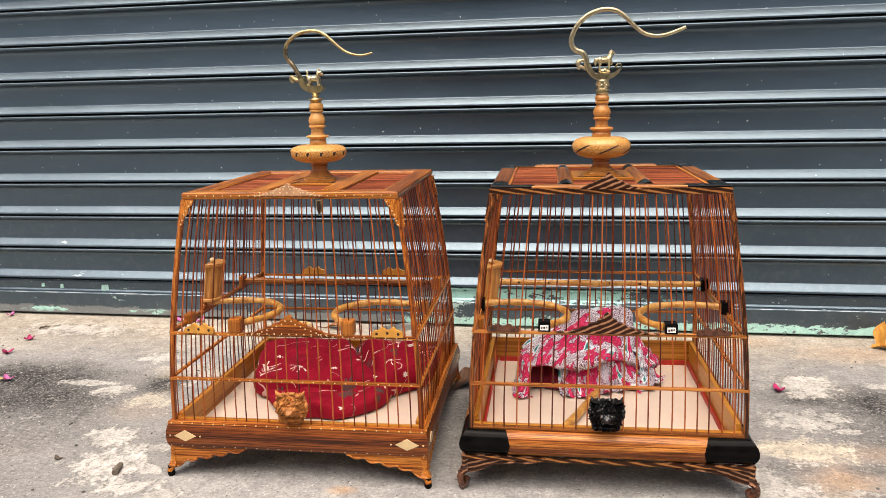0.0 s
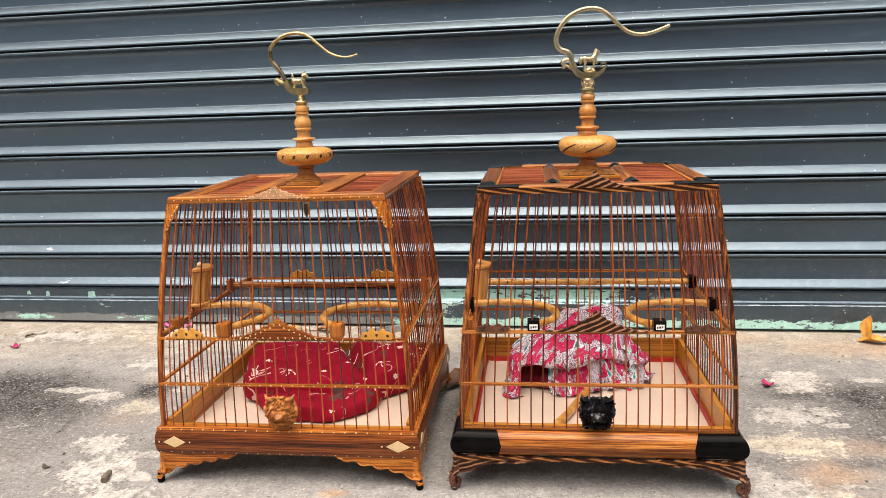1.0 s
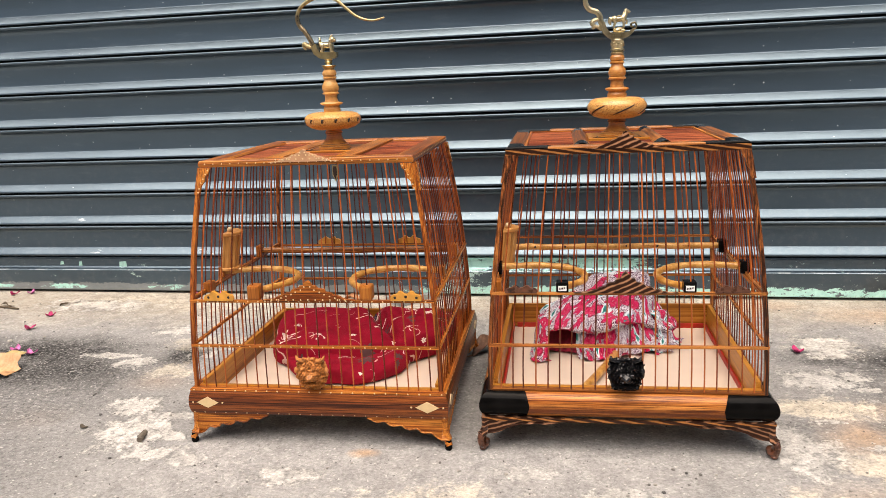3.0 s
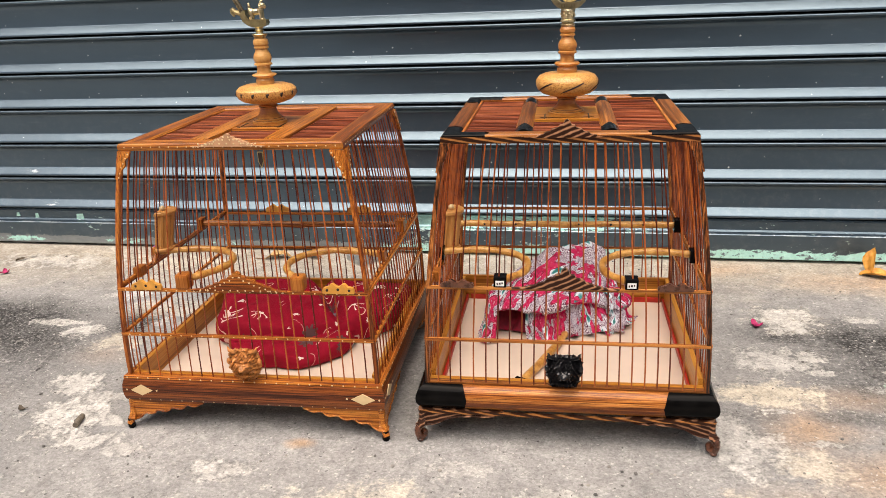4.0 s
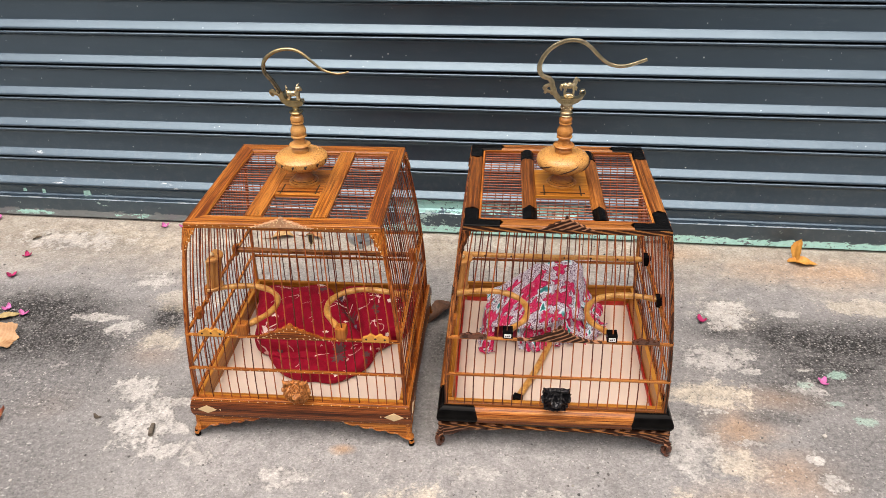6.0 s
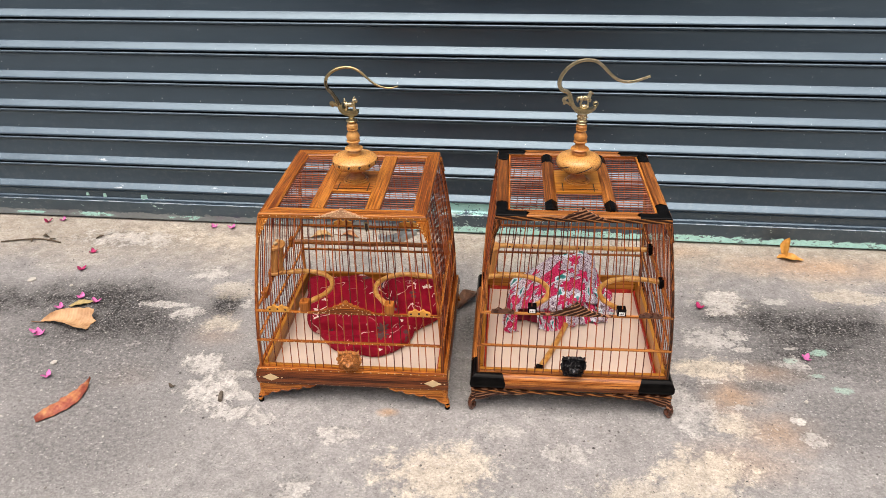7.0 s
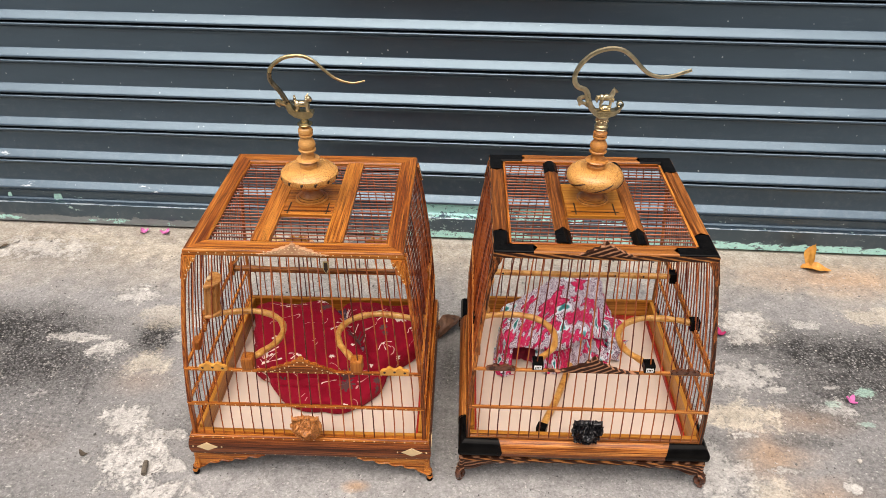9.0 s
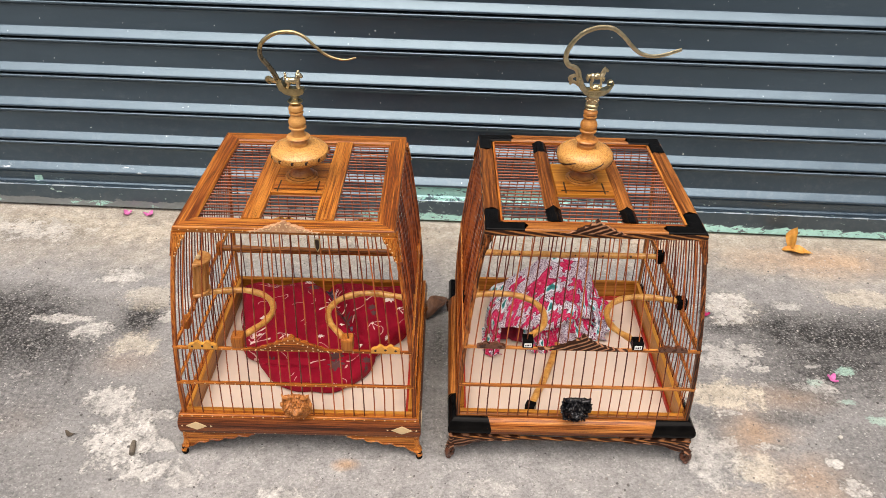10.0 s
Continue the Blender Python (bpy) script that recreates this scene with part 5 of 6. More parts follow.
        add_sweep(bm, spline([(-0.0200, 0, 0.5200), (-0.0280, 0, 0.5215), (-0.0330, 0, 0.5250), (-0.0345, 0, 0.5215), (-0.0310, 0, 0.5165)], 3), [0.0030, 0.0032, 0.0034, 0.0034, 0.0033, 0.0032, 0.0030, 0.0029, 0.0027, 0.0025, 0.0022, 0.0018, 0.0012], 8, 0.8)
        part("brass_cradle", bm, BRASS, hk, "brass cradle")
        part("figurine", lion(-0.001, 0.0, 0.5116, 0.0176), OLDBRASS, c, "small brass animal figurine", smooth=True)
    # carved mask on the base
    zm = 0.1085 if dark else 0.1030
    part("carved_mask", carved_head(-hb + 0.004, zm, 0.042 if dark else 0.043, 0.043 if dark else 0.044, 2.0 if dark else 7.0), BLACKCARVE if dark else REDCARVE, c, "black carved lion mask" if dark else "reddish carved wooden lion mask", smooth=True)
    # bracket plates in the upper corners
    zt0 = ztop - th - 0.0005
    for side in ("front", "back", "left", "right"):
        for s in (-1, 1):
            q = half(zt0)
            bm = bmesh.new()
            f = side_place(side)
            bw = 0.52 if dark else 0.85
            out = [(s * (q - 0.002), 0.0), (s * (q - 0.019), 0.0), (s * (q - 0.0175), -0.006), (s * (q - 0.0125), -0.011), (s * (q - 0.0125), -0.018), (s * (q - 0.0080), -0.022), (s * (q - 0.0070), -0.031), (s * (q - 0.001), -0.034)]
            lean = lambda w: half(zt0 + w) + 0.0035
            out = [(s * (q - (q - abs(u)) * bw), w) for u, w in out]
            add_plate(bm, out, lambda u, w, d: f(lean(w))(u + s * (half(zt0 + w) - q), zt0 + w, d), 0.004)
            br = part("corner_bracket", bm, ZEBRA_Z if dark else GOLD["z"], c, "small scroll-cut corner bracket")
            if not dark:
                pts = [f(lean(w))(s * (half(zt0 + w) - u * 0.85), zt0 + w, 0.0) for u, w in ((0.016, -0.003), (0.0130, -0.008), (0.0100, -0.014), (0.0075, -0.019), (0.0055, -0.026), (0.0045, -0.031))]
                part("bone_studs", dots(bmesh.new(), pts, 0.0011, "y" if side in ("front", "back") else "x"), BONE, br)
    # fittings inside: bent rings at the front corners, straight perch at the back
    zp = 0.2095 if dark else 0.2085
    for s in (-1, 1):
        if dark:
            curve = [(s * 0.160, -0.058, zp + 0.003), (s * 0.130, -0.050, zp + 0.003), (s * 0.090, -0.048, zp + 0.002), (s * 0.060, -0.062, zp + 0.001), (s * 0.046, -0.088, zp), (s * 0.050, -0.118, zp), (s * 0.068, -0.140, zp), (s * 0.076, -0.152, zp)]
        else:
            curve = [(s * 0.160, -0.062, zp + 0.002), (s * 0.130, -0.052, zp + 0.002), (s * 0.090, -0.048, zp + 0.002), (s * 0.057, -0.060, zp + 0.001), (s * 0.041, -0.085, zp), (s * 0.045, -0.115, zp), (s * 0.062, -0.140, zp), (s * 0.074, -0.156, zp)]
        line = spline(curve, 5)
        rg = part("ring_perch", sweep(line, [0.0046 + 0.0005 * math.sin(i * 1.1) for i in range(len(line))], 10), RATTAN, c, "bent rattan ring perch", smooth=True)
        if dark:
            bl = part("black_block", box(s * 0.0755 - 0.0075, s * 0.0755 + 0.0075, -half(zp) - 0.0035, -half(zp) + 0.012, zp - 0.0015, zp + 0.0110, bevel=0.001), EBONY, rg, "black perch block")
            part("label", box(s * 0.0755 - 0.0050, s * 0.0755 + 0.0050, -half(zp) - 0.0041, -half(zp) - 0.0036, zp + 0.0005, zp + 0.0070), WHITE, bl, "small white label with faint marks")
            bm = bmesh.new()
            for i, (u, wq) in enumerate(((-0.003, 0.0015), (0.0, 0.0022), (0.0028, 0.0014))):
                add_box(bm, s * 0.0755 + u - wq / 2, s * 0.0755 + u + wq / 2, -half(zp) - 0.0044, -half(zp) - 0.0042, zp + 0.0020 + 0.0006 * i, zp + 0.0046 + 0.0004 * i)
            part("label_marks", bm, DARKINK, bl)
            part("wall_block", box(s * 0.1625 - 0.008 + (0.007 if s < 0 else 0.0), s * 0.1625 + 0.006, -0.068, -0.052, zp - 0.005, zp + 0.011, bevel=0.001), EBONY, rg, "black perch block at the bars")
        else:
            add = box(s * 0.075 - 0.0085, s * 0.075 + 0.0085, -half(zp) - 0.004, -half(zp) + 0.014, zp - 0.0105, zp + 0.0095, bevel=0.0035)
            part("perch_block", add, BLOCK, rg, "rounded wooden perch block")
            part("wall_block", box(s * 0.1605 - 0.006, s * 0.1605 + 0.003, -0.069, -0.055, zp - 0.005, zp + 0.009, bevel=0.001), BLOCK, rg, "wooden perch block at the bars")
    yp = 0.0625
    pc = part("perch", sweep([(-0.156 + 0.312 * i / 10, yp + 0.001 * math.sin(i), zp + 0.003 + 0.0006 * math.sin(i * 2.1)) for i in range(11)], [0.0047 + 0.0004 * math.sin(i * 1.7) for i in range(11)], 10), RATTAN if dark else MIDWOOD["x"], c, "straight perch across the cage", smooth=True)
    for s in (-1, 1):
        part("wall_block", box(s * 0.158 - (0.0065 if s > 0 else 0.0020), s * 0.158 + 0.0065, yp - 0.008, yp + 0.008, zp - 0.006, zp + 0.012, bevel=0.001), EBONY if dark else GOLD["z"], pc, "perch block")
    if dark:
        for i in range(6):
            part("knot", add_ball(bmesh.new(), (-0.115 + 0.045 * i, yp - 0.0042, zp + 0.004), 0.0018, (1, 0.6, 1), 8, 5), DARKINK, pc)
    # side guide rails that carry the perches
    for s in (-1, 1):
        part("side_rail", box(s * 0.1615 - 0.002, s * 0.1615 + 0.002, -0.158, 0.158, zp - 0.010, zp - 0.006), GOLD["y"], c, "thin side rail")
    # fluted oval seed cup that hangs at the side bars, between a lid and a foot plate
    foot = Vector((-0.1580, -0.0550, 0.2130)) if not dark else Vector((-0.1570, -0.0360, 0.2090))
    head = foot + Vector((0.0045, 0.0085, 0.0540))
    across = Vector((0.0, 1.0, 0.0))
    out = Vector((1.0, 0.0, 0.0))

    def oval(bm, stations, flutes=0.0, n=44):
        """Rings of (height share, half length along the bars, half depth)."""
        rings = []
        for t, ly, lx in stations:
            c0 = foot.lerp(head, t)
            ring = []
            for k in range(n):
                a = 2 * math.pi * k / n
                m = 1 + flutes * (1 if k % 4 < 2 else -1)
                ring.append(bm.verts.new((c0.x + 1.6 * lx * m * max(-0.12, math.cos(a)), c0.y + ly * m * math.sin(a), c0.z)))
            rings.append(ring)
        for p, q in zip(rings, rings[1:]):
            for k in range(n):
                bm.faces.new((p[k], p[(k + 1) % n], q[(k + 1) % n], q[k]))
        bm.faces.new(rings[0])
        bm.faces.new(rings[-1])
        return bm

    gd = part("seed_cup", oval(bmesh.new(), [(0.06, 0.0160, 0.0092), (0.5, 0.0164, 0.0096), (0.92, 0.0168, 0.0100)], 0.050), PALE, c, "fluted oval wooden seed cup on the side bars")
    part("cup_lid", oval(bmesh.new(), [(0.90, 0.0175, 0.0108), (0.925, 0.0192, 0.0122), (0.985, 0.0192, 0.0122), (1.0, 0.0184, 0.0114)]), PALE, gd)
    part("cup_foot", oval(bmesh.new(), [(0.0, 0.0178, 0.0108), (0.02, 0.0186, 0.0114), (0.06, 0.0186, 0.0114), (0.08, 0.0168, 0.0100)]), PALE, gd)
    part("cup_knob", add_ball(bmesh.new(), head + Vector((0.003, -0.004, 0.0030)), 0.0042, (1, 1, 0.9)), BONE, gd, smooth=True)
    part("hanger", sweep([foot - across * 0.012 + out * -0.002, foot - across * 0.014 - Vector((0, 0.014, 0.012)), Vector((-0.1600, foot.y - 0.03, 0.1985))], 0.0024, 8), GOLD["y"], gd)
    part("peg", box(-0.1640, -0.1530, -0.126, -0.108, 0.197, 0.211, bevel=0.002), BLOCK, c, "small tan wooden peg block")
    # small hanging badge inside the front edge
    if not dark:
        bm = bmesh.new()
        add_plate(bm, [(0.0395, 0.3700), (0.0395, 0.3580), (0.0430, 0.3500), (0.0465, 0.3580), (0.0465, 0.3700)], lambda u, q, d: (u, -0.1500 + d, q), 0.0015)
        bd = part("badge", bm, BRASS, c, "small brass shield badge")
        bm = bmesh.new()
        add_plate(bm, [(0.0407, 0.3688), (0.0407, 0.3585), (0.0430, 0.3528), (0.0453, 0.3585), (0.0453, 0.3688)], lambda u, q, d: (u, -0.1506 + d, q), 0.0008)
        part("badge_face", bm, DARKINK, bd)
    # bars of the four sides and slats of the roof
    zs = [zb1 + (ztop - th - zb1) * i / 9 for i in range(10)]
    for side in ("front", "back", "left", "right"):
        S = SIDES[side]
        for i in range(N_BARS):
            u = (2 * (i + 1) / (N_BARS + 1) - 1) + random.uniform(-0.006, 0.006)
            du = random.uniform(-0.006, 0.006)
            part("bar", sweep([S(u + du * k / 9, z) for k, z in enumerate(zs)], 0.00092, 6), BAMBOO, c)
    nsl = 26
    spans = ((-yi, -0.0615), (-inn, inn), (0.0615, yi))
    for k in range(nsl):
        y = -yi + (k + 0.5) * 2 * yi / nsl
        for a, b in spans:
            if a == -inn and abs(y) < 0.047:
                continue
            part("roof_slat", sweep([(a - 0.002, y, ztop - 0.0045), ((a + b) / 2, y + random.uniform(-0.0004, 0.0004), ztop - 0.0045), (b + 0.002, y, ztop - 0.0045)], 0.00115, 6), SLATWOOD, c)
    return c


cage_a = cage((0.1835, 0.1775, 0.0), False)
cage_b = cage((0.5818, 0.1825, 0.0), True)


# ---- cloths and loose fittings in the cages ----
def cloth_part(name, bm, mat, parent=None, thick=0.0012, label=""):
    ob = part(name, bm, mat, parent, label, smooth=True)
    if thick:
        so = ob.modifiers.new("thickness", "SOLIDIFY")
        so.thickness, so.offset = thick, -1.0
    return ob


def pillow(outline, centre, top, seed, wrinkle=0.003, na=180, nr=60):
    """A folded cloth with rounded, bulging edges: outline in plan, top(x, y) the height over the tray. UVs are metres along the cloth."""
    cx, cy = centre
    polar = sorted((math.atan2(y - cy, x - cx), math.hypot(x - cx, y - cy)) for x, y in outline)
    ang = np.array([q[0] - 2 * math.pi for q in polar] + [q[0] for q in polar] + [q[0] + 2 * math.pi for q in polar])
    rad = np.array([q[1] for q in polar] * 3)
    steps = np.linspace(-math.pi, math.pi, na, endpoint=False)
    R = np.interp(steps, ang, rad)
    for _ in range(2):
        R = 0.25 * np.roll(R, 1) + 0.5 * R + 0.25 * np.roll(R, -1)
    bm = bmesh.new()
    uv = bm.loops.layers.uv.new("cloth")
    grid, flat = [], []
    for j in range(nr + 1):
        q = j / nr
        row, frow = [], []
        for i, t in enumerate(steps):
            c, d = math.cos(t), math.sin(t)
            if q <= 0.72:
                rho, sink = 0.93 * (q / 0.72) ** 0.85, 0.0
            else:
                e = (q - 0.72) / 0.28 * math.pi * 0.86
                rho, sink = 0.93 + 0.07 * math.sin(e), 0.5 - 0.5 * math.cos(e)
            r = R[i] * rho
            x, y = cx + r * c, cy + r * d
            h = top(x, y) * (1 - 0.22 * rho ** 6)
            f = wrinkle * (noise.noise((x * 14, y * 14, seed)) + 0.8 * noise.noise((x * 34 + 3 * noise.noise((x * 9, y * 9, seed)), y * 20, seed + 5)))
            f += 0.35 * wrinkle * (1 - 3 * abs(noise.noise((x * 26, y * 17, seed + 9))))
            z = 0.0535 + max(0.0, (h + f * min(1.0, h / 0.02)) * (1 - sink))
            push = 0.004 * noise.noise((x * 26, y * 26, z * 40 + seed)) * min(1.0, sink * 3)
            row.append(bm.verts.new((x + push * c, y + push * d, z)))
            frow.append((x - cx + 0.7 * sink * h * c, y - cy + 0.7 * sink * h * d))
        grid.append(row)
        flat.append(frow)
    for j in range(nr):
        for i in range(na):
            k = (i + 1) % na
            if j == 0:
                idx = ((0, 0), (1, i), (1, k))
            else:
                idx = ((j, i), (j + 1, i), (j + 1, k), (j, k))
            fc = bm.faces.new([grid[p][w] for p, w in idx])
            for lp, (p, w) in zip(fc.loops, idx):
                lp[uv].uv = flat[p][w]
    bmesh.ops.delete(bm, geom=grid[0][1:], context="VERTS")
    return bm


def draped(guides, seed, wrinkle=0.002, nu=120, nv=60, ruffle=0.0, waves=9.0):
    """A sheet through guide lines, each a row of points from one side to the other. ruffle: depth of the gathers at the last line."""
    lines = []
    for g in guides:
        sp = spline(g, 12)
        lines.append([sp[0].lerp(sp[0], 0) if k == 0 else sp[min(len(sp) - 2, int(k / nu * (len(sp) - 1)))].lerp(sp[min(len(sp) - 1, int(k / nu * (len(sp) - 1)) + 1)], k / nu * (len(sp) - 1) - min(len(sp) - 2, int(k / nu * (len(sp) - 1)))) for k in range(nu + 1)])
    per = max(2, nv // (len(guides) - 1))
    cols = [spline([ln[k] for ln in lines], per) for k in range(nu + 1)]
    bm = bmesh.new()
    uv = bm.loops.layers.uv.new("cloth")
    n = len(cols[0])
    grid, flat, along = [], [], 0.0
    for k, colm in enumerate(cols):
        mid = colm[n // 2]
        if k:
            along += (mid - cols[k - 1][n // 2]).length * (1.0 + 2.5 * ruffle / 0.01)
        down, row, frow = 0.0, [], []
        for j, p in enumerate(colm):
            if j:
                down += (p - colm[j - 1]).length
            a = cols[min(k + 1, nu)][j] - cols[max(k - 1, 0)][j]
            b = colm[min(j + 1, n - 1)] - colm[max(j - 1, 0)]
            nrm = a.cross(b)
            nrm = nrm.normalized() if nrm.length > 1e-9 else Vector((0, 0, 1))
            t = j / (n - 1)
            f = wrinkle * (noise.noise((p.x * 22, p.y * 22, p.z * 22 + seed)) * 1.4 + noise.noise((p.x * 55, p.y * 55, p.z * 40 + seed + 4)) * 0.7 + 0.9 * (1 - 3.2 * abs(noise.noise((p.x * 30 + seed, p.y * 18, p.z * 34)))))
            ph = waves * 2 * math.pi * k / nu + 2.2 * noise.noise((k * 0.06, seed, t * 1.5))
            f += ruffle * t * (math.sin(ph) + 0.45 * math.sin(2.3 * ph + seed))
            v = p + nrm * f
            v.z = max(v.z, 0.0540)
            row.append(bm.verts.new(v))
            frow.append((along, -down))
        grid.append(row)
        flat.append(frow)
    for k in range(nu):
        for j in range(n - 1):
            idx = ((k, j), (k + 1, j), (k + 1, j + 1), (k, j + 1))
            fc = bm.faces.new([grid[p][q] for p, q in idx])
            for lp, (p, q) in zip(fc.loops, idx):
                lp[uv].uv = flat[p][q]
    return bm


def sprig_material(name, ground_col, kind):
    m, nt, bs = material(name)
    uvn = node(nt, "ShaderNodeUVMap", uv_map="cloth").outputs[0]
    warp = node(nt, "ShaderNodeTexNoise", {"Vector": uvn, "Scale": 45.0, "Detail": 2.0})
    wv = node(nt, "ShaderNodeVectorMath", {0: warp.outputs["Color"], 1: (0.5, 0.5, 0.5)}, operation="SUBTRACT")
    wv = node(nt, "ShaderNodeVectorMath", {0: wv.outputs[0], "Scale": 0.011}, operation="SCALE")
    P = node(nt, "ShaderNodeVectorMath", {0: uvn, 1: wv.outputs[0]}, operation="ADD").outputs[0]

    def flowers(scale, size, petals, share, seed, strokes=False):
        q = node(nt, "ShaderNodeVectorMath", {0: P, 1: (seed, seed * 0.7, 0)}, operation="ADD").outputs[0]
        v = node(nt, "ShaderNodeTexVoronoi", {"Vector": q, "Scale": scale, "Randomness": 0.85}, voronoi_dimensions="2D")
        pv = v.outputs["Position"]
        d = node(nt, "ShaderNodeVectorMath", {0: q, 1: pv}, operation="SUBTRACT").outputs[0]
        s = node(nt, "ShaderNodeSeparateXYZ", {0: d})
        th = maths(nt, "ARCTAN2", s.outputs[1], s.outputs[0])
        r = node(nt, "ShaderNodeVectorMath", {0: d}, operation="LENGTH").outputs["Value"]
        c = node(nt, "ShaderNodeSeparateColor", {0: v.outputs["Color"]})
        lobes = maths(nt, "ADD", maths(nt, "MULTIPLY", maths(nt, "COSINE", maths(nt, "ADD", maths(nt, "MULTIPLY", th, petals), maths(nt, "MULTIPLY", c.outputs[1], 6.0))), 0.24), 0.76)
        if strokes:
            fan = maths(nt, "GREATER_THAN", maths(nt, "COSINE", maths(nt, "ADD", th, maths(nt, "MULTIPLY", c.outputs[2], 6.28))), -0.1)
            lobes = maths(nt, "MULTIPLY", fan, maths(nt, "ADD", maths(nt, "MULTIPLY", maths(nt, "GREATER_THAN", lobes, 0.972), 0.75), 0.25))
        edge = maths(nt, "MULTIPLY", lobes, maths(nt, "MULTIPLY", maths(nt, "ADD", c.outputs[2], 0.6), size))
        inside = maths(nt, "LESS_THAN", r, edge)
        pick = maths(nt, "LESS_THAN", c.outputs[0], share)
        return maths(nt, "MULTIPLY", inside, pick), maths(nt, "DIVIDE", r, edge), c.outputs[1]

    weave = node(nt, "ShaderNodeTexWave", {"Vector": uvn, "Scale": 900.0})
    tone = noise_tex(nt, uvn, 40.0, 4.0)
    if kind == "sprig":
        col = ramp(nt, tone, [(0.3, tuple(0.85 * k for k in ground_col)), (0.7, tuple(1.12 * k for k in ground_col))])
        # thin curling stems: contour lines of a slow noise, broken up
        slow = noise_tex(nt, uvn, 19.0, 1.0)
        stem = maths(nt, "LESS_THAN", maths(nt, "ABSOLUTE", maths(nt, "SUBTRACT", slow, 0.52)), 0.0045)
        stem = maths(nt, "MULTIPLY", stem, maths(nt, "GREATER_THAN", noise_tex(nt, uvn, 24.0, 1.0), 0.54))
        col = mixc(nt, maths(nt, "MULTIPLY", stem, 0.8), col, (0.66, 0.46, 0.40))
        f, r, c = flowers(17.0, 0.0190, 8.0, 0.62, 1.7, True)
        col = mixc(nt, maths(nt, "MULTIPLY", f, maths(nt, "GREATER_THAN", r, 0.12)), col, (0.78, 0.62, 0.56))
        f, r, c = flowers(19.0, 0.0062, 7.0, 0.34, 0.0)
        col = mixc(nt, f, col, ramp(nt, r, [(0.0, (0.40, 0.06, 0.07)), (0.35, (0.74, 0.58, 0.52)), (1.0, (0.82, 0.72, 0.66))]))
        f, r, c = flowers(30.0, 0.0040, 3.0, 0.10, 3.1)
        col = mixc(nt, f, col, (0.75, 0.62, 0.55))
        f, r, c = flowers(18.0, 0.0090, 8.0, 0.34, 7.7)
        col = mixc(nt, maths(nt, "MULTIPLY", f, 0.85), col, (0.085, 0.065, 0.062))
    else:
        # white ground covered with fine mauve scribble
        curl = noise_tex(nt, uvn, 95.0, 2.0)
        line = maths(nt, "ABSOLUTE", maths(nt, "SINE", maths(nt, "MULTIPLY", curl, 46.0)))
        col = ramp(nt, line, [(0.36, (0.070, 0.016, 0.05)), (0.62, (0.32, 0.20, 0.31)), (0.84, (0.82, 0.79, 0.84))])
        scratch = noise_tex(nt, uvn, 320.0, 3.0, 0.7)
        for scale, size, share, seed in ((21.0, 0.0200, 0.76, 0.3), (34.0, 0.0115, 0.52, 5.2)):
            f, r, c = flowers(scale * 0.9, size * 0.80, 3.0, share * 0.55, seed + 2.3)
            col = mixc(nt, f, col, ramp(nt, maths(nt, "ADD", r, maths(nt, "MULTIPLY", curl, 0.8)), [(0.30, (0.012, 0.10, 0.095)), (0.80, (0.04, 0.27, 0.25)), (1.15, (0.30, 0.56, 0.62)), (1.45, (0.72, 0.80, 0.85))]))
            f, r, c = flowers(scale, size, 5.0, share, seed)
            f = maths(nt, "MULTIPLY", f, maths(nt, "GREATER_THAN", noise_tex(nt, uvn, 130.0, 4.0, 0.7), 0.37))
            vein = maths(nt, "MULTIPLY", maths(nt, "LESS_THAN", line, 0.20), maths(nt, "GREATER_THAN", r, 0.25))
            pk = ramp(nt, maths(nt, "ADD", r, maths(nt, "MULTIPLY", scratch, 0.4)), [(0.20, (0.80, 0.45, 0.55)), (0.36, (0.50, 0.005, 0.060)), (0.85, (0.66, 0.010, 0.105)), (1.08, (0.70, 0.04, 0.16)), (1.25, (0.34, 0.005, 0.05))])
            pk = mixc(nt, maths(nt, "MULTIPLY", vein, 0.28), pk, (0.86, 0.62, 0.70))
            col = mixc(nt, f, col, pk)
    nt.links.new(col, bs.inputs["Base Color"])
    bs.inputs["Roughness"].default_value = 0.75
    bs.inputs["Specular IOR Level"].default_value = 0.15
    bump(nt, bs, maths(nt, "ADD", weave.outputs["Fac"], maths(nt, "MULTIPLY", tone, 8.0)), 0.3, 0.0012)
    return m


def fold_line(y):
    """Where the open fold of the red cloth runs."""
    return 0.190 + 0.52 * (0.299 - y)


def red_top(x, y):
    h = 0.046 + 0.007 * math.exp(-((y - 0.262) / 0.04) ** 2) - 0.012 * min(1.0, max(0.0, (y - 0.27) / 0.05))
    if y > 0.15:
        open_ = min(1.0, (y - 0.15) / 0.05)
        d = x - fold_line(y)
        h -= 0.026 * open_ * math.exp(-(d / 0.0105) ** 2)
        h += 0.0025 * open_ * (math.exp(-((d + 0.024) / 0.012) ** 2) + math.exp(-((d - 0.024) / 0.014) ** 2))
    h -= 0.006 * math.exp(-((x - 0.105 - 0.5 * (y - 0.2)) / 0.010) ** 2) * min(1.0, max(0.0, (0.24 - y) / 0.05))
    return h


def red_lobe(x, y):
    h = 0.024 + 0.004 * math.sin(60 * (x - 0.1) + 30 * y)
    h -= 0.007 * math.exp(-((y - 0.112 + 0.20 * (x - 0.19)) / 0.006) ** 2) * math.exp(-((x - 0.13) / 0.05) ** 2)
    return h


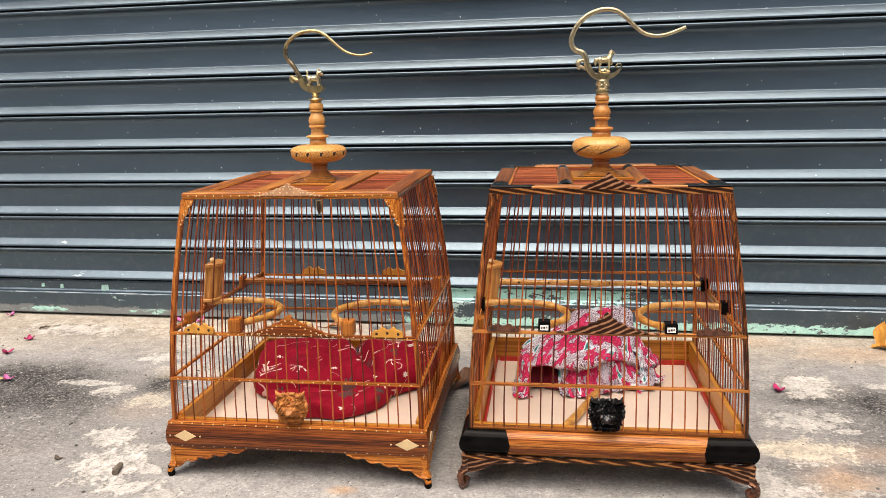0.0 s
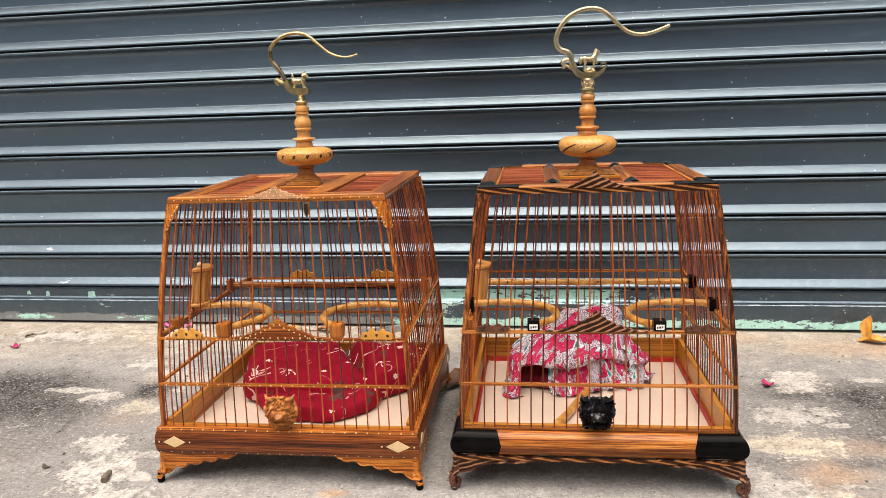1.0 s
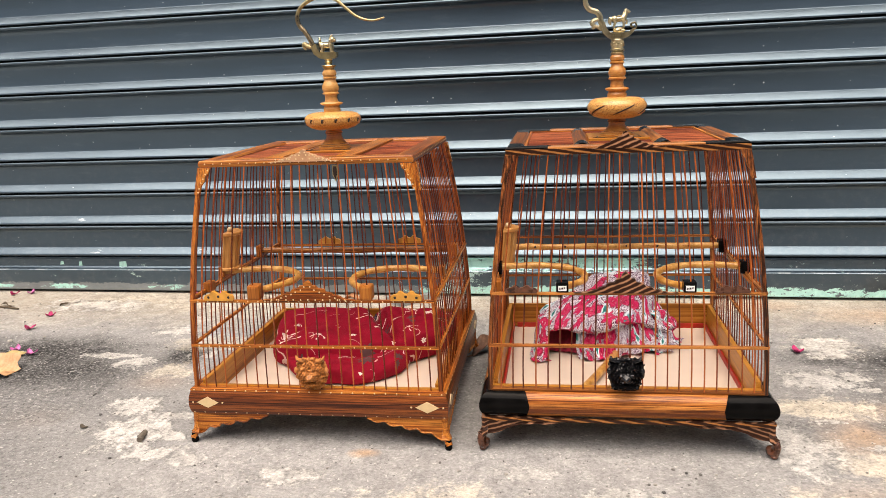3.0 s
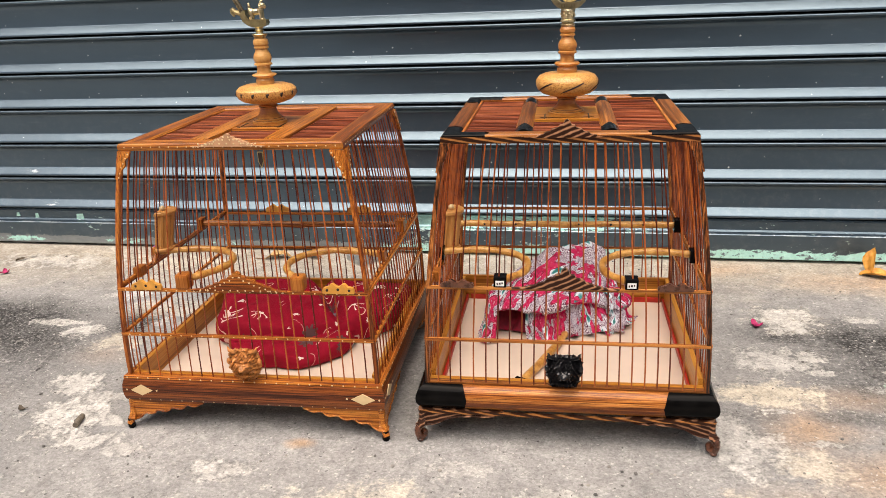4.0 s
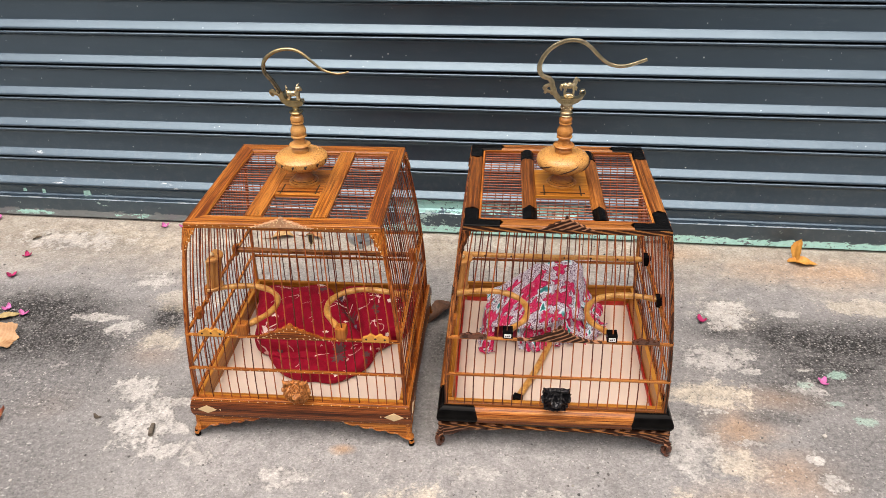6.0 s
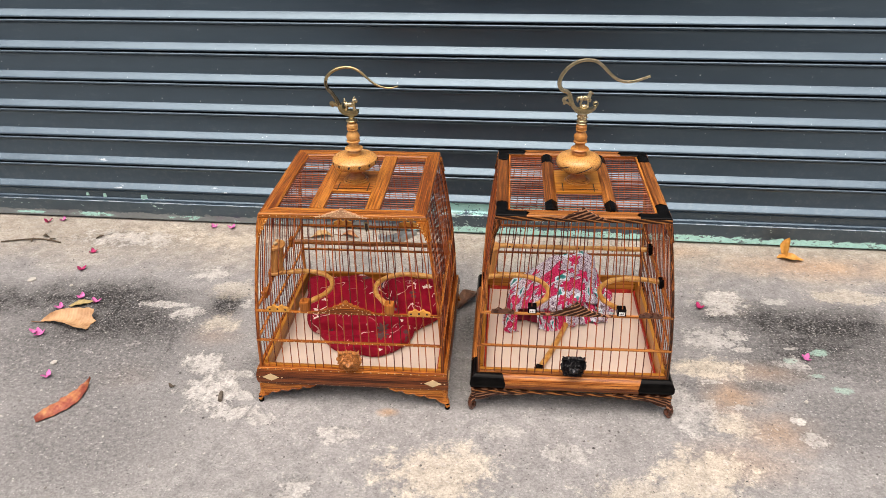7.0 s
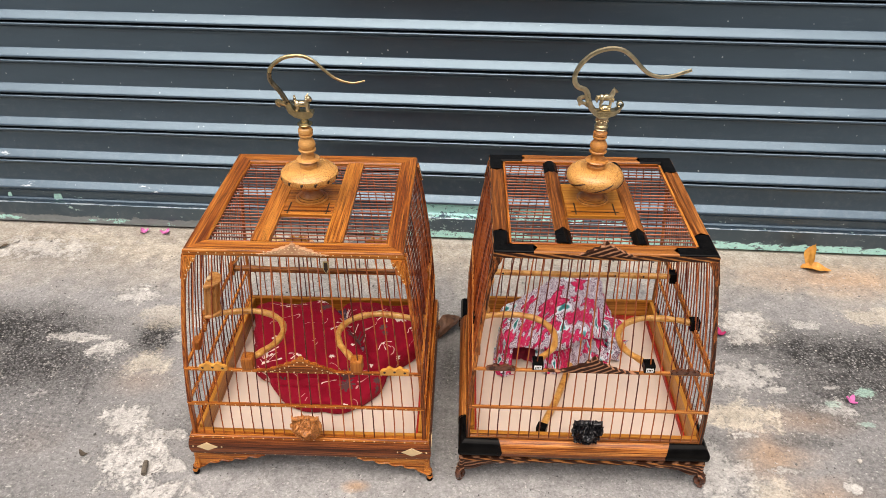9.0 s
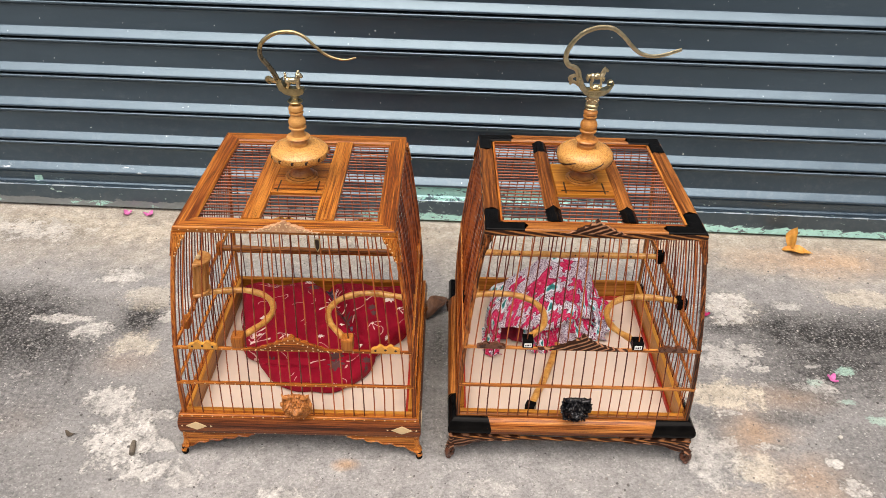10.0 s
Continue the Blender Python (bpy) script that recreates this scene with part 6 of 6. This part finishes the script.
RED_CLOTH = sprig_material("red_floral_cotton", (0.275, 0.004, 0.020), "sprig")
red_cloth = cloth_part("folded_cloth", pillow([(0.030, 0.321), (0.036, 0.326), (0.10, 0.326), (0.19, 0.326), (0.27, 0.326), (0.334, 0.329), (0.339, 0.324), (0.340, 0.27), (0.335, 0.214), (0.300, 0.176), (0.268, 0.150), (0.20, 0.134), (0.125, 0.131), (0.080, 0.142), (0.072, 0.150), (0.058, 0.200), (0.046, 0.26)], (0.19, 0.235), red_top, 4.0), RED_CLOTH, thick=0.0)
tagged(red_cloth, "folded crimson floral cloth heaped on the cage tray", "cloth")
cloth_part("lower_fold", pillow([(0.092, 0.152), (0.100, 0.128), (0.117, 0.106), (0.144, 0.085), (0.19, 0.078), (0.240, 0.086), (0.266, 0.108), (0.283, 0.150), (0.268, 0.182), (0.19, 0.190), (0.115, 0.182)], (0.19, 0.130), red_lobe, 11.0, wrinkle=0.0045), RED_CLOTH, red_cloth, thick=0.0)
# violet lining whose near-black tones include the shade inside the fold
LINING, lnt, lbs = material("violet_lining")
ltc = node(lnt, "ShaderNodeTexCoord").outputs["Object"]
lnt.links.new(ramp(lnt, noise_tex(lnt, ltc, 130.0, 5.0, 0.75), [(0.42, (0.010, 0.006, 0.016)), (0.52, (0.055, 0.024, 0.045)), (0.60, (0.20, 0.12, 0.16)), (0.70, (0.42, 0.30, 0.34))]), lbs.inputs["Base Color"])
lbs.inputs["Roughness"].default_value = 0.6
bm = bmesh.new()
n, rows = 40, []
for j in range(n + 1):
    y = 0.162 + 0.150 * j / n
    row = []
    for i in range(13):
        x = fold_line(y) + (i - 6) * (0.0017 + 0.0009 * math.sin(math.pi * j / n))
        row.append(bm.verts.new((x, y, 0.0535 + 0.0205 + 0.0006 * (i - 6) ** 2 * 0.3 + 0.0045 * noise.noise((x * 150, y * 55, 3.0)) + 0.0020 * math.sin(y * 420 + 2 * math.sin(x * 300)))))
    rows.append(row)
for j in range(n):
    for i in range(12):
        bm.faces.new((rows[j][i], rows[j][i + 1], rows[j + 1][i + 1], rows[j + 1][i]))
cloth_part("lining", bm, LINING, red_cloth, 0.001, "violet lining in the open fold, darkened with painted shade")

PINK_CLOTH = sprig_material("pink_floral_cotton", (0.7, 0.65, 0.7), "bouquet")
HEM = [(0.478, 0.196, 0.098), (0.506, 0.194, 0.101), (0.538, 0.196, 0.097), (0.572, 0.203, 0.103), (0.604, 0.212, 0.106), (0.632, 0.226, 0.098), (0.652, 0.240, 0.088)]
pink_cloth = cloth_part("folded_cloth", draped([
    [(0.480, 0.315, 0.056), (0.522, 0.345, 0.056), (0.566, 0.350, 0.056), (0.602, 0.350, 0.056), (0.634, 0.350, 0.056), (0.658, 0.332, 0.056), (0.668, 0.300, 0.056)],
    [(0.474, 0.298, 0.090), (0.516, 0.327, 0.116), (0.566, 0.332, 0.143), (0.602, 0.333, 0.150), (0.636, 0.332, 0.147), (0.656, 0.315, 0.114), (0.662, 0.290, 0.092)],
    [(0.471, 0.262, 0.098), (0.510, 0.280, 0.119), (0.556, 0.288, 0.139), (0.600, 0.292, 0.145), (0.634, 0.295, 0.137), (0.650, 0.287, 0.107), (0.661, 0.275, 0.090)],
    [(0.473, 0.226, 0.101), (0.508, 0.232, 0.113), (0.546, 0.238, 0.122), (0.587, 0.245, 0.130), (0.620, 0.256, 0.120), (0.645, 0.260, 0.101), (0.659, 0.262, 0.088)],
    HEM,
    [(x + 0.001, y + 0.010, z - 0.011) for x, y, z in HEM],
], 14.0, 0.0036, 130, 80), PINK_CLOTH)
tagged(pink_cloth, "crumpled pink and white floral cloth heaped on the cage tray", "cloth")
# the strip that hangs down beside the hollow, and its turned-out foot
cloth_part("hanging_edge", draped([
    [(0.470, 0.262, 0.098), (0.472, 0.226, 0.101), (0.478, 0.197, 0.097), (0.487, 0.194, 0.098)],
    [(0.466, 0.258, 0.080), (0.467, 0.222, 0.080), (0.474, 0.190, 0.078), (0.486, 0.189, 0.080)],
    [(0.465, 0.252, 0.056), (0.463, 0.214, 0.056), (0.467, 0.180, 0.055), (0.485, 0.180, 0.055)],
    [(0.460, 0.246, 0.055), (0.458, 0.206, 0.055), (0.466, 0.173, 0.055), (0.490, 0.176, 0.055)],
], 21.0, 0.0020, 60, 40, 0.0020, 4.0), PINK_CLOTH, pink_cloth)
# the gathers under the hem
cloth_part("gathered_fold", draped([
    [(0.528, 0.212, 0.094), (0.556, 0.212, 0.094), (0.588, 0.220, 0.098), (0.622, 0.232, 0.095), (0.650, 0.248, 0.086)],
    [(0.526, 0.206, 0.078), (0.554, 0.204, 0.080), (0.588, 0.212, 0.084), (0.624, 0.226, 0.084), (0.656, 0.242, 0.078)],
    [(0.528, 0.198, 0.066), (0.556, 0.196, 0.067), (0.590, 0.206, 0.070), (0.628, 0.220, 0.071), (0.664, 0.236, 0.068)],
    [(0.532, 0.188, 0.055), (0.558, 0.182, 0.055), (0.594, 0.198, 0.056), (0.632, 0.214, 0.057), (0.672, 0.236, 0.056)],
], 33.0, 0.0035, 170, 40, 0.0075, 7.0), PINK_CLOTH, pink_cloth)
cloth_part("rumpled_corner", draped([
    [(0.640, 0.262, 0.104), (0.652, 0.282, 0.104), (0.660, 0.300, 0.088)],
    [(0.650, 0.240, 0.105), (0.668, 0.266, 0.104), (0.674, 0.292, 0.086)],
    [(0.648, 0.224, 0.088), (0.676, 0.250, 0.086), (0.680, 0.286, 0.074)],
    [(0.652, 0.232, 0.078), (0.668, 0.252, 0.076), (0.676, 0.280, 0.070)],
    [(0.646, 0.212, 0.064), (0.676, 0.234, 0.063), (0.684, 0.276, 0.060)],
    [(0.652, 0.208, 0.055), (0.684, 0.246, 0.055), (0.690, 0.272, 0.055)],
], 45.0, 0.0060, 70, 60, 0.0060, 3.0), PINK_CLOTH, pink_cloth)
# crimson inner face seen in the hollow
cloth_part("inner_face", draped([
    [(0.478, 0.236, 0.098), (0.500, 0.238, 0.098), (0.530, 0.236, 0.096)],
    [(0.478, 0.232, 0.076), (0.502, 0.234, 0.076), (0.532, 0.228, 0.076)],
    [(0.476, 0.214, 0.055), (0.500, 0.216, 0.055), (0.530, 0.208, 0.055)],
], 52.0, 0.0030, 40, 24, 0.003, 2.0), plain("crimson_inner_cotton", (0.20, 0.006, 0.022), 0.8, spread=0.5, scale=90), pink_cloth, label="crimson inner face of the cloth")

stick = thing("loose_perch", (0, 0, 0), "loose rattan perch with a black end lying on the cage tray", "perch")
part("rod", sweep([(0.527, 0.058, 0.0580), (0.550, 0.108, 0.0583), (0.570, 0.160, 0.0580), (0.592, 0.225, 0.0580)], [0.0056, 0.0058, 0.0056, 0.0055], 12), RATTAN, stick, smooth=True)
cap = box(-0.0075, 0.0075, -0.006, 0.006, -0.0058, 0.0068, bevel=0.001)
for v in cap.verts:
    v.co = Matrix.Rotation(radians(-24), 3, "Z") @ v.co + Vector((0.5265, 0.056, 0.0580))
part("black_end", cap, EBONY, stick, "black end block")


# ---- litter on the slab ----
def leaf_mesh(length, width, curl, fold, seed, tip=0.15, bend=0.0, wedge=False, folded=False):
    """A dry leaf along x, thin but with two sides, curled along and across."""
    bm = bmesh.new()
    n, m = 22, 10
    top, low = [], []
    for i in range(n + 1):
        t = i / n
        w = width * (math.sin(math.pi * min(1.0, t * 1.02 + 0.015)) ** 0.8) * (1 - 0.35 * t)
        if wedge:
            w = width * (0.06 + 0.94 * t ** 0.75) * (1 if t < 0.95 else 0.9)
        w *= 1 + 0.12 * noise.noise((t * 9, seed, 0.0))
        a, b = [], []
        for j in range(m + 1):
            s = 2 * j / m - 1
            x = length * t + (0.010 * noise.noise((s * 2.5, seed, 4.0)) if wedge and t > 0.9 else 0.0)
            y = 0.5 * w * s + 0.006 * math.sin(t * 3 + seed) + bend * math.sin(math.pi * t)
            z = curl * math.sin(math.pi * t) + fold * abs(s) ** 1.6 * w + 0.004 * noise.noise((x * 60, y * 90, seed)) + tip * length * max(0.0, t - 0.8)
            if folded:
                # one half lies on the other, with a frayed edge
                q = abs(s)
                y = w * q * (0.5 + 0.12 * noise.noise((t * 14, seed, s))) + bend * math.sin(math.pi * t)
                z = (0.002 if s < 0 else 0.003 + 0.011 * math.sin(1.9 * q) * (1 - 0.5 * t)) + 0.003 * noise.noise((t * 12, s * 3, seed)) + tip * length * max(0.0, t - 0.8)
            a.append(bm.verts.new((x, y, z + 0.0006)))
            b.append(bm.verts.new((x, y, z)))
        top.append(a)
        low.append(b)
    for i in range(n):
        for j in range(m):
            bm.faces.new((top[i][j], top[i][j + 1], top[i + 1][j + 1], top[i + 1][j]))
            bm.faces.new((low[i][j], low[i + 1][j], low[i + 1][j + 1], low[i][j + 1]))
        for j in (0, m):
            bm.faces.new((top[i][j], top[i + 1][j], low[i + 1][j], low[i][j]))
    for i in (0, n):
        for j in range(m):
            bm.faces.new((top[i][j], top[i][j + 1], low[i][j + 1], low[i][j]))
    return bm


def dry_leaf(at, rz, length, width, curl, fold, colours, label, seed, rx=0.0, ry=0.0, stalk=True, tip=0.15, bend=0.0, wedge=False, folded=False):
    bm = leaf_mesh(length, width, curl, fold, seed, tip, bend, wedge, folded)
    m, nt, bs = material("dry_leaf")
    tc = node(nt, "ShaderNodeTexCoord")
    n1 = noise_tex(nt, tc.outputs["Object"], 45.0, 5.0, 0.65)
    mp = node(nt, "ShaderNodeMapping", {"Vector": tc.outputs["Object"], "Rotation": (0, 0, 0.5), "Scale": (1.0, 0.25, 1.0)})
    vein = node(nt, "ShaderNodeTexWave", {"Vector": mp.outputs[0], "Scale": 55.0, "Distortion": 3.0, "Detail": 2.0}).outputs["Fac"]
    col = ramp(nt, n1, [(0.3, colours[0]), (0.5, colours[1]), (0.7, colours[2])])
    col = mixc(nt, maths(nt, "MULTIPLY", vein, 0.10), col, tuple(0.55 * c for c in colours[0]))
    nt.links.new(col, bs.inputs["Base Color"])
    bs.inputs["Roughness"].default_value = 0.6
    bump(nt, bs, maths(nt, "ADD", vein, n1), 0.4, 0.001)
    turn = pose(0, 0, 0, rx, ry, rz)
    for v in bm.verts:
        v.co = turn @ v.co
    low = min(v.co.z for v in bm.verts)
    for v in bm.verts:
        v.co.z -= low
    ob = part("dry_leaf", bm, m, None, smooth=True)
    ob.location = at
    tagged(ob, label, "leaf")
    if stalk:
        d = turn.to_3x3()
        pts = [d @ Vector(p) - Vector((0, 0, low)) for p in ((0.003, 0, curl * 0.02), (-0.010, 0.001, 0.0005), (-0.022, 0.004, 0.0008))]
        pts = [Vector((p.x, p.y, max(0.0012, p.z))) for p in pts]
        part("stalk", sweep(pts, [0.0014, 0.0011, 0.0009], 6), plain("leaf_stalk", (0.20, 0.11, 0.06), 0.7), ob)
    return ob


dry_leaf((-0.555, 0.222, 0.001), 4, 0.118, 0.062, 0.012, 0.28, ((0.33, 0.17, 0.075), (0.50, 0.30, 0.15), (0.58, 0.38, 0.21)), "large curled tan dry leaf lying on the slab", 1.0, rx=18, wedge=True)
dry_leaf((-0.386, -0.087, 0.001), 71, 0.130, 0.060, 0.006, 0.80, ((0.17, 0.035, 0.025), (0.34, 0.085, 0.05), (0.58, 0.27, 0.10)), "folded reddish-orange dry leaf lying on the slab", 2.0, rx=0, bend=-0.026, stalk=False, folded=True)
dry_leaf((1.128, 0.603, 0.001), -12, 0.062, 0.034, 0.006, 0.20, ((0.45, 0.17, 0.02), (0.58, 0.26, 0.04), (0.65, 0.36, 0.08)), "folded orange dry leaf standing near the shutter", 3.0, stalk=False)
dry_leaf((1.144, 0.612, 0.001), 20, 0.050, 0.036, 0.004, 0.15, ((0.45, 0.18, 0.02), (0.60, 0.29, 0.05), (0.66, 0.38, 0.09)), "upright half of an orange dry leaf near the shutter", 5.0, ry=-68, stalk=False)
dry_leaf((-0.525, 0.292, 0.001), 12, 0.055, 0.022, 0.003, 0.25, ((0.20, 0.17, 0.05), (0.38, 0.28, 0.11), (0.45, 0.35, 0.16)), "small olive-yellow dry leaf among fallen petals", 4.0, stalk=False)
dry_leaf((-0.050, 0.640, 0.001), 8, 0.060, 0.030, 0.006, 0.25, ((0.25, 0.13, 0.05), (0.46, 0.29, 0.11), (0.55, 0.38, 0.18)), "tan dry leaf at the foot of the shutter", 6.0)
dry_leaf((0.030, 0.655, 0.001), -6, 0.050, 0.026, 0.006, 0.25, ((0.16, 0.05, 0.02), (0.33, 0.14, 0.05), (0.42, 0.22, 0.10)), "brown dry leaf at the foot of the shutter", 8.0)

dry_leaf((0.352, 0.330, 0.001), 55, 0.085, 0.040, 0.014, 0.30, ((0.05, 0.022, 0.012), (0.12, 0.055, 0.03), (0.20, 0.10, 0.055)), "dark brown dry leaf between the cages", 10.0)


def petal_cluster(seed):
    rng = random.Random(seed)
    bm = bmesh.new()
    for k in range(3):
        a = 2.1 * k + rng.uniform(-0.3, 0.3)
        L, W = rng.uniform(0.009, 0.014), rng.uniform(0.008, 0.012)
        rows = []
        for i in range(8):
            t = i / 7
            w = W * math.sin(math.pi * min(1.0, 0.12 + 0.86 * t)) ** 0.7
            row = []
            for j in range(6):
                s = 2 * j / 5 - 1
                x, y = L * t, 0.5 * w * s
                z = 0.0012 + 0.005 * t * t + 0.003 * s * s * t + 0.0022 * noise.noise((x * 200, y * 200, seed + k))
                row.append(bm.verts.new((x * math.cos(a) - y * math.sin(a), x * math.sin(a) + y * math.cos(a), max(0.0004, z))))
            rows.append(row)
        for i in range(7):
            for j in range(5):
                bm.faces.new((rows[i][j], rows[i][j + 1], rows[i + 1][j + 1], rows[i + 1][j]))
    return bm


PETAL = plain("magenta_petal", (0.58, 0.15, 0.38), 0.55, spread=0.4, scale=110)
PETAL_DARK = plain("dry_magenta_petal", (0.36, 0.015, 0.10), 0.6, spread=0.45, scale=110)
FALLEN = [(-0.590, 0.531, 1), (-0.577, 0.446, 1), (-0.538, 0.280, 0), (-0.470, 0.308, 0), (-0.512, 0.322, 0), (-0.532, 0.178, 0), (-0.545, 0.186, 0), (-0.437, 0.043, 0), (-0.800, 0.690, 1), (-0.760, 0.700, 0),
          (-0.324, 0.684, 0), (-0.275, 0.682, 0), (0.892, 0.366, 1), (1.064, 0.193, 0)]
for i, (x, y, dull) in enumerate(FALLEN):
    ob = part("fallen_petals", petal_cluster(i), PETAL_DARK if dull else PETAL, None, smooth=True)
    ob.matrix_world = pose(x, y, 0.001, 0, 0, 50 * i)
    tagged(ob, "dried dark magenta bougainvillea bract on the slab" if dull else "bright magenta bougainvillea bract on the slab", "petal", "fallen petals")

twig = part("twig_stub", sweep([(-0.0020, 0.012, 0.0042), (0.0, 0.0, 0.0046), (0.003, -0.012, 0.0042)], [0.0036, 0.0044, 0.0040], 10), plain("grey_bark", (0.13, 0.11, 0.085), 0.85, spread=0.4, scale=200), None)
twig.location = (-0.072, 0.004, 0.0)
tagged(twig, "short grey-brown broken twig on the slab", "twig")
chip = part("bark_flake", leaf_mesh(0.018, 0.011, 0.001, 0.1, 9.0), plain("dark_bark", (0.07, 0.055, 0.04), 0.85), None)
chip.location = (-0.188, 0.035, 0.0012)
tagged(chip, "small dark flake of bark on the slab", "bark")

bracket = thing("steel_bracket", (0.172, 0.612, 0.0), "grey steel angle bracket lying on the slab behind the cage", "bracket")
for dx, dy, L in ((0.052, 0.066, 0.084), (-0.036, 0.036, 0.055)):
    a = math.atan2(dy, dx)
    bm = box(-0.004, L, -0.006, 0.006, 0.0, 0.012, bevel=0.001)
    for v in bm.verts:
        v.co = Matrix.Rotation(a, 3, "Z") @ v.co
    part("arm", bm, STEEL, bracket)

bm = bmesh.new()
add_plate(bm, [(0.004, 0.006), (0.050, 0.062), (0.022, 0.074), (-0.032, 0.034)], lambda u, w, d: (u, w, 0.003 + d), 0.003)
part("plate", bm, plain("dull_steel", (0.20, 0.21, 0.21), 0.5, metal=0.6, spread=0.3), bracket)

straw = part("dry_twig", sweep(spline([(-0.86, 0.570, 0.003), (-0.80, 0.585, 0.004), (-0.755, 0.590, 0.003), (-0.70, 0.575, 0.003)], 4), 0.0022, 6), plain("brown_bark", (0.10, 0.075, 0.05), 0.85), None)
tagged(straw, "thin dry brown twig on the slab near the shutter", "twig")
for i, (x, y, a) in enumerate(((-0.765, 0.600, 20), (-0.735, 0.580, 80), (-0.78, 0.575, 140), (-0.62, 0.61, 10))):
    ob = part("leaf_crumb", leaf_mesh(0.020, 0.012, 0.003, 0.2, 20.0 + i), plain("dark_leaf_crumb", (0.075, 0.055, 0.035), 0.8), None)
    ob.matrix_world = pose(x, y, 0.0012, 0, 0, a)
    tagged(ob, "small dark crumb of dry leaf on the slab", "leaf", "leaf crumbs")

for x, y, a, q in ((-0.672, 0.392, 20, 0.020), (-0.447, 0.085, 70, 0.014), (-0.563, 0.373, 0, 0.008), (-0.593, 0.632, 40, 0.012), (-0.50, -0.02, 10, 0.007), (1.02, 0.06, 35, 0.008)):
    bm = bmesh.new()
    add_plate(bm, [(-q / 2, -q * 0.3), (q * 0.1, -q * 0.42), (q / 2, -q * 0.1), (q * 0.35, q * 0.35), (-q * 0.3, q * 0.4)], lambda u, w, d: (u, w, d), 0.003)
    ob = part("cement_chip", bm, plain("pale_cement", (0.46, 0.44, 0.40), 0.9, spread=0.2, scale=150), None)
    ob.matrix_world = pose(x, y, 0.0012, 0, 0, a)
    tagged(ob, "small pale chip of cement on the slab", "cement chip", "cement chips")

# grit on the slab
rng = random.Random(5)
bm = bmesh.new()
for k in range(1500):
    x, y = rng.uniform(-0.95, 1.5), rng.uniform(-0.35, 0.66)
    if abs(x - 0.38) < 0.42 and 0.0 < y < 0.4:
        continue
    r = rng.choice((0.0007, 0.0009, 0.0011, 0.0016)) * rng.uniform(0.8, 1.5)
    q = bmesh.ops.create_icosphere(bm, subdivisions=1, radius=r)
    for v in q["verts"]:
        v.co = Vector((v.co.x * rng.uniform(0.8, 1.4) + x, v.co.y * rng.uniform(0.8, 1.4) + y, v.co.z * 0.7 + r * 0.5))
grit_m, gnt, gbs = material("grit")
gi = node(gnt, "ShaderNodeNewGeometry")
gnt.links.new(ramp(gnt, gi.outputs["Random Per Island"], [(0.0, (0.05, 0.05, 0.05)), (0.45, (0.17, 0.16, 0.15)), (0.8, (0.32, 0.30, 0.27)), (1.0, (0.55, 0.53, 0.5))]), gbs.inputs["Base Color"])
gbs.inputs["Roughness"].default_value = 0.85
grit_ob = part("grit", bm, grit_m, None)
tagged(grit_ob, "loose grey grit scattered on the slab", "grit", kind="stuff")
